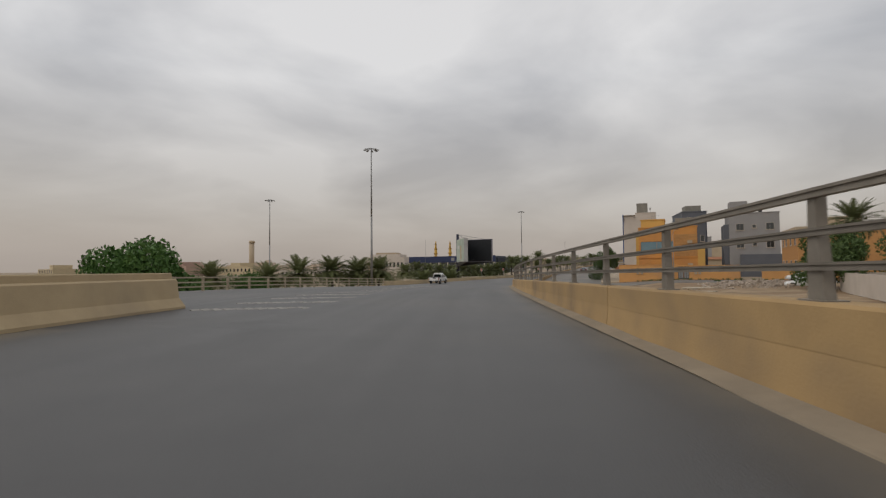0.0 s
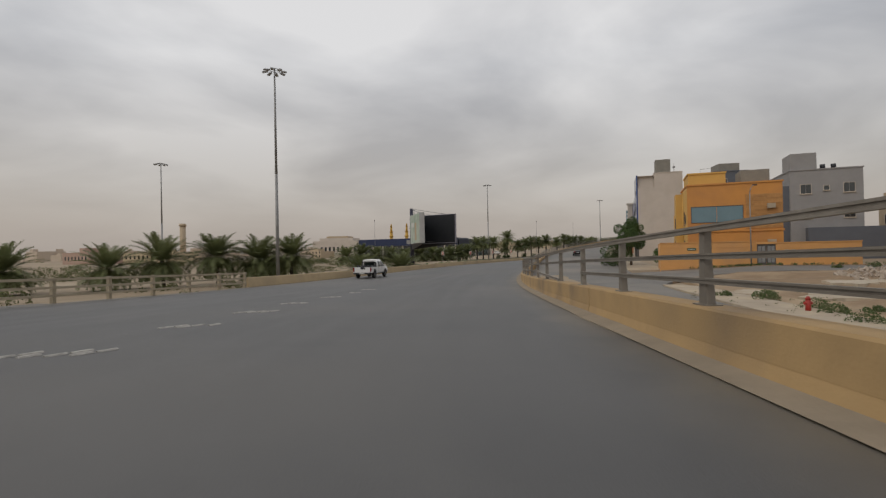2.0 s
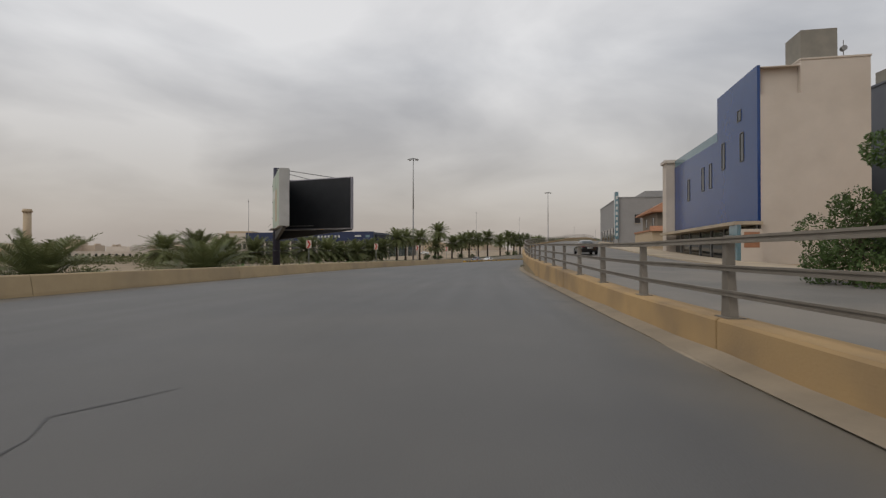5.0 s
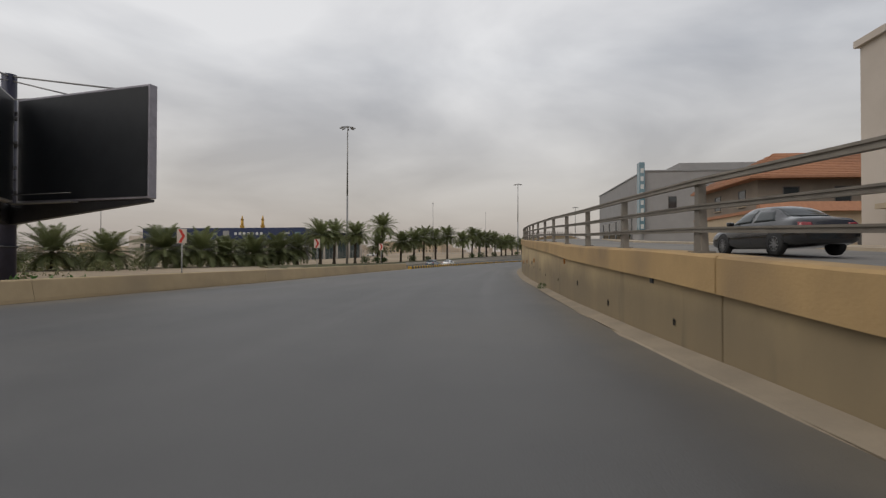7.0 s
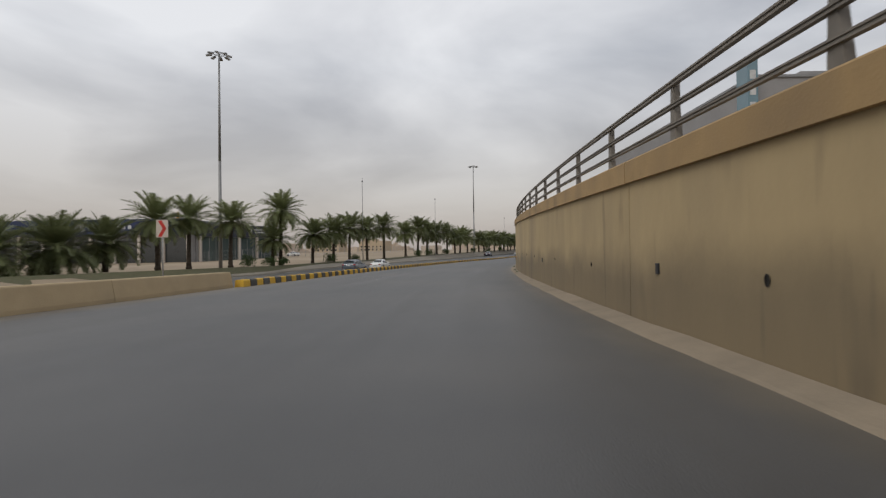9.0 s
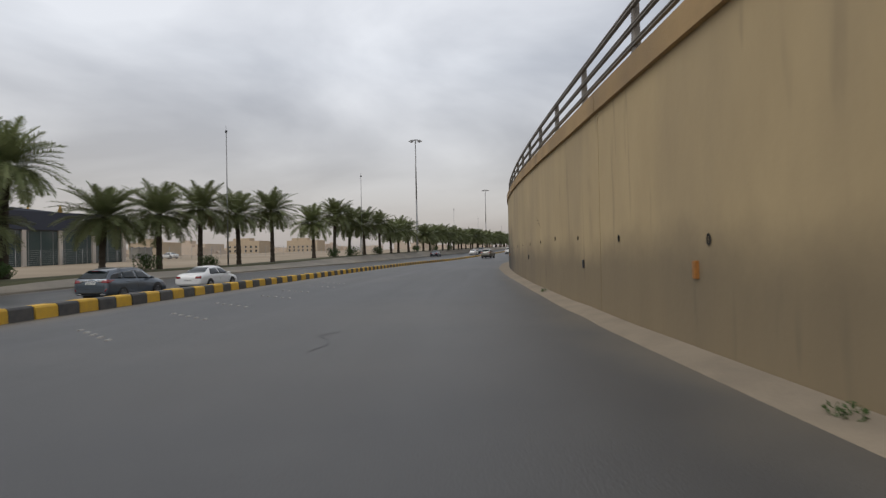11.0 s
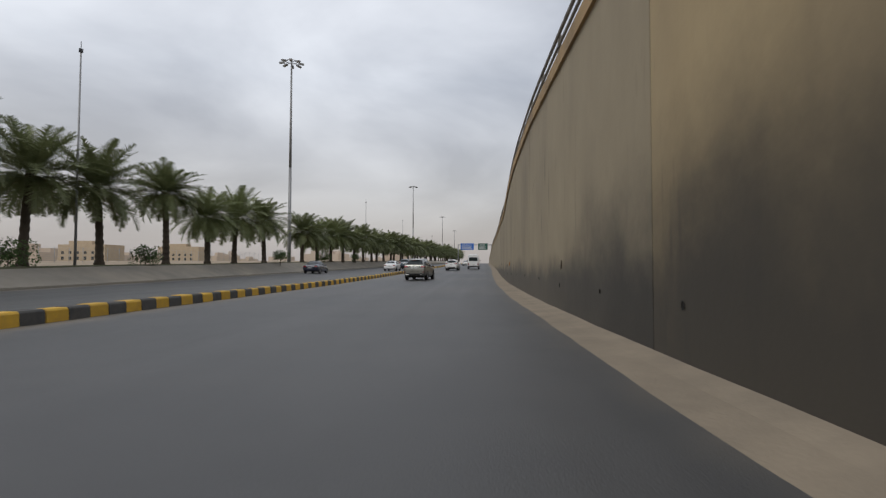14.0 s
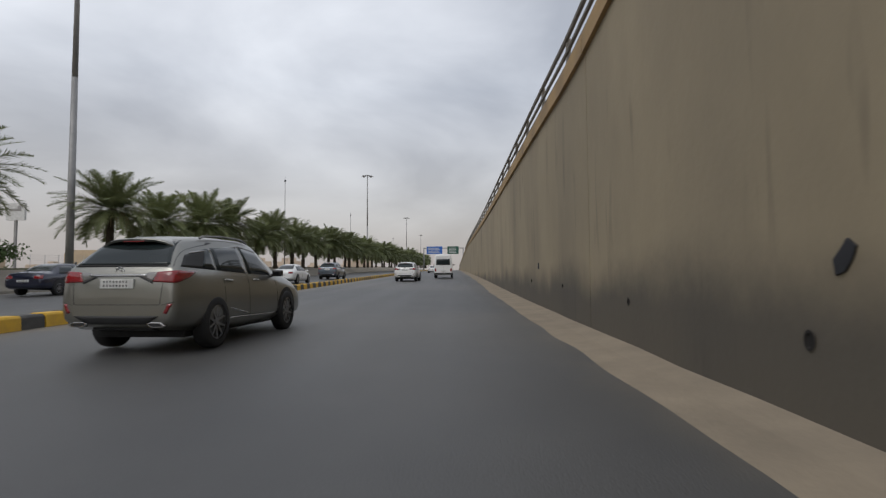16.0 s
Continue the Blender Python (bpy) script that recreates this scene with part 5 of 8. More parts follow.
for i in range(620):
    a_, q_ = rnd.uniform(0, 6.28), rnd.random() ** 0.6
    x_, y_ = 45.5 + 8.5 * q_ * math.cos(a_) - 1.5 * q_ * math.sin(a_), 75.5 + 5.5 * q_ * math.sin(a_) + 3.0 * q_ * math.cos(a_)
    s_ = rnd.uniform(0.12, 0.5)
    z_ = soil_height(x_, y_) + 0.35 * (1 - q_)
    m = Matrix.Translation((x_, y_, z_)) @ Euler((rnd.uniform(0, 3), rnd.uniform(0, 3), rnd.uniform(0, 3))).to_matrix().to_4x4() @ Matrix.Diagonal((s_, s_ * rnd.uniform(0.4, 0.9), s_ * rnd.uniform(0.25, 0.6), 1))
    bmesh.ops.create_cube(bm, size=1, matrix=m)
tagged(part("rubble", bm, mat("rubble_stone", (0.50, 0.43, 0.35), 0.9, second=(0.28, 0.225, 0.18), scale=1.3, amount=1.0)), "heap of broken concrete and stones on the lot", "rubble", kind="stuff")
BX, BY = 43.4, 111.4
BZ = lot_ground(BX, BY)[0] - 0.7
bm = bmesh.new()
for i in range(150):
    a_, q_ = rnd.uniform(0, 6.28), rnd.random() ** 0.6
    s_ = rnd.uniform(0.18, 0.42)
    m = Matrix.Translation((BX + 1.9 * q_ * math.cos(a_), BY + 1.4 * q_ * math.sin(a_), BZ + 0.75 * (1 - q_))) @ Euler((rnd.uniform(0, 3), rnd.uniform(0, 3), rnd.uniform(0, 3))).to_matrix().to_4x4() @ Matrix.Diagonal((s_, s_ * 0.6, s_ * 0.45, 1))
    bmesh.ops.create_cube(bm, size=1, matrix=m)
tagged(part("brick_rubble", bm, mat("red_rubble", (0.48, 0.15, 0.06), 0.9, second=(0.34, 0.11, 0.05), scale=2.0, amount=1.0)), "heap of broken red-orange bricks beside the pale house", "rubble", kind="stuff")
SLAB = mat("broken_slab", (0.50, 0.44, 0.35), 0.9, second=(0.36, 0.30, 0.22), scale=1.2, amount=1.0, bump=0.3, stain=(0.30, 0.23, 0.15), stain_scale=0.5, stain_amount=0.8)


def ragged(name, cx, cy, rx, ry, turn, thick, m, label, seed, n=26):
    """A flat patch with a broken outline that lies on the ground."""
    rnd = random.Random(seed)
    z_ = lot_ground(cx, cy)[0] + 0.06
    bm = bmesh.new()
    pts = []
    for k in range(n):
        a_ = 2 * math.pi * k / n
        q_ = rnd.uniform(0.72, 1.0)
        pts.append((rx * q_ * math.cos(a_), ry * q_ * math.sin(a_)))
    prism(bm, pts, "z", -0.3, thick)
    ob = tagged(part(name, bm, m), label, name.replace("_", " "), kind="structure")
    ob.matrix_world = pose(cx, cy, z_, 0, 0, turn)


for k, (cx, cy, rx, ry, turn) in enumerate(((31.0, 66.5, 6.2, 3.0, 24), (36.2, 72.4, 4.2, 2.2, 34), (28.6, 58.4, 4.4, 1.5, 40), (25.4, 69.4, 2.6, 1.2, 55))):
    ragged("concrete_slab", cx, cy, rx, ry, turn, 0.05, SLAB, "pale broken concrete slab on the brown soil", 4 + k, 34)
# weeds on the lot: a row behind the pavement, some loose ones, and grass at the wall's foot
LUSH = mat("green_weed", (0.055, 0.10, 0.028), 0.8, second=(0.10, 0.12, 0.045), scale=3.0)
for i, (x_, y_, q) in enumerate(((23.3, 64.8, 1.0), (24.2, 66.2, 0.8), (22.4, 67.4, 0.6), (22.7, 60.5, 0.9), (22.0, 58.6, 0.8), (20.9, 55.9, 0.9), (22.8, 51.9, 1.0), (23.9, 52.8, 1.1), (24.6, 50.8, 0.8), (27.0, 55.6, 0.6), (21.2, 53.4, 0.5), (24.6, 59.2, 0.5), (24.0, 44.2, 0.8), (26.0, 40.5, 0.9), (22.8, 36.6, 0.7), (47.5, 82.4, 0.7), (44.4, 83.2, 0.5))):
    th = tagged(linked("weed", leaves(90 + i, [((0, 0, 0.22 * q), 0.5 * q), ((0.45 * q, 0.2, 0.18 * q), 0.4 * q), ((-0.4, 0.3 * q, 0.16 * q), 0.38 * q), ((0.1, -0.4 * q, 0.12 * q), 0.34 * q)], 900, 0.05), LUSH), "low tuft of green weeds on brown soil", "weed", kind="stuff")
    th.matrix_world = Matrix.Translation((x_, y_, soil_height(x_, y_) - 0.02))
blobs = []
for i in range(110):
    v_ = rnd.choice((rnd.uniform(3.0, 9.0), rnd.uniform(2.0, 26.0)))
    q = STREET_O + STREET_E * v_ + STREET_N * rnd.uniform(0.15, 0.8)
    blobs.append(((q.x, q.y, lot_ground(q.x, q.y)[0] + 0.1), rnd.uniform(0.1, 0.24)))
tagged(linked("grass", leaves(34, blobs, 5200, 0.06), LUSH), "strip of green grass at the garden wall's foot", "grass", kind="stuff")
blobs = []
for i in range(150):
    x_, y_ = rnd.uniform(20, 34), rnd.uniform(46, 70)
    blobs.append(((x_, y_, soil_height(x_, y_) + 0.02), rnd.uniform(0.08, 0.25)))
tagged(linked("weeds", leaves(35, blobs, 5200, 0.04), WEED), "thin dry weeds scattered over the lot", "weeds", kind="stuff")
bm = bmesh.new()
tube(bm, (0, 0, 0), (0, 0, 0.62), 0.13, 0.11, 12); tube(bm, (0, 0, 0.62), (0, 0, 0.78), 0.14, 0.05, 12); tube(bm, (-0.2, 0, 0.45), (0.2, 0, 0.45), 0.07, n=8)
hy = tagged(part("fire_hydrant", bm, mat("hydrant_red", (0.40, 0.03, 0.02), 0.5, scale=5.0)), "small red fire hydrant on the sandy verge", "hydrant")
hy.matrix_world = pose(21.5, 59.7, soil_height(21.5, 59.7) - 0.02)

# ---- billboard: two panels in a V on one column ----
bb = empty("billboard", pose(4.9, 172.0, 0), "large V-shaped billboard with black panels on a dark column", "billboard")
NAVY_STEEL = mat("column_navy", (0.03, 0.032, 0.06), 0.5, 0.2, scale=2.0)
LILAC = mat("frame_lilac", (0.30, 0.29, 0.33), 0.5, 0.2, scale=2.0)
SHELL = mat("pale_shell", (0.50, 0.50, 0.49), 0.5, second=(0.42, 0.42, 0.41), scale=1.0, stain=(0.30, 0.29, 0.27), stain_scale=0.5, stain_amount=0.5)
SCREEN = mat("black_screen", (0.012, 0.014, 0.017), 0.45, second=(0.018, 0.02, 0.024), scale=0.8, spec=0.3)
bm = bmesh.new(); tube(bm, (0, 0, -4.4), (0, 0, 11.4), 0.55, 0.45, 16); part("column", bm, NAVY_STEEL, bb)
for z_ in np.arange(-1.0, 9.0, 2.4):
    bm = bmesh.new(); tube(bm, (0, 0, z_), (0, 0, z_ + 0.14), 0.64, n=16); part("collar", bm, DARK, bb)
for ex, ey, thick, shell in ((10.85, -7.4, 0.3, LILAC), (2.15, -13.2, 0.62, SHELL)):
    ln, ang = math.hypot(ex, ey), math.atan2(ey, ex)
    pm = Matrix.Rotation(ang, 4, "Z")
    bm = bmesh.new(); box(bm, 1.3, ln, -thick, thick, 2.1, 9.4, 0.05)
    pn = part("panel", bm, shell, bb, "billboard panel in a pale metal casing"); pn.matrix_basis = pm
    # the inner and outer faces
    bm = bmesh.new(); box(bm, 1.5, ln - 0.12, thick + 0.003, thick + 0.03, 2.25, 9.25); part("screen", bm, SCREEN, pn, "black blank screen")
    bm = bmesh.new(); box(bm, 1.5, ln - 0.12, -thick - 0.03, -thick - 0.003, 2.25, 9.25)
    sc = part("screen", bm, SCREEN if shell is LILAC else mat("poster_green", (0.16, 0.26, 0.19), 0.6, second=(0.46, 0.50, 0.45), scale=0.35, amount=1.0), pn, "black blank screen" if shell is LILAC else "washed-out green printed poster")
    if shell is SHELL:
        bm = bmesh.new(); box(bm, 7.4, 9.6, -thick - 0.05, -thick - 0.034, 2.9, 7.2); part("picture", bm, BEIGE, sc)
        bm = bmesh.new(); box(bm, 3.0, 6.2, -thick - 0.05, -thick - 0.034, 6.2, 7.4); part("bar", bm, INK, sc)
    bm = bmesh.new(); prism(bm, [(0.2, 2.06), (ln - 0.1, 2.06), (ln - 0.1, 1.9), (0.2, 0.6)], "y", -0.22, 0.22); part("truss", bm, DARK, pn)
    bm = bmesh.new()
    tube(bm, (0, 0, 11.3), (ln * 0.78, 0.0, 9.4), 0.06); tube(bm, (0, 0, 11.0), (ln * 0.45, -0.1, 9.4), 0.05); tube(bm, (0, 0, 9.6), (ln * 0.3, 0.1, 9.4), 0.05)
    part("stay", bm, STEEL, pn)
    bm = bmesh.new(); box(bm, 1.4, ln * 0.55, -thick - 0.6, -thick - 0.04, 1.98, 2.05); tube(bm, (1.4, -thick - 0.58, 2.6), (ln * 0.55, -thick - 0.58, 2.6), 0.03, n=6); part("catwalk", bm, STEEL, pn)
    for k in range(4):
        bm = bmesh.new(); box(bm, 0.3, 1.35, -0.12, 0.12, 2.8 + 1.75 * k, 3.05 + 1.75 * k, 0.02); part("bracket", bm, DARK, pn)

# ---- chevron signs on the left parapet ----
SIGN_RED = mat("sign_red", (0.55, 0.03, 0.02), 0.5, scale=4.0)
def chevron_sign(x, y, turn):
    th = empty("chevron_sign", pose(x, y, -2.58, 0, 0, -turn), "red and white chevron sign on a steel post", "road sign", "chevron signs along the bend")
    bm = bmesh.new(); tube(bm, (0, 0.05, -1.5), (0, 0.05, 3.0), 0.05); part("post", bm, STEEL, th)
    bm = bmesh.new(); box(bm, -0.38, 0.38, -0.02, 0.02, 2.1, 3.05, 0.006); pl = part("plate", bm, PALE, th)
    bm = bmesh.new(); prism(bm, [(-0.26, 2.14), (-0.02, 2.14), (0.28, 2.575), (-0.02, 3.01), (-0.26, 3.01), (0.04, 2.575)], "y", -0.030, -0.022); part("chevron", bm, SIGN_RED, pl, "red chevron")
    th.scale = (0.68, 0.68, 0.82)


for x_, y_, t_ in ((10.6, 143.0, 15), (18.5, 158.5, 17), (26.5, 173.5, 19), (34.8, 188.4, 22)):
    chevron_sign(x_, y_, t_)

# ---- showrooms on the left ----
DEEP_BLUE = mat("deep_blue_fascia", (0.012, 0.026, 0.085), 0.4, second=(0.010, 0.021, 0.07), scale=0.5)
h = House("showroom", 30, 296.0, -3.3, -63.4, "long car showroom with a dark blue fascia over dark glass", "showroom")
h.wall(0, 42, 0, 13, 0, 5.4, GREY)
h.wall(-0.2, 42.2, -0.6, -0.004, 5.4, 8.3, DEEP_BLUE, "fascia", "dark blue fascia with pale lettering")
h.wall(-0.2, 42.2, 0, 13.2, 5.4, 8.1, SLATE)
h.wall(0.2, 41.8, -0.12, -0.004, 0.3, 5.3, WINDOW, "shop_glass", "dark showroom glass")
for u_ in np.arange(0.2, 42, 4.4):
    h.wall(u_, u_ + 0.45, -0.5, -0.125, 0, 5.4, PALE, "column", "pale column")
fa = h.th
for k, u_ in enumerate((17.6, 16.5, 15.4, 14.3, 13.2, 12.1, 11.0)):
    h.wall(u_ - 0.62, u_, -0.64, -0.605, 6.5, 7.15, INK, "letter_bar")
h.wall(19.0, 20.6, -0.64, -0.605, 6.0, 7.6, STEEL, "emblem", "plain grey shield emblem")
h.wall(3.6, 5.6, -0.64, -0.605, 6.7, 7.15, INK, "letter_bar"); h.wall(0.9, 2.2, -0.64, -0.605, 6.5, 7.2, SKY_GLASS, "letter_bar")
SHOP = mat("shop_glass", (0.085, 0.11, 0.108), 0.07, second=(0.05, 0.07, 0.07), scale=0.35, amount=1.0, spec=0.7)
NAVY = mat("navy_fascia", (0.030, 0.036, 0.055), 0.45, second=(0.024, 0.028, 0.045), scale=0.6)
h.th.scale = (1.35, 1.35, 1.28)
h = House("showroom", 31.0, 297.0, -3.3, 58, "glazed car showroom with a dark fascia and pale columns", "showroom")
h.wall(0, 16, -13, 0.0, 0, 5.0, GREY); h.wall(-0.1, 16.1, -13.1, 0.55, 5.0, 7.3, NAVY, "fascia", "dark fascia with a pale name board")
h.wall(0.3, 15.7, 0.004, 0.12, 0.3, 4.9, SHOP, "shop_glass", "greenish showroom glass")
for u_ in np.arange(0.3, 16, 3.8):
    h.wall(u_, u_ + 0.4, 0.125, 0.5, 0, 5.0, PALE, "column", "pale column")
for u_ in np.arange(1.0, 15.6, 1.27):
    h.wall(u_, u_ + 0.06, 0.121, 0.16, 0.3, 4.9, STEEL, "mullion")
for k in range(7):
    h.wall(11.2 + 0.36 * k, 11.42 + 0.36 * k, 0.555, 0.58, 6.35, 6.7, INK, "letter_bar")
    h.wall(11.3 + 0.33 * k, 11.5 + 0.33 * k, 0.555, 0.58, 5.85, 6.15, INK, "letter_bar")
h.wall(10.1, 10.7, 0.555, 0.58, 5.95, 6.6, INK, "emblem", "plain white shield emblem")
h.th.scale = (1.35, 1.35, 1.3)
# scrub and low bushes on the land below the road, and a hedge along the parapet
rnd = random.Random(31)
blobs = []
for i in range(150):
    x_, y_ = rnd.uniform(-80, 24), rnd.uniform(84, 235)
    if x_ > -16 + (y_ - 110) * 0.30:
        continue
    q_ = rnd.uniform(0.7, 1.6) * (0.8 if y_ < 120 else 1.3)
    for k in range(4):
        blobs.append(((x_ + rnd.uniform(-1.6, 1.6) * q_, y_ + rnd.uniform(-1.6, 1.6) * q_, -4.6 + 0.012 * max(y_ - 110, 0) + 0.4 * q_ * rnd.random()), 0.9 * q_))
SCRUB = mat("scrub_leaf", (0.085, 0.11, 0.04), 0.7, second=(0.15, 0.145, 0.07), scale=0.4, amount=1.0, spec=0.2)
tagged(linked("scrub", leaves(32, blobs, 52000, 0.19), SCRUB), "low grey-green scrub scattered over the sandy land", "scrub", kind="stuff")
blobs = []
for i in range(150):
    q_ = rnd.uniform(86, 150)
    v = at(q_, float(par_d(q_)) - 2.0 - rnd.uniform(0, 2.6), float(left_z(q_)) * 0.5 + rnd.uniform(-0.2, 0.35))
    blobs.append((tuple(v), rnd.uniform(0.5, 0.95)))
tagged(linked("hedge", leaves(33, blobs, 22000, 0.13), LEAF_LIGHT), "untrimmed green hedge along the parapet", "hedge", kind="stuff")
# low town edge and a walled yard on the left
for x_, y_, l_, w_, t_, m_, turn_, lab in ((-150, 300, 26, 16, 7.5, PINK, -55, "pinkish two-storey house beyond the scrub"), (-118, 318, 44, 16, 7.0, CREAM, -62, "long cream building with a row of windows"), (-60, 345, 60, 18, 4.0, PALE, -70, "low pale shed beyond the yard"), (-205, 270, 30, 14, 6.0, CREAM, -50, "low cream house on the horizon")):
    h = House("house", x_, y_, -4.8, turn_, lab)
    h.wall(0, l_, 0, w_, 0, t_, m_); h.lip(0, l_, 0, w_, t_, m_, 0.1, 0.4)
    h.wall(l_ * 0.3, l_ * 0.5, 2, w_ - 3, t_ + 0.4, t_ + 2.6, m_, "roof_room")
    for u_ in np.arange(2, l_ - 2, 3.4):
        h.window("street", u_, 4.0 if t_ > 5 else 1.4, 1.3, 1.9, 0.0, sill=False)
# mesh fence on posts across the sandy lot, and a site cabin
FENCE = mat("fence_steel", (0.40, 0.40, 0.39), 0.6, 0.3, scale=3.0)
mf = empty("mesh_fence", pose(0, 0, 0), "pale steel mesh fence on thin posts", "fence", kind="structure")
fb = bmesh.new(); tube(fb, (0, 0, -0.3), (0, 0, 2.5), 0.045, n=6); fbm = bpy.data.meshes.new("fence_post"); fb.to_mesh(fbm); fb.free()
for q_ in np.arange(264, 420, 3.0):
    linked("fence_post", fbm, FENCE, mf).matrix_basis = Matrix.Translation(at(q_, float(palm_d(q_)) - 42.0, float(left_z(q_))))
for z_ in np.arange(0.35, 2.5, 0.3):
    part("fence_wire", sweep(np.arange(264, 418, 6.0), lambda q: [(palm_d(q) - 42.0, left_z(q) + z_), (palm_d(q) - 42.0, left_z(q) + z_ + 0.025), (palm_d(q) - 42.03, left_z(q) + z_ + 0.025), (palm_d(q) - 42.03, left_z(q) + z_)]), FENCE, mf)
cb = House("site_cabin", 49.0, 333.0, lot_z(49.0, 333.0), 40, "grey-green site cabin with a flat roof", "cabin")
cb.wall(0, 4.2, 0, 2.5, 0.1, 2.6, TANK); cb.wall(-0.1, 4.3, -0.1, 2.6, 2.6, 2.75, STEEL, "roof"); cb.wall(0.8, 1.8, -0.03, -0.004, 1.1, 2.0, WINDOW, "window"); cb.wall(2.6, 3.5, -0.03, -0.004, 0.15, 2.1, PALE, "door")

# ---- mosque and town beyond ----
GOLD = mat("gold_paint", (0.55, 0.33, 0.06), 0.5, 0.3, scale=2.0)
mq = House("mosque", -42, 556, -4, -80, "pale mosque with two golden minarets", "mosque")
mq.wall(0, 46, 0, 40, 0, 17, PALE, label="pale rendered wall"); mq.wall(6, 40, 4, 34, 17, 20, PALE); mq.wall(12, 34, 8, 30, 20, 22, BEIGE)
for u_ in np.arange(2, 44, 5):
    mq.window("south", u_, 6, 2.2, 5, 0.0, sill=False); mq.window("street", u_ * 0.85, 6, 2.2, 5, 0.0, sill=False)
for x_, y_ in ((-8, 560), (7.5, 553)):
    th = empty("minaret", pose(x_, y_, -4), "slender golden minaret with balconies", "minaret", "minarets of the mosque")
    bm = bmesh.new(); tube(bm, (0, 0, 0), (0, 0, 25), 1.7, 1.5, 12); tube(bm, (0, 0, 25), (0, 0, 30), 1.1, 1.0, 12); part("shaft", bm, GOLD, th)
    bm = bmesh.new(); tube(bm, (0, 0, 20), (0, 0, 21.2), 2.3, 2.5, 12); tube(bm, (0, 0, 25), (0, 0, 25.8), 1.8, 1.9, 12); part("balcony", bm, GOLD, th)
    bm = bmesh.new(); tube(bm, (0, 0, 30), (0, 0, 34), 1.2, 0.05, 12); part("spire", bm, GOLD, th)
rnd = random.Random(77)
TOWN = mat("far_town", (0.44, 0.34, 0.24), 0.9, second=(0.52, 0.45, 0.38), scale=0.03, amount=1.0)
bm = bmesh.new()
for i in range(260):
    a_ = radians(rnd.uniform(-62, 62) + 22)
    q_ = rnd.uniform(480, 1150)
    x_, y_ = 30 + q_ * math.sin(a_), 120 + q_ * math.cos(a_)
    w_, l_, t_ = rnd.uniform(9, 26), rnd.uniform(9, 26), rnd.choice((5, 7, 8, 9, 11, 12)) * (1.0 if q_ < 800 else 1.25)
    sd_ = (x_ - 107.9) * 0.7408 - (y_ - 269.8) * 0.6717
    if abs(sd_ + 14) < 46:
        continue
    m = Matrix.Translation((x_, y_, -3 + t_ / 2)) @ Matrix.Rotation(rnd.uniform(0, 1.5), 4, "Z") @ Matrix.Diagonal((w_, l_, t_, 1))
    bmesh.ops.create_cube(bm, size=1, matrix=m)
    for q in range(3):
        m2 = m @ Matrix.Translation((rnd.uniform(-0.3, 0.3), rnd.uniform(-0.3, 0.3), 0.6)) @ Matrix.Diagonal((0.3, 0.3, 0.25, 1))
        if q < rnd.randint(0, 2):
            bmesh.ops.create_cube(bm, size=1, matrix=m2)
tagged(part("far_town", bm, TOWN), "low beige and ochre houses of the town far off", "houses", kind="stuff")
bm = bmesh.new(); tube(bm, (-175, 470, -4), (-175, 470, 25), 2.4, 2.2, 14); tube(bm, (-175, 470, 25), (-175, 470, 27), 2.9, 2.4, 14)
tagged(part("tower", bm, BEIGE), "slim beige tower on the horizon", "tower")
# houses near the end of the walk, beyond the palms
for x_, y_, l_, t_, m_, lab in ((10, 430, 18, 5.2, BEIGE, "cream villa with a flat roof beyond the palms"), (44, 452, 17, 6.0, BEIGE, "yellow villa with a roof room beyond the palms"), (88, 500, 20, 7.0, BEIGE, "ochre villa beyond the yard wall"), (-30, 400, 20, 4.6, PALE, "sandy villa behind the yard wall"), (130, 545, 22, 8.0, BEIGE, "cream house with small windows"), (-60, 372, 16, 4.6, BEIGE, "low sand-coloured house beyond the yard")):
    h = House("house", x_, y_, lot_z(x_, y_) - 0.1, 132, lab)
    h.wall(0, l_, -11, 0, 0, t_, m_); h.wall(2, l_ * 0.6, -8, -3, t_, t_ + 1.6, m_, "roof_room")
    for u_ in np.arange(1.5, l_ - 1.5, 3.2):
        h.wall(u_, u_ + 1.1, 0.004, 0.06, 3.2, 4.3, WINDOW, "window"); h.wall(u_, u_ + 1.1, 0.004, 0.06, 0.9, 2.2, WINDOW, "window")
ws = House("sign_board", 109.5, 347.5, lot_z(109.5, 347.5), 42, "white roadside sign board on a single post", "sign")
ws.wall(-0.12, 0.12, -0.12, 0.12, -0.3, 5.9, STEEL, "post"); ws.wall(-0.15, 0.15, -1.1, 1.1, 5.9, 7.9, INK, "board"); ws.wall(-0.2, -0.155, -0.7, 0.4, 7.0, 7.25, GREY, "bar"); ws.wall(-0.2, -0.155, 0.3, 0.7, 7.0, 7.6, GREY, "bar")

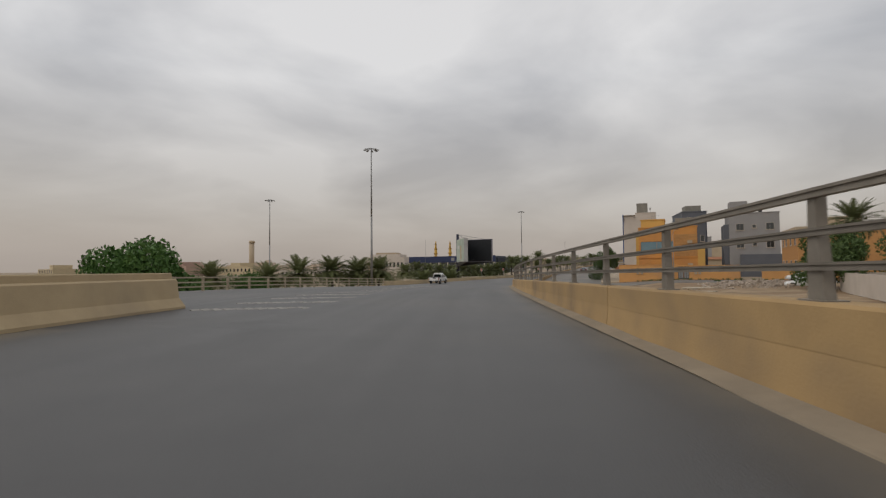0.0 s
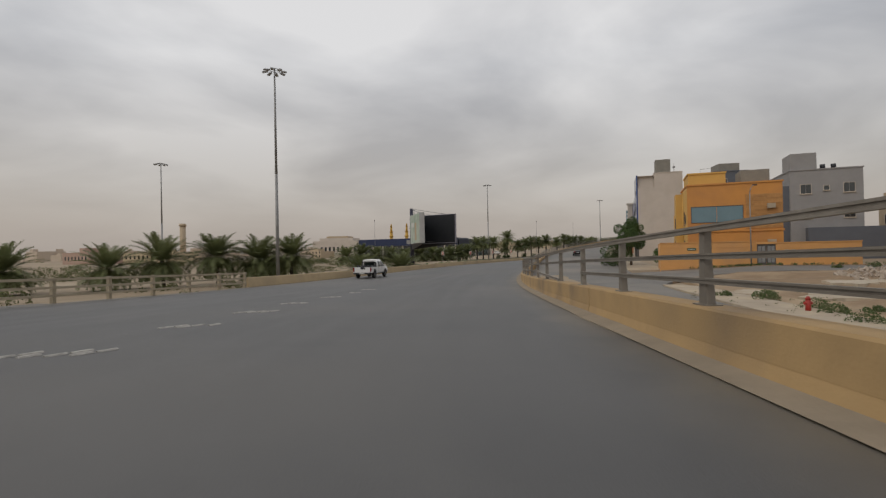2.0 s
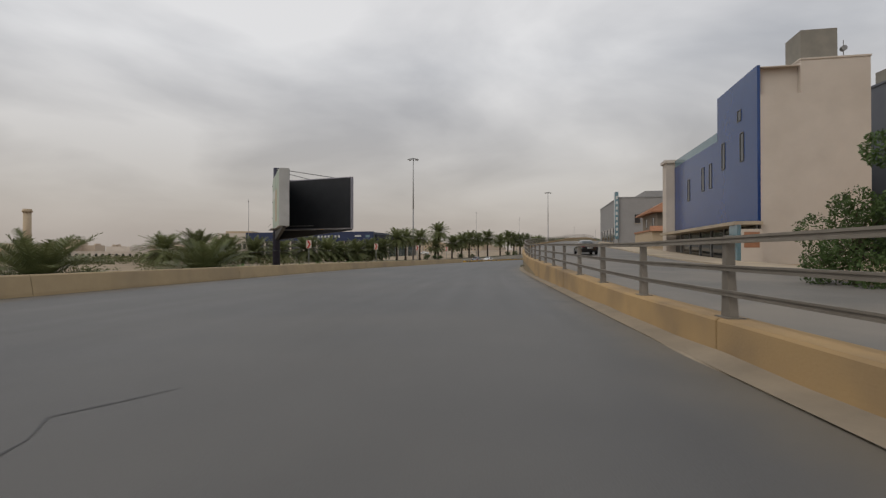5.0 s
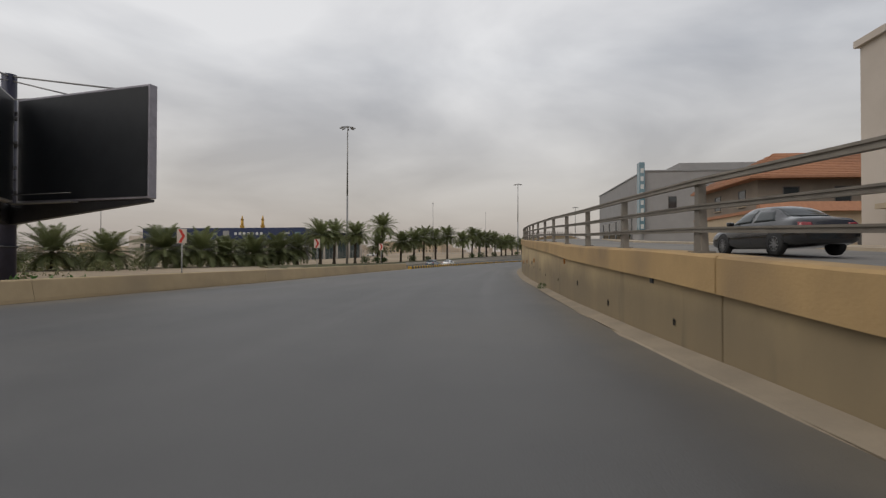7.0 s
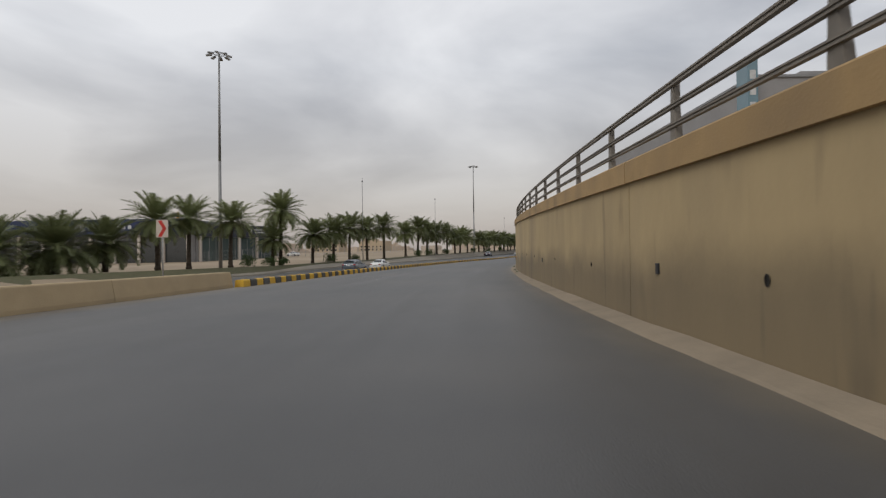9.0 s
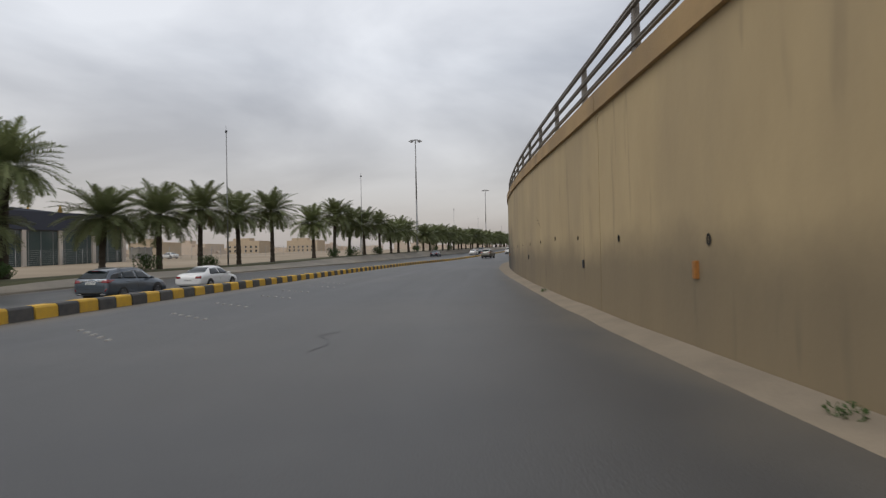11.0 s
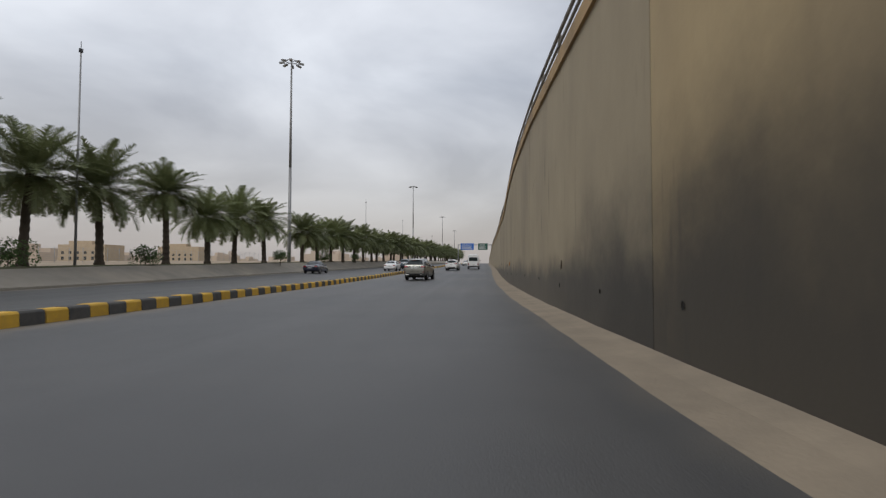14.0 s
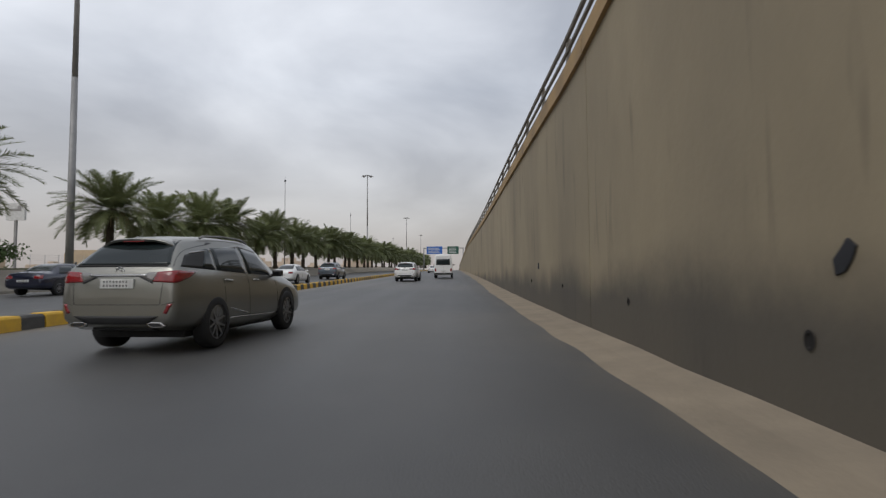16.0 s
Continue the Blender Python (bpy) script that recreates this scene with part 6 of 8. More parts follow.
# overhead direction signs far ahead
gt = empty("sign_gantry", Matrix.Translation(at(480, 0)) @ Matrix.Rotation(heading(480), 4, "Z"), "blue direction signs on a grey steel gantry", "road sign")
bm = bmesh.new(); tube(bm, (-10.6, 0, -0.5), (-10.6, 0, 8.2), 0.2); tube(bm, (3.4, 0, -0.5), (3.4, 0, 8.2), 0.2); tube(bm, (-10.6, 0, 8.0), (3.4, 0, 8.0), 0.16); part("frame", bm, STEEL, gt)
SIGN_BLUE = mat("sign_blue", (0.02, 0.13, 0.50), 0.45, scale=2.0)
for x0_, x1_, m_ in ((-9.6, -4.0, SIGN_BLUE), (-2.2, 1.8, GREEN)):
    bm = bmesh.new(); box(bm, x0_, x1_, -0.32, -0.2, 5.9, 8.6, 0.03); sp = part("sign_plate", bm, m_, gt)
    for k in range(4):
        bm = bmesh.new(); box(bm, x0_ + 0.5, x1_ - 0.8 - 0.3 * (k % 2), -0.335, -0.323, 6.3 + 0.52 * k, 6.5 + 0.52 * k); part("bar", bm, INK, sp)

# ---- fittings on the wall ----
REFLECT = mat("reflector_amber", (0.48, 0.19, 0.025), 0.55, second=(0.22, 0.10, 0.03), scale=12.0)
rb = bmesh.new(); box(rb, -0.05, 0.02, -0.045, 0.045, -0.105, 0.105, 0.012); rbm = bpy.data.meshes.new("wall_reflector"); rb.to_mesh(rbm); rb.free()
pb = bmesh.new(); box(pb, -0.025, 0.02, -0.075, 0.075, -0.085, 0.085, 0.008); pbm = bpy.data.meshes.new("anchor_plate"); pb.to_mesh(pbm); pb.free()
hb = bmesh.new()
n = 14
ra = [hb.verts.new((-0.012, 0.055 * math.cos(6.2832 * k / n), 0.06 * math.sin(6.2832 * k / n))) for k in range(n)]
rc = [hb.verts.new((-0.012, 0.038 * math.cos(6.2832 * k / n), 0.042 * math.sin(6.2832 * k / n))) for k in range(n)]
rd = [hb.verts.new((0.0, 0.038 * math.cos(6.2832 * k / n), 0.042 * math.sin(6.2832 * k / n))) for k in range(n)]
for k in range(n):
    hb.faces.new((ra[k], ra[(k + 1) % n], rc[(k + 1) % n], rc[k])); hb.faces.new((rc[k], rc[(k + 1) % n], rd[(k + 1) % n], rd[k]))
hb.faces.new(rd)
hbm = bpy.data.meshes.new("weep_hole"); hb.to_mesh(hbm); hb.free()


def on_wall(s_, z_, me, m_, label, cat, grp, off=0.0, sc=1.0):
    ob = linked(me.name.split(".")[0], me, m_)
    tagged(ob, label, cat, grp)
    ob.matrix_world = Matrix.Translation(at(s_, float(wall_d(s_)) - off, z_)) @ Matrix.Rotation(heading(s_), 4, "Z") @ Matrix.Diagonal((1, sc * 0.85, sc * 1.05, 1))
    return ob


for s_, z_ in ((147.4, 1.25), (158.7, 1.2), (165.0, 1.1), (170.4, 1.05), (212.4, 1.02), (245.6, 1.15), (297.0, 1.4)):
    on_wall(s_, z_, rbm, REFLECT, "amber plastic reflector fixed to the concrete wall", "reflector", "reflectors on the wall")
for s_, z_ in ((139.1, 1.0), (160.4, 1.07), (176.6, 1.0), (190.0, 1.05), (217.9, 1.0), (228.3, 1.1), (313.0, 1.3)):
    on_wall(s_, z_, pbm, DARK, "dark square anchor plate on the concrete wall", "plate", "anchor plates on the wall")
HOLE = mat("hole_dark", (0.02, 0.018, 0.016), 0.95, scale=4.0)
WEEP = [(138.2, 0.39), (141.8, 0.36), (145.2, 0.62), (148.9, 0.58), (153.0, 0.6), (155.5, 0.8), (158.9, 0.83), (162.7, 0.88), (166.4, 0.9), (170.0, 0.92), (173.6, 0.95), (181.0, 1.0), (186.5, 1.1), (193.0, 1.2), (197.6, 1.3),
        (201.8, 1.36), (205.3, 1.34), (208.7, 1.35), (212.1, 1.38), (215.3, 1.5), (218.4, 1.6), (221.4, 1.68), (224.4, 1.65), (227.6, 1.64), (231.0, 1.65), (234.4, 1.62), (238.0, 1.6), (241.6, 1.57), (245.1, 1.45), (248.1, 1.37), (251.2, 1.1), (254.5, 0.85),
        (257.8, 0.7), (261.0, 0.73), (264.8, 0.75), (268.8, 0.78), (272.6, 0.78), (276.9, 0.75), (281.1, 0.84), (286.2, 0.85), (290.9, 0.8), (295.6, 0.76), (300.8, 0.68), (304.8, 0.72), (309.5, 0.8), (314.5, 0.8)]
for i, (s_, z_) in enumerate(WEEP):
    on_wall(s_, z_, hbm, HOLE, "dark weep hole in the concrete wall", "weep hole", "weep holes in the wall", 0.0, 0.9 + 0.5 * ((i * 7) % 4) / 4 + (0.15 if s_ in (145.2, 155.5, 300.8) else 0.0))

# a torn grey sheet, a brown plate and a ragged dark patch on the wall
for s_, z_, q_, m_, lab in ((201.6, 1.08, 0.75, TANK, "torn grey sheet stuck to the concrete wall"), (276.6, 1.32, 0.95, BARK, "tilted brown plate fixed to the concrete wall"), (300.4, 1.3, 0.95, DARK, "small ragged dark patch on the concrete wall")):
    bm = bmesh.new(); prism(bm, [(-0.10, 0.07), (-0.02, 0.13), (0.05, 0.05), (0.12, -0.02), (0.10, -0.14), (0.01, -0.11), (-0.06, -0.02)], "x", -0.02, 0.01, bevel=0.004)
    ob = tagged(part("wall_sheet", bm, m_), lab, "sheet")
    ob.matrix_world = Matrix.Translation(at(s_, float(wall_d(s_)), z_)) @ Matrix.Rotation(heading(s_), 4, "Z") @ Matrix.Diagonal((1, q_, q_, 1))

# hairline cracks that run across the wall
for s_, z_, ln_, rise in ((292.9, 2.85, 0.95, 0.14), (283.1, 4.2, 1.0, 0.5), (262.0, 3.6, 0.9, 0.35), (225.5, 2.6, 1.1, -0.4)):
    bm = bmesh.new()
    prev = None
    for k in range(9):
        u_ = k / 8
        q_ = s_ - ln_ * u_
        c_ = at(q_, float(wall_d(q_)) - 0.003, z_ + rise * u_ + 0.035 * math.sin(k * 2.3))
        w_ = 0.011 * math.sin(math.pi * (0.1 + 0.8 * u_))
        pr = (bm.verts.new((c_.x, c_.y, c_.z - w_)), bm.verts.new((c_.x, c_.y, c_.z + w_)))
        if prev:
            bm.faces.new((prev[0], prev[1], pr[1], pr[0]))
        prev = pr
    tagged(part("wall_crack", bm, HOLE), "thin dark crack across the concrete wall", "crack", "cracks in the wall", "structure")

# weeds at the foot of the wall
for i, s_ in enumerate((152.6, 205.0, 209.8, 222.5)):
    v = at(s_, float(wall_d(s_)) - 0.18, 0.03)
    ob = tagged(linked("weed", leaves(120 + i, [((0, 0, 0.05), 0.09), ((0.02, 0.12, 0.04), 0.07)], 110, 0.022), LEAF), "small green weed growing at the foot of the wall", "weed", kind="stuff")
    ob.matrix_world = Matrix.Translation(v) @ Matrix.Scale(2.1 if i == 0 else 1.0, 4)

# ---- studs and marks on the road ----
sb = bmesh.new(); prism(sb, [(-0.06, 0), (0.06, 0), (0.035, 0.022), (-0.035, 0.022)], "y", -0.09, 0.09)
WHITE_STUD = mat("stud_white", (0.50, 0.48, 0.44), 0.6, second=(0.22, 0.21, 0.19), scale=12.0)
smesh = bpy.data.meshes.new("stud"); sb.to_mesh(smesh); sb.free()
grid = empty("road_studs", pose(0, 0, 0), "rows of worn white studs across the slip road", "road marking", kind="structure")
for r in range(15):
    s0_ = 17.6 + 3.33 * r
    wide = float(interp(s0_, (14, 4.0), (31, 3.7), (35, 1.7), (55, 1.0), (70, 0.6)))
    for q_ in range(3 if s0_ < 29 else 2):
        for k in range(int(wide / 0.34)):
            if (r * 7 + k * 5 + q_ * 3) % 11 == 0:
                continue
            d_ = -5.4 - 0.34 * k - 0.17 * (q_ % 2)
            s_ = s0_ - 0.26 * q_ + 0.2 * (d_ + 5.4)
            ob = linked("stud", smesh, WHITE_STUD, grid)
            ob.matrix_basis = Matrix.Translation(at(s_, d_, 0.001)) @ Matrix.Rotation(heading(s_) - 0.5, 4, "Z") @ Matrix.Diagonal((0.9, 1.6, 1, 1))
grid2 = empty("road_studs", pose(0, 0, 0), "worn pale studs near the striped kerb", "road marking", kind="structure")
for r in range(14):
    for k in range(5):
        s_, d_ = 196 + 2.6 * r + 0.3 * k, -5.2 - 0.34 * k - 0.25 * (r % 2)
        ob = linked("stud", smesh, WHITE_STUD, grid2); ob.matrix_basis = Matrix.Translation(at(s_, d_, 0.001)) @ Matrix.Rotation(heading(s_), 4, "Z") @ Matrix.Diagonal((0.7, 0.6, 1, 1))
# cracks sealed with tar
TAR = mat("tar", (0.035, 0.035, 0.036), 0.5, scale=6.0)
for s0_, d0_, n_ in ((150, -1.6, 5), (213, -1.9, 5), (244.0, -0.75, 8), (168, -2.6, 5), (95, -3.0, 6)):
    bm = bmesh.new()
    prev = None
    for k in range(n_):
        c_ = at(s0_ + 0.45 * k, d0_ + 0.22 * math.sin(k * 1.7) + 0.1 * math.sin(k * 4.1), 0.004)
        r_ = line(s0_ + 0.45 * k)[1][0]
        w_ = 0.013 + 0.009 * math.sin(k * 2.3)
        pr = (bm.verts.new((c_.x - w_ * r_[0], c_.y - w_ * r_[1], c_.z)), bm.verts.new((c_.x + w_ * r_[0], c_.y + w_ * r_[1], c_.z)))
        if prev:
            bm.faces.new((prev[0], prev[1], pr[1], pr[0]))
        prev = pr
    tagged(part("road_crack", bm, TAR), "dark crack wandering along the asphalt", "crack", "cracks in the asphalt", "structure")


# ---- vehicles ----
from mathutils.bvhtree import BVHTree

SILVER = mat("champagne_paint", (0.275, 0.272, 0.245), 0.28, 0.8, second=(0.255, 0.252, 0.228), scale=1.0, coat=0.4)
WHITE_PAINT = mat("white_paint", (0.72, 0.72, 0.71), 0.35, second=(0.66, 0.66, 0.65), scale=1.5, coat=0.6)
BLUE_PAINT = mat("dark_blue_paint", (0.012, 0.016, 0.04), 0.25, 0.3, scale=1.0, coat=0.8)
GREY_PAINT = mat("grey_blue_paint", (0.11, 0.135, 0.165), 0.3, 0.6, scale=1.0, coat=0.7)
BLACK_PAINT = mat("black_paint", (0.012, 0.012, 0.014), 0.22, 0.2, scale=1.0, coat=0.9)
CAR_GLASS = mat("tinted_glass", (0.022, 0.030, 0.031), 0.05, second=(0.016, 0.022, 0.023), scale=0.8, spec=0.45)
RED_LENS = mat("red_lens", (0.26, 0.008, 0.011), 0.16, second=(0.16, 0.005, 0.008), scale=12.0, coat=0.8)
CLEAR_LENS = mat("clear_lens", (0.26, 0.25, 0.24), 0.12, 0.3, scale=14.0, coat=0.8)
CHROME = mat("chrome", (0.50, 0.50, 0.50), 0.16, 1.0, second=(0.44, 0.44, 0.44), scale=3.0)
TRIM = mat("black_trim", (0.022, 0.022, 0.023), 0.6, scale=6.0)
PLATE = mat("plate_white", (0.66, 0.66, 0.64), 0.5, scale=5.0)
ALLOY = mat("alloy", (0.33, 0.33, 0.335), 0.35, 0.85, scale=3.0)
AMBER = mat("amber_lens", (0.60, 0.20, 0.02), 0.25, scale=8.0)


def smooth_cols(rows, n):
    """Monotone smooth interpolation of station rows (first column: place along the car)."""
    a = np.array(rows, float)
    y = np.linspace(a[0, 0], a[-1, 0], n)
    y = np.unique(np.r_[y, a[:, 0]])
    h, sl = np.diff(a[:, 0]), np.diff(a[:, 1:], axis=0) / np.diff(a[:, 0])[:, None]
    m = np.zeros_like(a[:, 1:])
    m[0], m[-1] = sl[0], sl[-1]
    for i in range(1, len(a) - 1):
        same = sl[i - 1] * sl[i] > 0
        m[i] = np.where(same, 2 * sl[i - 1] * sl[i] / np.where(same, sl[i - 1] + sl[i], 1), 0)
    i = np.clip(np.searchsorted(a[:, 0], y, side="right") - 1, 0, len(a) - 2)
    u = ((y - a[i, 0]) / h[i])[:, None]
    H = h[i][:, None]
    v = (2 * u ** 3 - 3 * u ** 2 + 1) * a[i, 1:] + (u ** 3 - 2 * u ** 2 + u) * H * m[i] + (3 * u ** 2 - 2 * u ** 3) * a[i + 1, 1:] + (u ** 3 - u ** 2) * H * m[i + 1]
    return np.c_[y, v]


def car_shell(rows):
    """Body from stations (y, bottom, belt height, top height, half width, half width at belt, half width of roof)."""
    bm = bmesh.new()
    rings = []
    for y, zb, zbelt, zt, w, wb, wr in smooth_cols(rows, 46):
        zb_, up = zb, max(zt - zbelt, 0.02)
        half = [(w * 0.80, zb_), (w * 0.955, zb_ + 0.07 * (zbelt - zb_) / 0.6), (w * 0.995, zb_ + 0.30 * (zbelt - zb_)), (w, zb_ + 0.55 * (zbelt - zb_)), (w * 0.985, zb_ + 0.80 * (zbelt - zb_)),
                (wb, zbelt), (wb + (wr - wb) * 0.5, zbelt + up * 0.52), (wr, zbelt + up * 0.86), (wr * 0.90, zbelt + up * 0.965), (wr * 0.5, zt + 0.008), (0, zt + 0.018)]
        pts = half + [(-x, z) for x, z in half[-2::-1]]
        rings.append([bm.verts.new((x, y, z)) for x, z in pts])
    n = len(rings[0])
    for a, b in zip(rings, rings[1:]):
        for k in range(n):
            bm.faces.new((a[k], a[(k + 1) % n], b[(k + 1) % n], b[k])).smooth = True
    bm.faces.new(rings[0]); bm.faces.new(rings[-1][::-1])
    bmesh.ops.recalc_face_normals(bm, faces=bm.faces)
    return bm


def on_body(tree, corners, axis, sign, lift=0.006, n=8, m=4, ring=None):
    """A patch that lies on the body: four corners in (x, z) seen along y, (y, z) seen along x or (x, y) seen from above."""
    bm = bmesh.new()
    a, b, c, d = [Vector(p) for p in corners]
    grid = []
    for j in range(m + 1):
        row = []
        for i in range(n + 1):
            u, v = i / n, j / m
            p = (a * (1 - u) + b * u) * (1 - v) + (d * (1 - u) + c * u) * v
            if axis == "y":
                o, w = Vector((p.x, sign * 6, p.y)), Vector((0, -sign, 0))
            elif axis == "x":
                o, w = Vector((sign * 6, p.x, p.y)), Vector((-sign, 0, 0))
            else:
                o, w = Vector((p.x, p.y, 6)), Vector((0, 0, -1))
            hit, nrm, _, _ = tree.ray_cast(o, w)
            if hit is None:
                return None
            row.append(bm.verts.new(hit + nrm * lift if nrm.dot(w) < 0 else hit - nrm * lift))
        grid.append(row)
    for r0, r1 in zip(grid, grid[1:]):
        for i in range(n):
            bm.faces.new((r0[i], r0[i + 1], r1[i + 1], r1[i])).smooth = True
    edge = [e for e in bm.edges if e.is_boundary]
    got = bmesh.ops.extrude_edge_only(bm, edges=edge)["geom"]
    back = {"y": Vector((0, -sign, 0)), "x": Vector((-sign, 0, 0)), "z": Vector((0, 0, -1))}[axis]
    for v in got:
        if isinstance(v, bmesh.types.BMVert):
            v.co += back * (lift + 0.006)
    bmesh.ops.recalc_face_normals(bm, faces=bm.faces)
    return bm


def patch(th, name, tree, corners, axis, sign, material, label="", lift=0.006, n=8, m=4):
    bm = on_body(tree, corners, axis, sign, lift, n, m)
    if bm is None:
        return None
    return part(name, bm, material, th, label)


WHEELS = {}


def wheel_meshes(r, wide, spokes):
    key = (r, wide, spokes)
    if key in WHEELS:
        return WHEELS[key]
    bm = bmesh.new()
    n, prof = 28, [(-wide / 2, r * 0.66), (-wide / 2, r * 0.90), (-wide * 0.40, r * 0.985), (-wide * 0.2, r), (wide * 0.2, r), (wide * 0.40, r * 0.985), (wide / 2, r * 0.90), (wide / 2, r * 0.66)]
    rows = [[bm.verts.new((x, q * math.cos(2 * math.pi * k / n), q * math.sin(2 * math.pi * k / n))) for x, q in prof] for k in range(n)]
    for k in range(n):
        for j in range(len(prof) - 1):
            bm.faces.new((rows[k][j], rows[(k + 1) % n][j], rows[(k + 1) % n][j + 1], rows[k][j + 1])).smooth = True
    ty = bpy.data.meshes.new("tyre"); bm.to_mesh(ty); bm.free(); ty.materials.append(BLACK)
    bm = bmesh.new()
    for q0, q1, x0, x1 in ((r * 0.60, r * 0.67, wide * 0.46, wide * 0.44),):
        a = [bm.verts.new((x0, q0 * math.cos(2 * math.pi * k / n), q0 * math.sin(2 * math.pi * k / n))) for k in range(n)]
        b = [bm.verts.new((x1, q1 * math.cos(2 * math.pi * k / n), q1 * math.sin(2 * math.pi * k / n))) for k in range(n)]
        c = [bm.verts.new((wide * 0.05, q0 * 0.97 * math.cos(2 * math.pi * k / n), q0 * 0.97 * math.sin(2 * math.pi * k / n))) for k in range(n)]
        for k in range(n):
            bm.faces.new((a[k], a[(k + 1) % n], b[(k + 1) % n], b[k])); bm.faces.new((c[k], c[(k + 1) % n], a[(k + 1) % n], a[k]))
    for k in range(spokes):
        t = 2 * math.pi * k / spokes
        for off in (-0.55, 0.55):
            p = [(wide * 0.40, r * 0.08, -0.020 + off * r * 0.10), (wide * 0.40, r * 0.08, 0.020 + off * r * 0.10), (wide * 0.45, r * 0.62, 0.016 + off * r * 0.36), (wide * 0.45, r * 0.62, -0.016 + off * r * 0.36)]
            f = [bm.verts.new((x, y * math.cos(t) - z * math.sin(t), y * math.sin(t) + z * math.cos(t))) for x, y, z in p]
            g = [bm.verts.new((x - 0.04, y * math.cos(t) - z * math.sin(t), y * math.sin(t) + z * math.cos(t))) for x, y, z in p]
            bm.faces.new(f); bm.faces.new(g[::-1])
            for i in range(4):
                bm.faces.new((f[i], g[i], g[(i + 1) % 4], f[(i + 1) % 4]))
    tube(bm, (wide * 0.2, 0, 0), (wide * 0.43, 0, 0), r * 0.14, r * 0.12, 12)
    bmesh.ops.recalc_face_normals(bm, faces=bm.faces)
    ri = bpy.data.meshes.new("rim"); bm.to_mesh(ri); bm.free(); ri.materials.append(ALLOY)
    bm = bmesh.new(); tube(bm, (-wide * 0.3, 0, 0), (wide * 0.02, 0, 0), r * 0.66, n=20); 
    ds = bpy.data.meshes.new("brake_disc"); bm.to_mesh(ds); bm.free(); ds.materials.append(DARK)
    WHEELS[key] = (ty, ri, ds)
    return WHEELS[key]


def add_wheels(th, tree, r, wide, track, ys, spokes=5):
    ty, ri, ds = wheel_meshes(r, wide, spokes)
    for y in ys:
        for sgn in (-1, 1):
            w = linked("wheel", ty, BLACK, th, "black tyre on a grey alloy wheel")
            w.matrix_basis = Matrix.Translation((sgn * (track - wide / 2), y, r)) @ Matrix.Rotation(0 if sgn > 0 else math.pi, 4, "Z")
            linked("rim", ri, ALLOY, w)
            linked("brake_disc", ds, DARK, w)
            # black ring on the closed body paints the well's shade and the arch's edge
            bm = bmesh.new()
            ok, n, pts = True, 22, []
            for q in (0.2, r + 0.075):
                ring = []
                for k in range(n + 1):
                    t = -0.25 + (math.pi + 0.5) * k / n
                    hit, nrm, _, _ = tree.ray_cast(Vector((sgn * 5, y + q * math.cos(t), max(r + q * math.sin(t), 0.30))), Vector((-sgn, 0, 0)))
                    if hit is None:
                        ok = False
                        break
                    ring.append(bm.verts.new((hit.x + sgn * 0.004, hit.y, hit.z)))
                pts.append(ring)
                if not ok:
                    break
            if ok:
                for k in range(n):
                    bm.faces.new((pts[0][k], pts[0][k + 1], pts[1][k + 1], pts[1][k]))
                part("wheel_arch", bm, TRIM, th)
            else:
                bm.free()


def mirrors(th, x, y, z, material):
    for sgn in (-1, 1):
        bm = bmesh.new()
        box(bm, -0.11, 0.09, -0.07, 0.06, -0.055, 0.07, 0.035)
        tube(bm, (-0.12 * sgn, 0, -0.03), (-0.24 * sgn, 0, -0.06), 0.03, n=6)
        part("mirror", bm, material, th).matrix_basis = Matrix.Translation((sgn * x, y, z))


def bars(th, x, y, z, wide, high, material, count=7):
    """Unreadable figures on a plate as plain bars."""
    for k in range(count):
        bm = bmesh.new()
        w = wide / count
        box(bm, x - wide / 2 + w * (k + 0.34), x - wide / 2 + w * (k + 0.66), y - 0.004, y, z - high / 2, z + high / 2)
        part("bar", bm, material, th)


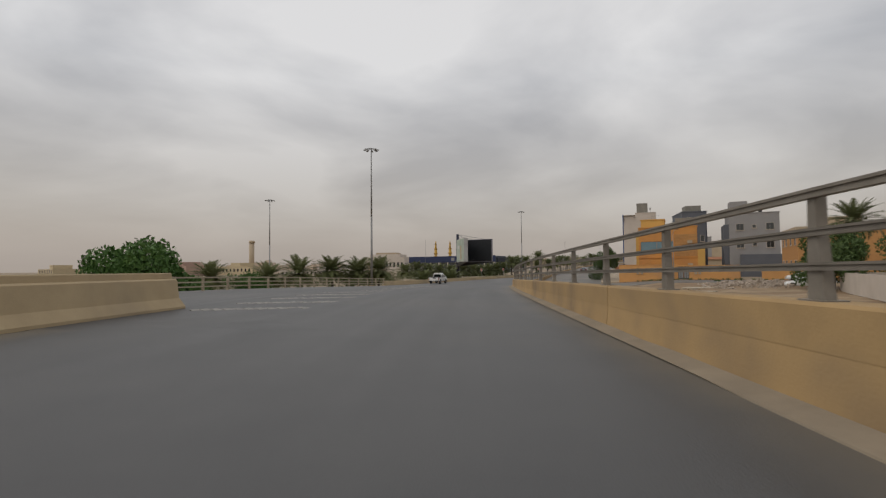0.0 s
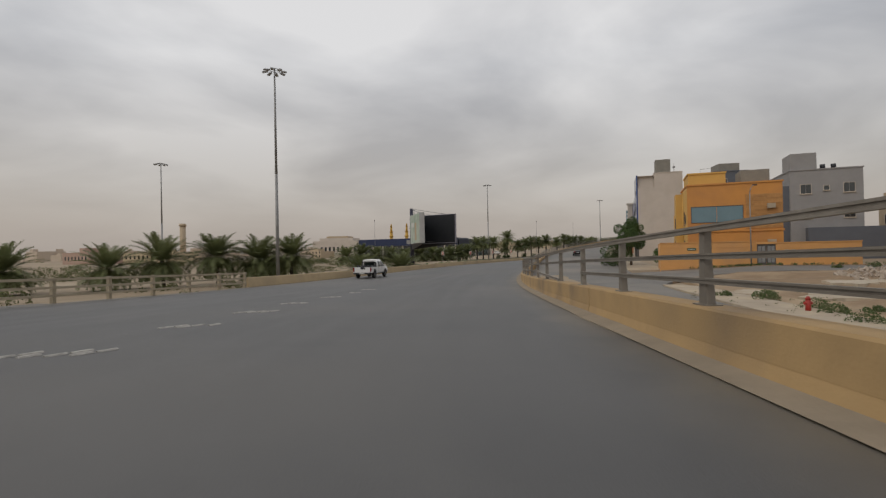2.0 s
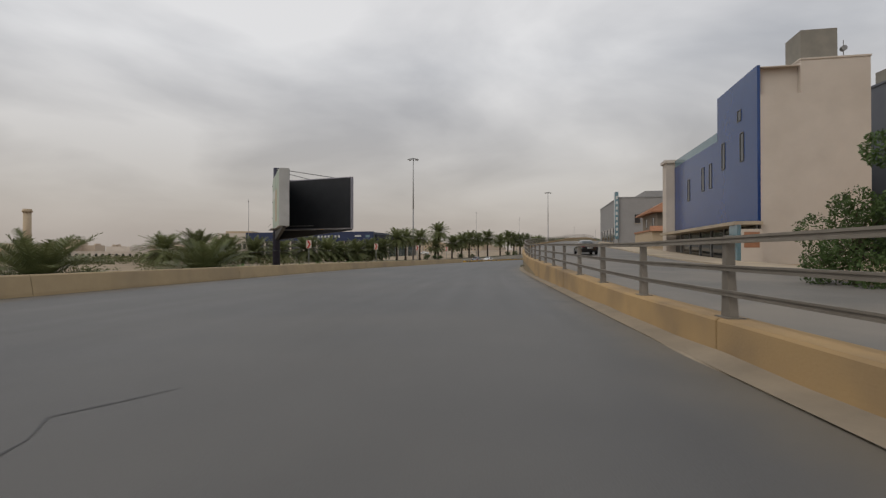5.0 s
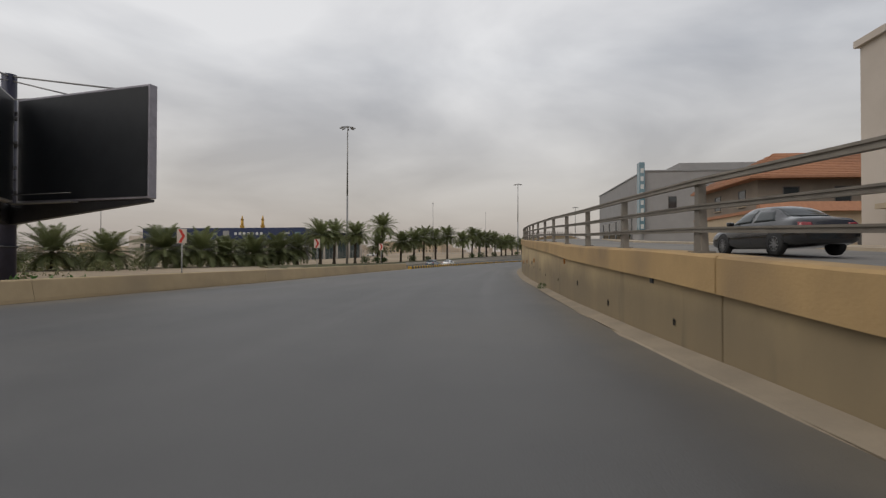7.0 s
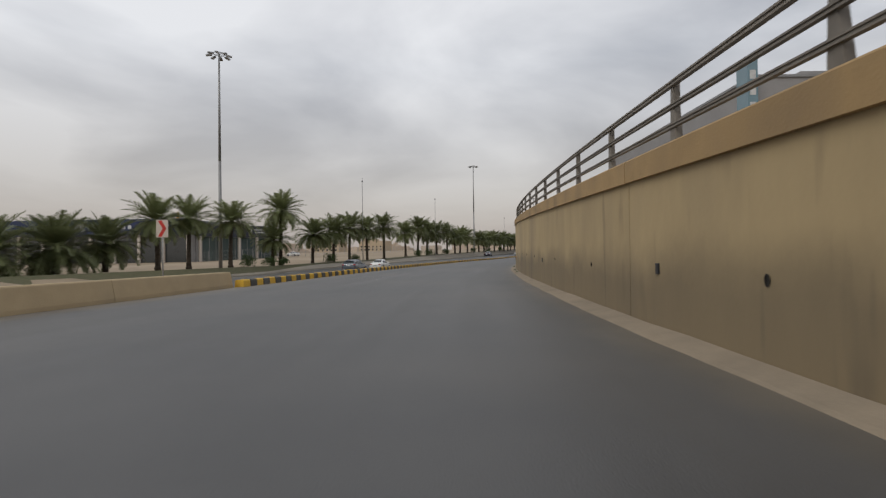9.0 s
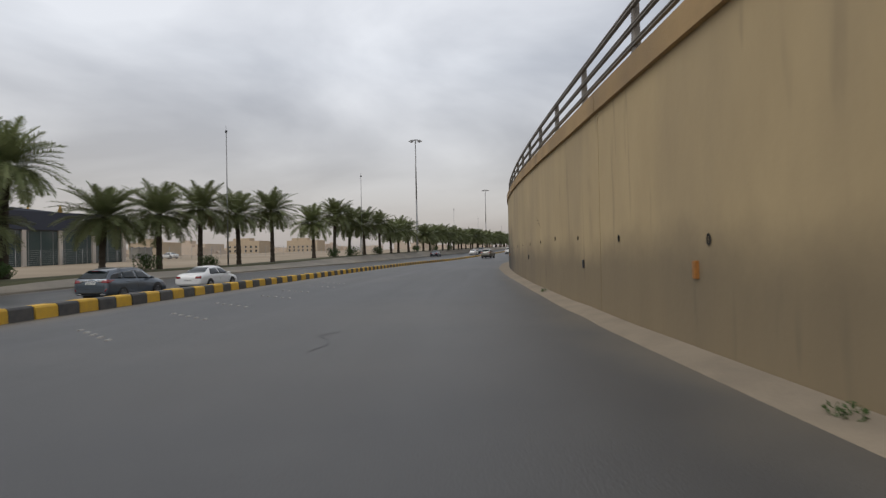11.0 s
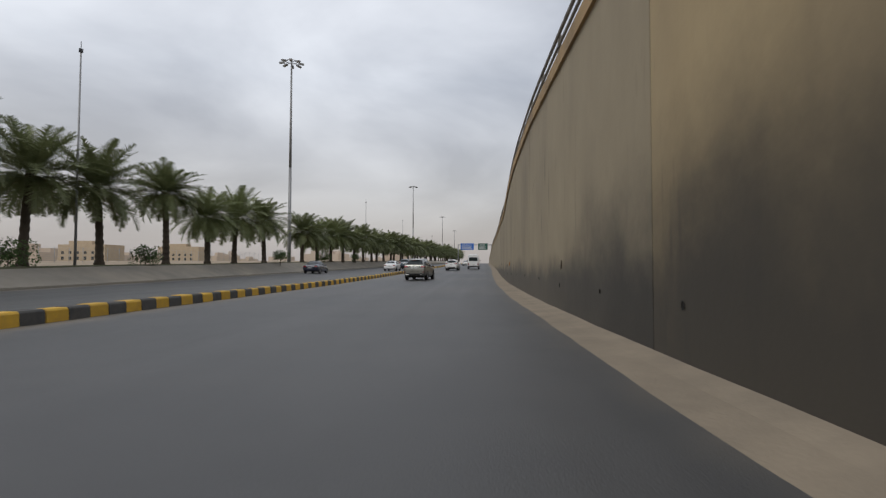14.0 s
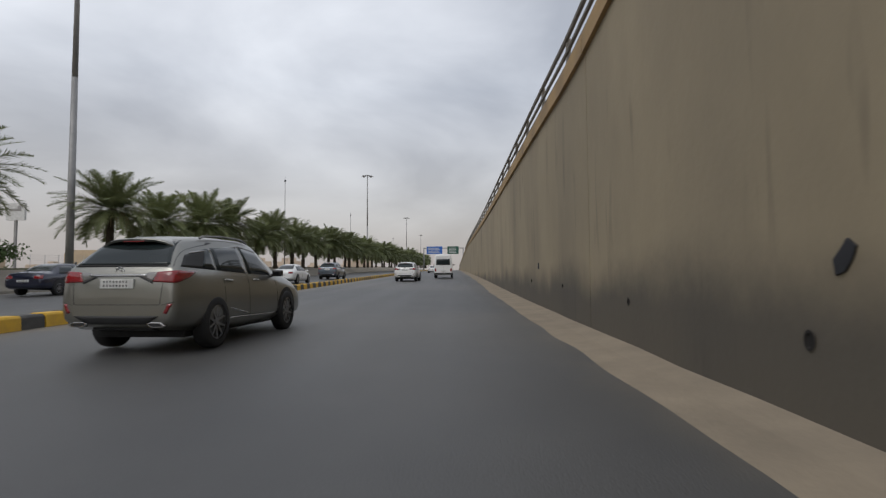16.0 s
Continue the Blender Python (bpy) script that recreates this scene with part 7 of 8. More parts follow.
def crossover(paint, label, group="", lit=False):
    th = empty("suv", pose(0, 0, 0), label, "car", group)
    # stations: place, bottom, belt, top, half width, at the belt, of the roof
    rows = [(-2.445, 0.52, 0.72, 0.78, 0.70, 0.67, 0.60), (-2.43, 0.47, 0.88, 0.96, 0.82, 0.78, 0.72), (-2.40, 0.43, 1.02, 1.10, 0.885, 0.84, 0.78), (-2.36, 0.40, 1.10, 1.19, 0.912, 0.86, 0.79), (-2.28, 0.37, 1.15, 1.27, 0.928, 0.866, 0.76),
            (-2.16, 0.34, 1.17, 1.40, 0.938, 0.866, 0.70), (-2.02, 0.32, 1.175, 1.52, 0.948, 0.862, 0.645), (-1.90, 0.31, 1.17, 1.595, 0.955, 0.86, 0.61), (-1.75, 0.30, 1.16, 1.635, 0.958, 0.86, 0.60), (-1.4, 0.27, 1.14, 1.675, 0.958, 0.865, 0.60), (-0.7, 0.24, 1.10, 1.705, 0.935, 0.872, 0.625), (-0.2, 0.23, 1.07, 1.708, 0.93, 0.875, 0.628),
            (0.35, 0.23, 1.03, 1.66, 0.935, 0.875, 0.62), (0.95, 0.24, 1.01, 1.38, 0.945, 0.87, 0.64), (1.38, 0.25, 1.0, 1.13, 0.95, 0.86, 0.70), (1.9, 0.26, 0.94, 1.04, 0.93, 0.82, 0.66),
            (2.28, 0.28, 0.80, 0.90, 0.86, 0.74, 0.58), (2.42, 0.36, 0.66, 0.72, 0.74, 0.66, 0.5), (2.445, 0.42, 0.60, 0.64, 0.66, 0.6, 0.45)]
    bm = car_shell(rows)
    tree = BVHTree.FromBMesh(bm)
    part("body", bm, paint, th)
    R = lambda n_, c, m_, lb="", **k: patch(th, n_, tree, c, "y", -1, m_, lb, **k)
    R("window_surround", [(-0.79, 1.205), (0.79, 1.205), (0.62, 1.60), (-0.62, 1.60)], TRIM, "black gloss surround of the rear window", n=18, m=10, lift=0.003)
    R("rear_window", [(-0.73, 1.232), (0.73, 1.232), (0.57, 1.57), (-0.57, 1.57)], CAR_GLASS, "dark tinted rear window", n=18, m=10, lift=0.008)
    for sg in (-1, 1):
        tl = R("tail_light", [(sg * 0.545, 1.0), (sg * 0.872, 0.985), (sg * 0.862, 1.15), (sg * 0.60, 1.13)], RED_LENS, "red wedge-shaped tail light", lift=0.014, n=12, m=6)
        R("inner_light", [(sg * 0.36, 1.07), (sg * 0.542, 1.0), (sg * 0.597, 1.13), (sg * 0.46, 1.125)], CLEAR_LENS, "smoky inner wedge of the tail light", lift=0.012, n=8)
        R("lamp_bezel", [(sg * 0.33, 1.06), (sg * 0.545, 0.975), (sg * 0.545, 0.997), (sg * 0.35, 1.07)], TRIM, lift=0.010, n=6, m=1)
        patch(th, "tail_light", tree, [(-2.375, 0.985), (-2.12, 1.055), (-1.86, 1.145), (-2.345, 1.15)], "x", sg, RED_LENS, "red tail light wrapped round the side", lift=0.012, n=8, m=4)
        R("reflector", [(sg * 0.725, 0.585), (sg * 0.775, 0.575), (sg * 0.845, 0.71), (sg * 0.79, 0.71)], RED_LENS, lift=0.01, n=3)
        bm = bmesh.new()
        prism(bm, [(sg * 0.46, 0.435), (sg * 0.54, 0.385), (sg * 0.71, 0.392), (sg * 0.76, 0.42), (sg * 0.68, 0.465), (sg * 0.49, 0.468)], "y", -2.435, -2.28, bevel=0.014)
        ex = part("exhaust_trim", bm, CHROME, th, "chrome exhaust surround")
        bm = bmesh.new(); prism(bm, [(sg * 0.50, 0.432), (sg * 0.56, 0.403), (sg * 0.695, 0.408), (sg * 0.72, 0.422), (sg * 0.66, 0.448), (sg * 0.51, 0.45)], "y", -2.441, -2.432)
        part("exhaust_opening", bm, BLACK, ex)
        # edges of the tailgate
        R("tailgate_seam", [(sg * 0.665, 0.70), (sg * 0.675, 0.70), (sg * 0.705, 0.985), (sg * 0.695, 0.985)], TRIM, lift=0.002, n=1, m=6)
        R("bumper_fold", [(sg * 0.70, 0.69), (sg * 0.87, 0.73), (sg * 0.87, 0.737), (sg * 0.70, 0.697)], TRIM, lift=0.002, n=5, m=1)
    R("chrome_strip", [(-0.46, 1.072), (0.46, 1.072), (0.44, 1.10), (-0.44, 1.10)], CHROME, "chrome strip over the plate", lift=0.016, n=12, m=1)
    R("bumper_insert", [(-0.46, 0.44), (0.46, 0.44), (0.66, 0.545), (-0.66, 0.545)], TRIM, "black lower bumper", lift=0.014, n=12)
    R("tailgate_seam", [(-0.66, 0.692), (0.66, 0.692), (0.66, 0.70), (-0.66, 0.70)], TRIM, lift=0.002, n=12, m=1)
    bm = bmesh.new(); box(bm, -0.50, 0.50, -2.30, -1.95, 0.33, 0.46, 0.05); part("underbody", bm, BLACK, th)
    bm = bmesh.new(); box(bm, -0.72, 0.72, -1.9, 1.9, 0.20, 0.32, 0.04); part("underbody", bm, BLACK, th)
    bm = bmesh.new(); box(bm, -0.26, 0.26, -2.452, -2.39, 0.915, 1.04, 0.005); pl = part("plate", bm, PLATE, th, "white number plate")
    bars(pl, -0.02, -2.4535, 1.005, 0.40, 0.03, TRIM, 8)
    bars(pl, -0.02, -2.4535, 0.952, 0.40, 0.03, TRIM, 8)
    bm = bmesh.new()
    for k in range(20):
        a0, a1 = 2 * math.pi * k / 20, 2 * math.pi * (k + 1) / 20
        tube(bm, (0.062 * math.cos(a0), -2.385, 1.158 + 0.045 * math.sin(a0)), (0.062 * math.cos(a1), -2.385, 1.158 + 0.045 * math.sin(a1)), 0.010, n=6)
    tube(bm, (-0.02, -2.385, 1.185), (0.03, -2.385, 1.14), 0.009, n=6)
    part("badge", bm, CHROME, th, "oval chrome badge")
    # spoiler: the roof carried on over the rear window, thin and rounded at its ends
    bm = bmesh.new()
    for z_off, y_back in ((0.0, 0.0), (-0.028, 0.025)):
        rows_ = []
        for i in range(15):
            q = -1 + 2 * i / 14
            x_, drop = 0.585 * q, 0.085 * q ** 4 + 0.012 * q * q
            yb = -2.135 + 0.10 * q ** 2 + y_back
            rows_.append([bm.verts.new((x_, y_, z_ + z_off - drop)) for y_, z_ in ((-1.66, 1.652), (-1.86, 1.642), (yb + 0.05, 1.618), (yb, 1.600))])
        for a_, b_ in zip(rows_, rows_[1:]):
            for k in range(3):
                bm.faces.new((a_[k], b_[k], b_[k + 1], a_[k + 1])).smooth = True
        if z_off == 0.0:
            top = rows_
        else:
            for a_, b_, c_, d_ in zip(top, top[1:], rows_, rows_[1:]):
                bm.faces.new((a_[3], b_[3], d_[3], c_[3]))
            for e_, f_ in ((top[0], rows_[0]), (top[-1], rows_[-1])):
                for k in range(3):
                    bm.faces.new((e_[k], e_[k + 1], f_[k + 1], f_[k]))
    bmesh.ops.recalc_face_normals(bm, faces=bm.faces)
    part("roof_spoiler", bm, paint, th, "thin body-coloured roof spoiler")
    bm = bmesh.new(); box(bm, -0.17, 0.17, -2.118, -2.095, 1.562, 1.578, 0.004)
    part("brake_light", bm, RED_LENS, th, "narrow red brake light under the spoiler")
    for sg in (-1, 1):
        X = lambda n_, c, m_, lb="", **k: patch(th, n_, tree, c, "x", sg, m_, lb, **k)
        X("pillar_panel", [(-2.22, 1.205), (-1.30, 1.165), (-1.29, 1.50), (-2.0, 1.37)], TRIM, "black floating rear pillar", n=8, m=5, lift=0.004)
        X("quarter_window", [(-1.66, 1.20), (-1.30, 1.18), (-1.28, 1.49), (-1.40, 1.465)], CAR_GLASS, n=5, lift=0.009)
        X("side_window", [(-1.25, 1.165), (-0.26, 1.12), (-0.30, 1.56), (-1.20, 1.505)], CAR_GLASS, "dark side window", lift=0.009)
        X("side_window", [(-0.18, 1.115), (0.90, 1.08), (0.44, 1.49), (-0.22, 1.56)], CAR_GLASS, "dark side window", lift=0.009)
        X("window_line", [(-1.85, 1.40), (-0.24, 1.572), (-0.24, 1.59), (-1.85, 1.418)], CHROME, "bright line over the side windows", n=8, m=1, lift=0.008)
        X("window_line", [(-0.24, 1.572), (0.48, 1.505), (0.48, 1.522), (-0.24, 1.59)], CHROME, n=8, m=1, lift=0.008)
        for y in (-1.12, -0.22, 0.95):
            X("door_seam", [(y - 0.005, 0.40), (y + 0.005, 0.40), (y + 0.005 - 0.03, 1.05), (y - 0.005 - 0.03, 1.05)], TRIM, lift=0.002, n=1, m=8)
        X("sill", [(-1.0, 0.25), (0.98, 0.25), (0.98, 0.37), (-1.0, 0.40)], TRIM, lift=0.012)
        X("sill_trim", [(-0.95, 0.405), (0.98, 0.375), (0.98, 0.388), (-0.9, 0.425)], CHROME, lift=0.014, m=1)
        X("door_crease", [(-0.95, 0.56), (-0.2, 0.43), (-0.2, 0.442), (-0.95, 0.575)], CHROME, lift=0.010, m=1)
        for y in (-0.98, 0.08):
            X("door_handle", [(y - 0.11, 0.99), (y + 0.11, 0.98), (y + 0.11, 1.01), (y - 0.11, 1.022)], paint, lift=0.03, n=4, m=2)
        bm = bmesh.new()
        pr = [Vector((sg * 0.585, y_, z_)) for y_, z_ in ((-1.35, 1.655), (-1.25, 1.69), (-0.7, 1.72), (0.0, 1.715), (0.25, 1.655))]
        for a_, b_ in zip(pr, pr[1:]):
            tube(bm, a_, b_, 0.018, n=6)
        part("roof_rail", bm, STEEL, th)
    patch(th, "windscreen", tree, [(-0.66, 1.09), (0.66, 1.09), (0.56, 1.60), (-0.56, 1.60)], "y", 1, CAR_GLASS, "dark windscreen")
    for sg in (-1, 1):
        patch(th, "headlight", tree, [(sg * 0.48, 0.70), (sg * 0.84, 0.76), (sg * 0.80, 0.86), (sg * 0.5, 0.80)], "y", 1, CLEAR_LENS)
    patch(th, "grille", tree, [(-0.36, 0.42), (0.36, 0.42), (0.30, 0.80), (-0.30, 0.80)], "y", 1, TRIM)
    mirrors(th, 1.02, 0.78, 1.12, BLACK_PAINT if paint is SILVER else paint)
    add_wheels(th, tree, 0.39, 0.24, 0.972, (-1.40, 1.39), 5)
    return th


def sedan(paint, label, group=""):
    th = empty("sedan", pose(0, 0, 0), label, "car", group)
    rows = [(-2.30, 0.44, 0.66, 0.72, 0.66, 0.62, 0.55), (-2.26, 0.34, 0.82, 0.93, 0.80, 0.74, 0.62), (-2.05, 0.29, 0.90, 1.02, 0.87, 0.82, 0.66), (-1.60, 0.24, 0.92, 1.08, 0.89, 0.85, 0.62), (-1.15, 0.22, 0.93, 1.28, 0.895, 0.86, 0.58),
            (-0.65, 0.2, 0.93, 1.43, 0.90, 0.865, 0.56), (0.0, 0.2, 0.92, 1.46, 0.90, 0.865, 0.57), (0.5, 0.2, 0.90, 1.37, 0.90, 0.86, 0.57), (1.05, 0.2, 0.88, 1.08, 0.895, 0.84, 0.62), (1.4, 0.21, 0.84, 0.95, 0.88, 0.80, 0.62),
            (1.95, 0.23, 0.76, 0.86, 0.85, 0.75, 0.58), (2.22, 0.28, 0.64, 0.72, 0.76, 0.66, 0.5), (2.30, 0.36, 0.54, 0.58, 0.62, 0.55, 0.4)]
    bm = car_shell(rows)
    tree = BVHTree.FromBMesh(bm)
    part("body", bm, paint, th)
    patch(th, "rear_window", tree, [(-0.60, 1.08), (0.60, 1.08), (0.48, 1.38), (-0.48, 1.38)], "y", -1, CAR_GLASS, "dark rear window", n=10, m=6)
    patch(th, "windscreen", tree, [(-0.66, 1.02), (0.66, 1.02), (0.5, 1.38), (-0.5, 1.38)], "y", 1, CAR_GLASS, "dark windscreen", n=10, m=6)
    for sg in (-1, 1):
        patch(th, "tail_light", tree, [(sg * 0.45, 0.74), (sg * 0.80, 0.74), (sg * 0.78, 0.88), (sg * 0.48, 0.87)], "y", -1, RED_LENS, "red tail light", lift=0.01)
        patch(th, "headlight", tree, [(sg * 0.42, 0.58), (sg * 0.72, 0.62), (sg * 0.68, 0.70), (sg * 0.44, 0.66)], "y", 1, CLEAR_LENS)
        patch(th, "side_window", tree, [(-1.30, 0.97), (-0.28, 0.97), (-0.30, 1.33), (-0.95, 1.29)], "x", sg, CAR_GLASS, "dark side window")
        patch(th, "side_window", tree, [(-0.20, 0.97), (0.95, 0.95), (0.38, 1.30), (-0.22, 1.34)], "x", sg, CAR_GLASS, "dark side window")
        for y in (-1.2, -0.24, 0.9):
            patch(th, "door_seam", tree, [(y - 0.006, 0.3), (y + 0.006, 0.3), (y + 0.006, 0.9), (y - 0.006, 0.9)], "x", sg, TRIM, lift=0.002, n=1, m=6)
        for y in (-0.95, 0.05):
            patch(th, "door_handle", tree, [(y - 0.1, 0.80), (y + 0.1, 0.80), (y + 0.1, 0.83), (y - 0.1, 0.83)], "x", sg, paint, lift=0.025, n=3, m=1)
    bm = bmesh.new(); box(bm, -0.26, 0.26, -2.315, -2.24, 0.60, 0.70, 0.005); pl = part("plate", bm, PLATE, th, "white number plate")
    bars(pl, 0, -2.316, 0.65, 0.4, 0.05, TRIM, 7)
    mirrors(th, 0.97, 0.72, 0.98, paint)
    add_wheels(th, tree, 0.325, 0.21, 0.915, (-1.36, 1.34), 5)
    return th


def pickup():
    th = empty("pickup_truck", pose(0, 0, 0), "white double-cab pickup truck with a loaded open bed", "pickup")
    rows = [(-0.52, 0.42, 0.98, 1.72, 0.885, 0.875, 0.66), (-0.50, 0.40, 1.0, 1.74, 0.90, 0.885, 0.68), (0.0, 0.38, 1.02, 1.78, 0.905, 0.89, 0.70), (0.7, 0.38, 1.02, 1.77, 0.905, 0.89, 0.70), (1.05, 0.38, 1.03, 1.66, 0.905, 0.885, 0.68),
            (1.55, 0.38, 1.03, 1.28, 0.905, 0.87, 0.70), (1.72, 0.38, 1.02, 1.15, 0.90, 0.86, 0.70), (2.3, 0.40, 0.96, 1.07, 0.89, 0.82, 0.64), (2.55, 0.42, 0.86, 0.96, 0.82, 0.74, 0.55), (2.64, 0.48, 0.7, 0.76, 0.70, 0.62, 0.45)]
    bm = car_shell(rows)
    tree = BVHTree.FromBMesh(bm)
    part("cab", bm, WHITE_PAINT, th)
    # open bed: floor, sides, tailgate
    for sg in (-1, 1):
        bm = bmesh.new()
        prism(bm, [(-2.42, 0.52), (-2.42, 1.03), (-2.38, 1.06), (-0.56, 1.06), (-0.56, 0.50), (-0.95, 0.46), (-1.02, 0.72), (-1.22, 0.86), (-1.48, 0.88), (-1.72, 0.80), (-1.86, 0.56)], "x", sg * 0.80, sg * 0.90, bevel=0.015)
        part("bed_side", bm, WHITE_PAINT, th)
    bm = bmesh.new(); box(bm, -0.80, 0.80, -2.40, -0.56, 0.58, 0.64); part("bed_floor", bm, TRIM, th)
    bm = bmesh.new(); box(bm, -0.79, 0.79, -0.62, -0.56, 0.6, 1.06, 0.01); part("bed_front", bm, WHITE_PAINT, th)
    bm = bmesh.new(); box(bm, -0.76, 0.76, -2.47, -2.42, 0.56, 1.06, 0.015); tg = part("tailgate", bm, WHITE_PAINT, th, "white steel tailgate")
    bm = bmesh.new(); box(bm, -0.12, 0.12, -2.485, -2.46, 0.88, 0.96, 0.01); part("handle", bm, TRIM, tg)
    bm = bmesh.new(); box(bm, -0.86, 0.86, -2.56, -2.40, 0.42, 0.54, 0.02); bp = part("rear_bumper", bm, TRIM, th, "dark rear step bumper")
    bm = bmesh.new(); box(bm, -0.26, 0.26, -2.575, -2.55, 0.44, 0.53, 0.004); part("plate", bm, PLATE, bp)
    for sg in (-1, 1):
        bm = bmesh.new(); box(bm, min(sg * 0.77, sg * 0.90), max(sg * 0.77, sg * 0.90), -2.47, -2.40, 0.66, 1.03, 0.012); part("tail_light", bm, RED_LENS, th, "tall red tail light")
        for c in ([(-0.40, 1.07), (0.26, 1.07), (0.24, 1.58), (-0.34, 1.58)], [(0.34, 1.07), (1.42, 1.06), (0.98, 1.52), (0.36, 1.58)]):
            patch(th, "side_window", tree, c, "x", sg, CAR_GLASS, "dark side window")
        for y in (0.30, 1.35, -0.46):
            patch(th, "door_seam", tree, [(y - 0.006, 0.45), (y + 0.006, 0.45), (y + 0.006, 1.02), (y - 0.006, 1.02)], "x", sg, TRIM, lift=0.002, n=1, m=6)
        for y in (-0.28, 0.46):
            patch(th, "door_handle", tree, [(y - 0.09, 0.90), (y + 0.09, 0.90), (y + 0.09, 0.93), (y - 0.09, 0.93)], "x", sg, TRIM, lift=0.02, n=3, m=1)
        patch(th, "headlight", tree, [(sg * 0.45, 0.76), (sg * 0.76, 0.78), (sg * 0.72, 0.92), (sg * 0.48, 0.90)], "y", 1, CLEAR_LENS)
        patch(th, "sill", tree, [(-0.4, 0.40), (1.3, 0.40), (1.3, 0.47), (-0.4, 0.47)], "x", sg, TRIM, lift=0.02)
    patch(th, "rear_window", tree, [(-0.58, 1.14), (0.58, 1.14), (0.52, 1.58), (-0.52, 1.58)], "y", -1, CAR_GLASS, "dark cab rear window")
    patch(th, "windscreen", tree, [(-0.66, 1.2), (0.66, 1.2), (0.58, 1.66), (-0.58, 1.66)], "y", 1, CAR_GLASS, "dark windscreen")
    patch(th, "grille", tree, [(-0.4, 0.6), (0.4, 0.6), (0.4, 0.86), (-0.4, 0.86)], "y", 1, TRIM)
    # roll bar behind the cab
    bm = bmesh.new()
    for y in (-0.72, -0.60):
        tube(bm, (-0.72, y, 1.05), (-0.66, y, 1.50), 0.035); tube(bm, (0.72, y, 1.05), (0.66, y, 1.50), 0.035); tube(bm, (-0.66, y, 1.50), (0.66, y, 1.50), 0.035)
    part("roll_bar", bm, TRIM, th, "black tubular roll bar")
    bm = bmesh.new(); box(bm, -0.62, 0.62, -2.3, -0.9, 0.40, 0.60); part("chassis", bm, TRIM, th)
    mirrors(th, 1.02, 1.22, 1.16, WHITE_PAINT)
    ty, ri, ds = wheel_meshes(0.37, 0.24, 6)
    for y in (-1.46, 1.58):
        for sg in (-1, 1):
            w = linked("wheel", ty, BLACK, th, "black tyre on a grey steel wheel")
            w.matrix_basis = Matrix.Translation((sg * 0.80, y, 0.37)) @ Matrix.Rotation(0 if sg > 0 else math.pi, 4, "Z")
            linked("rim", ri, ALLOY, w); linked("brake_disc", ds, DARK, w)
    for sg in (-1, 1):
        # front arches: the wheel well's shade put on as a flat black ring
        bm = bmesh.new()
        ok, rows_ = True, []
        for q in (0.1, 0.455):
            rows_.append([bm.verts.new((sg * (0.9085 if q > 0.2 else 0.905), 1.58 + q * math.cos(t), max(0.37 + q * math.sin(t), 0.39))) for t in [math.pi * k / 18 for k in range(19)]])
        for k in range(18):
            bm.faces.new((rows_[0][k], rows_[0][k + 1], rows_[1][k + 1], rows_[1][k]))
        part("wheel_arch", bm, TRIM, th)
    return th


def bundle():
    """A dark folded tarpaulin and hoses heaped in the truck's bed."""
    rnd = random.Random(5)
    bm = bmesh.new()
    for i in range(9):
        cx, cy, cz = rnd.uniform(-0.5, 0.5), rnd.uniform(-0.75, 0.7), 0.24 + rnd.uniform(0, 0.22)
        p = None
        for k in range(11):
            t = 2 * math.pi * k / 10
            q = Vector((cx + 0.34 * math.cos(t), cy + 0.26 * math.sin(t), cz + 0.10 * math.sin(2 * t + i)))
            if p is not None:
                tube(bm, p, q, 0.07, n=6)
            p = q
    box(bm, -0.72, 0.72, -0.8, 0.75, 0.0, 0.22, 0.06)
    ob = part("tarpaulin", bm, DARK)
    return tagged(ob, "dark folded tarpaulin and hoses heaped in the truck bed", "tarpaulin")


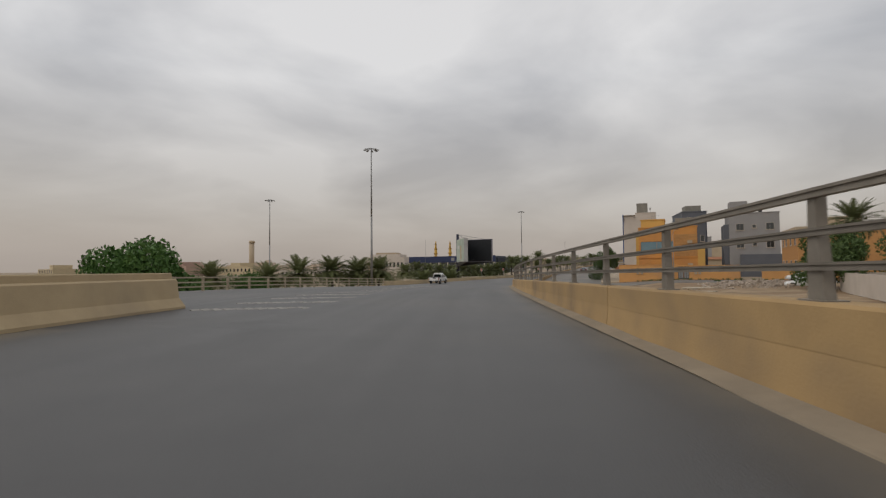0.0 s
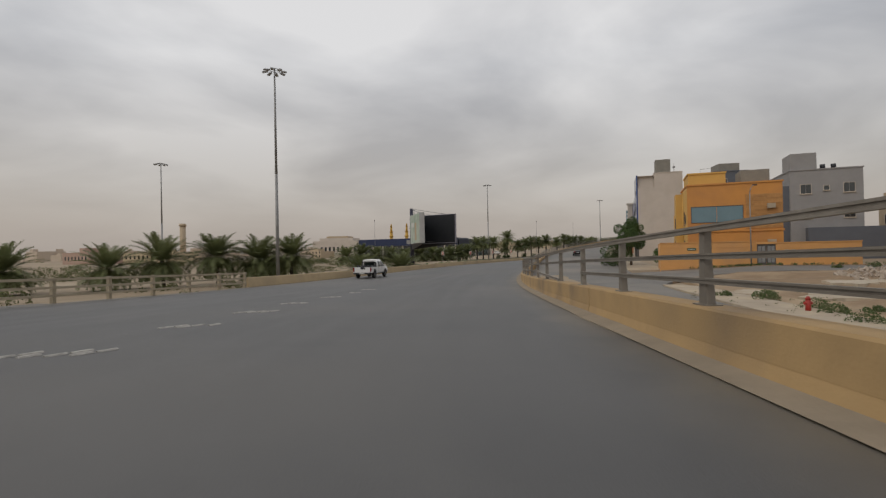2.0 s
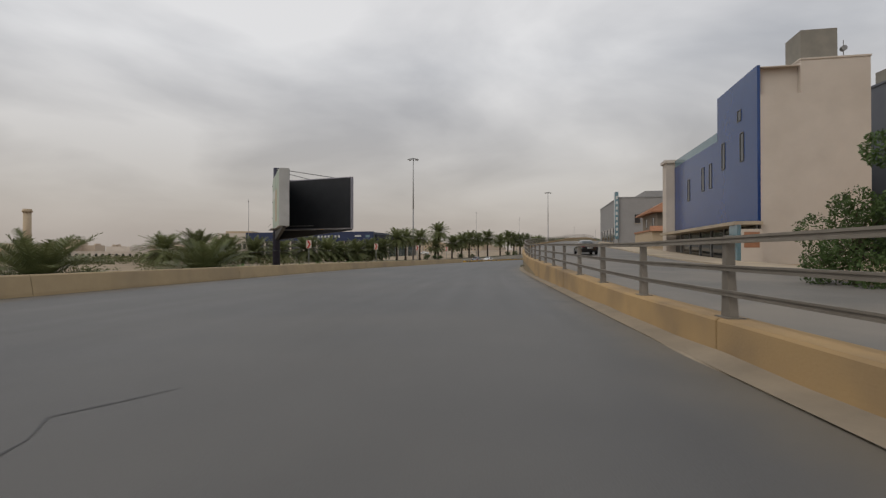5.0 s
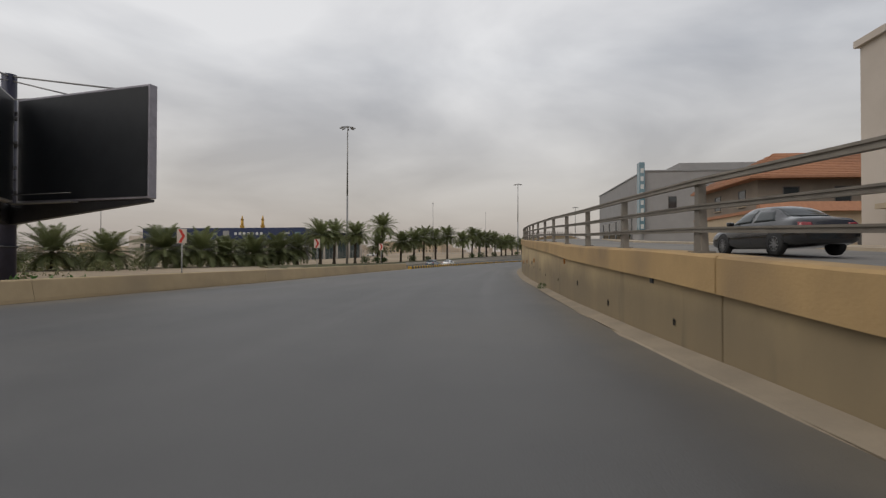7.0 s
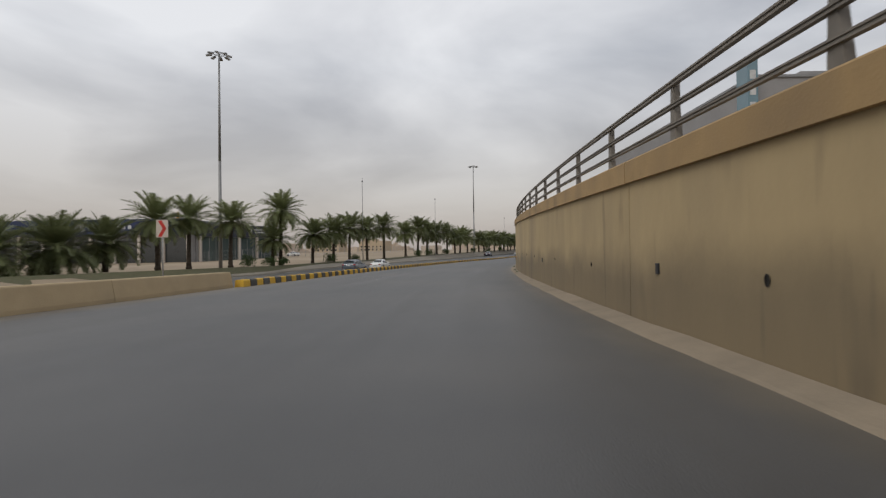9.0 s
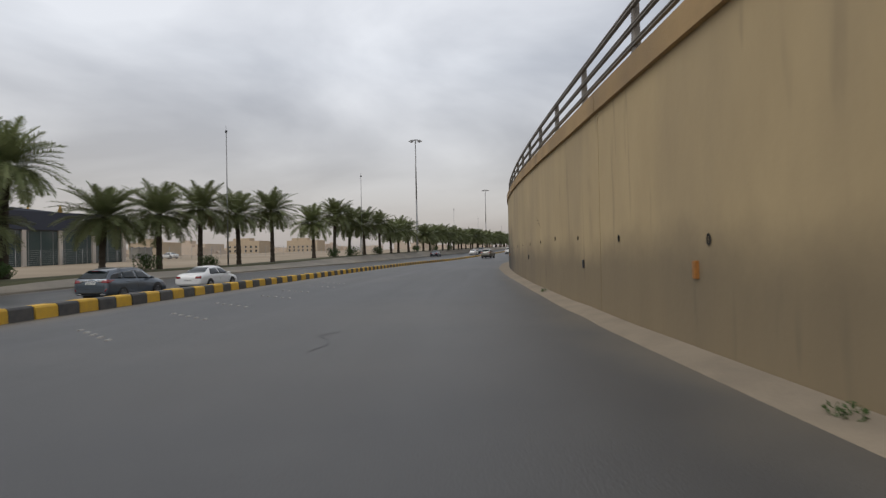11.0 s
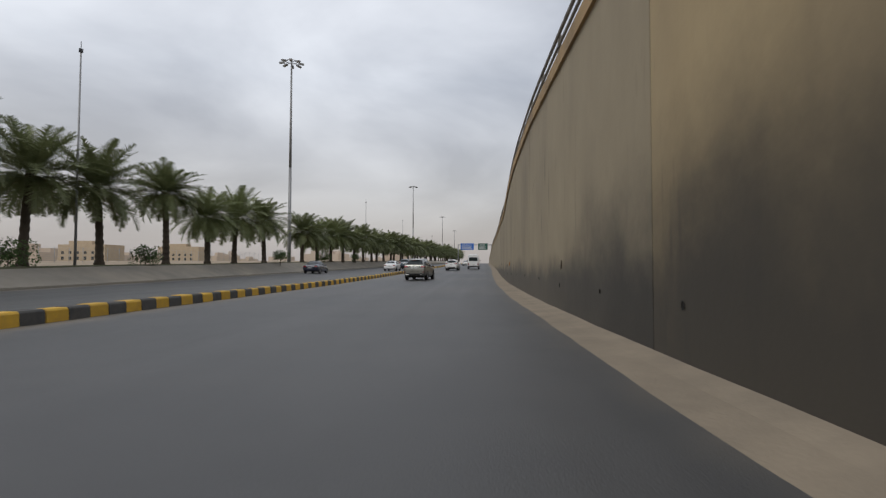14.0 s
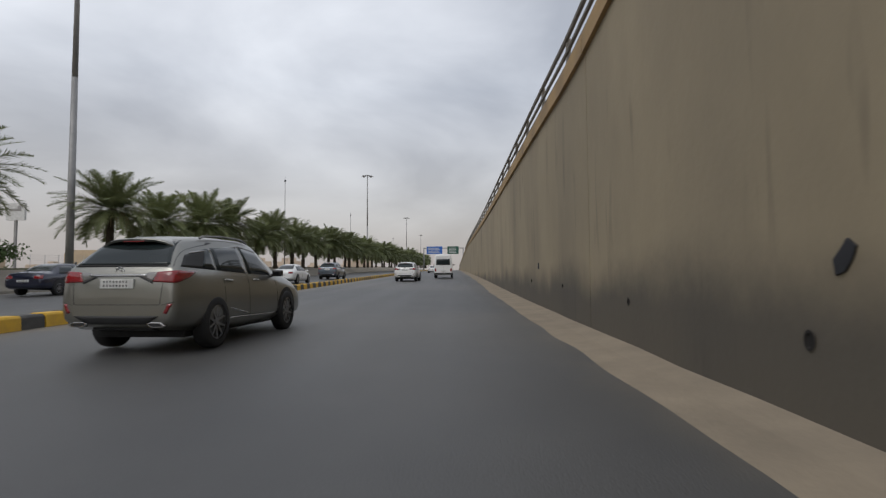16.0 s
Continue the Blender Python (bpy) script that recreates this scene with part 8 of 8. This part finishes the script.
def minibus():
    th = empty("minibus", pose(0, 0, 0), "white high-roofed minibus with a large rear window", "minibus")
    rows = [(-3.1, 0.42, 1.20, 2.42, 0.90, 0.90, 0.76), (-3.06, 0.36, 1.25, 2.56, 0.99, 0.985, 0.84), (-2.9, 0.33, 1.25, 2.60, 1.02, 1.015, 0.86), (1.8, 0.33, 1.25, 2.60, 1.02, 1.015, 0.86), (2.3, 0.33, 1.22, 2.46, 1.01, 1.0, 0.84),
            (2.75, 0.34, 1.18, 1.9, 1.0, 0.96, 0.82), (3.0, 0.36, 1.0, 1.3, 0.96, 0.9, 0.8), (3.12, 0.42, 0.8, 0.9, 0.85, 0.8, 0.7)]
    bm = car_shell(rows)
    tree = BVHTree.FromBMesh(bm)
    part("body", bm, WHITE_PAINT, th)
    patch(th, "rear_window", tree, [(-0.78, 1.42), (0.78, 1.42), (0.72, 2.08), (-0.72, 2.08)], "y", -1, CAR_GLASS, "dark wide rear window")
    for sg in (-1, 1):
        patch(th, "tail_light", tree, [(sg * 0.76, 0.72), (sg * 0.92, 0.72), (sg * 0.92, 1.05), (sg * 0.76, 1.05)], "y", -1, RED_LENS, "red tail light", lift=0.012, n=3)
        for k in range(5):
            y = -2.7 + 0.98 * k
            patch(th, "side_window", tree, [(y, 1.38), (y + 0.88, 1.38), (y + 0.88, 2.02), (y, 2.02)], "x", sg, CAR_GLASS, "dark side window", n=3, m=2)
    patch(th, "windscreen", tree, [(-0.82, 1.3), (0.82, 1.3), (0.74, 2.2), (-0.74, 2.2)], "y", 1, CAR_GLASS)
    patch(th, "door_seam", tree, [(-0.006, 0.5), (0.006, 0.5), (0.006, 2.2), (-0.006, 2.2)], "y", -1, TRIM, lift=0.003, n=1, m=8)
    bm = bmesh.new(); box(bm, -0.98, 0.98, -3.22, -3.0, 0.40, 0.58, 0.03); bp = part("bumper", bm, TRIM, th, "dark rear bumper")
    bm = bmesh.new(); box(bm, -0.26, 0.26, -3.13, -3.08, 0.72, 0.84, 0.005); part("plate", bm, PLATE, th)
    mirrors(th, 1.15, 2.45, 1.55, TRIM)
    add_wheels(th, tree, 0.36, 0.22, 1.03, (-1.75, 1.95), 6)
    return th


def park(th, s, d, turn=0.0, z=0.0):
    """Stand a vehicle on the road, its nose along the line."""
    th.matrix_world = Matrix.Translation(at(s, d, z)) @ Matrix.Rotation(heading(s) + radians(turn), 4, "Z")
    return th

# ---- vehicles in their places ----
q = STREET_O + STREET_E * 26.5 + STREET_N * 2.6
sedan(WHITE_PAINT, "white car parked on the side street by the garden wall").matrix_world = Matrix.Translation((q.x, q.y, lot_ground(q.x, q.y)[0] + 0.012)) @ Matrix.Rotation(radians(65), 4, "Z")
suv = park(crossover(SILVER, "champagne-silver crossover with red tail lights and a dark rear window"), 306.5, -4.45, -5.0)
suv.scale = (0.97, 0.98, 1.05)
pk = park(pickup(), 85.1, -11.6, -2.0)
bn = bundle()
bn.matrix_world = pk.matrix_world @ Matrix.Translation((0, -1.5, 0.64))
park(crossover(WHITE_PAINT, "white crossover with red tail lights on the carriageway"), 344, -4.2, -2)
park(minibus(), 356, -1.2, 0)
gc = park(crossover(GREY_PAINT, "blue-grey compact crossover on the opposite carriageway"), 232.5, -18.2, 0, float(far_z(232.5)))
copy_thing(gc, Matrix.Translation(at(350, -12.6, float(far_z(350)))) @ Matrix.Rotation(heading(350), 4, "Z"))
ws1 = park(sedan(WHITE_PAINT, "white saloon car on the opposite carriageway"), 237.5, -16.4, 0, float(far_z(237.5)))
copy_thing(ws1, Matrix.Translation(at(336, -12.4, float(far_z(336)))) @ Matrix.Rotation(heading(336), 4, "Z"))
copy_thing(ws1, Matrix.Translation(at(404, -4.4)) @ Matrix.Rotation(heading(404), 4, "Z"))
park(sedan(BLUE_PAINT, "dark blue saloon car on the opposite carriageway"), 321.0, -18.6, 2, float(far_z(321.0)))
park(sedan(BLACK_PAINT, "black saloon car with red tail lights on the service road"), 147.0, 9.6, 3, float(side_z(147.0)))
w2 = copy_thing(ws1, pose(50, 71.5, -3.1, 0, 0, 60))
tagged(w2, "white car parked beside the garden wall")

w3 = copy_thing(ws1, pose(57.0, 331.0, lot_z(57.0, 331.0), 0, 0, 40))
tagged(w3, "white car parked in the sandy yard behind the fence")
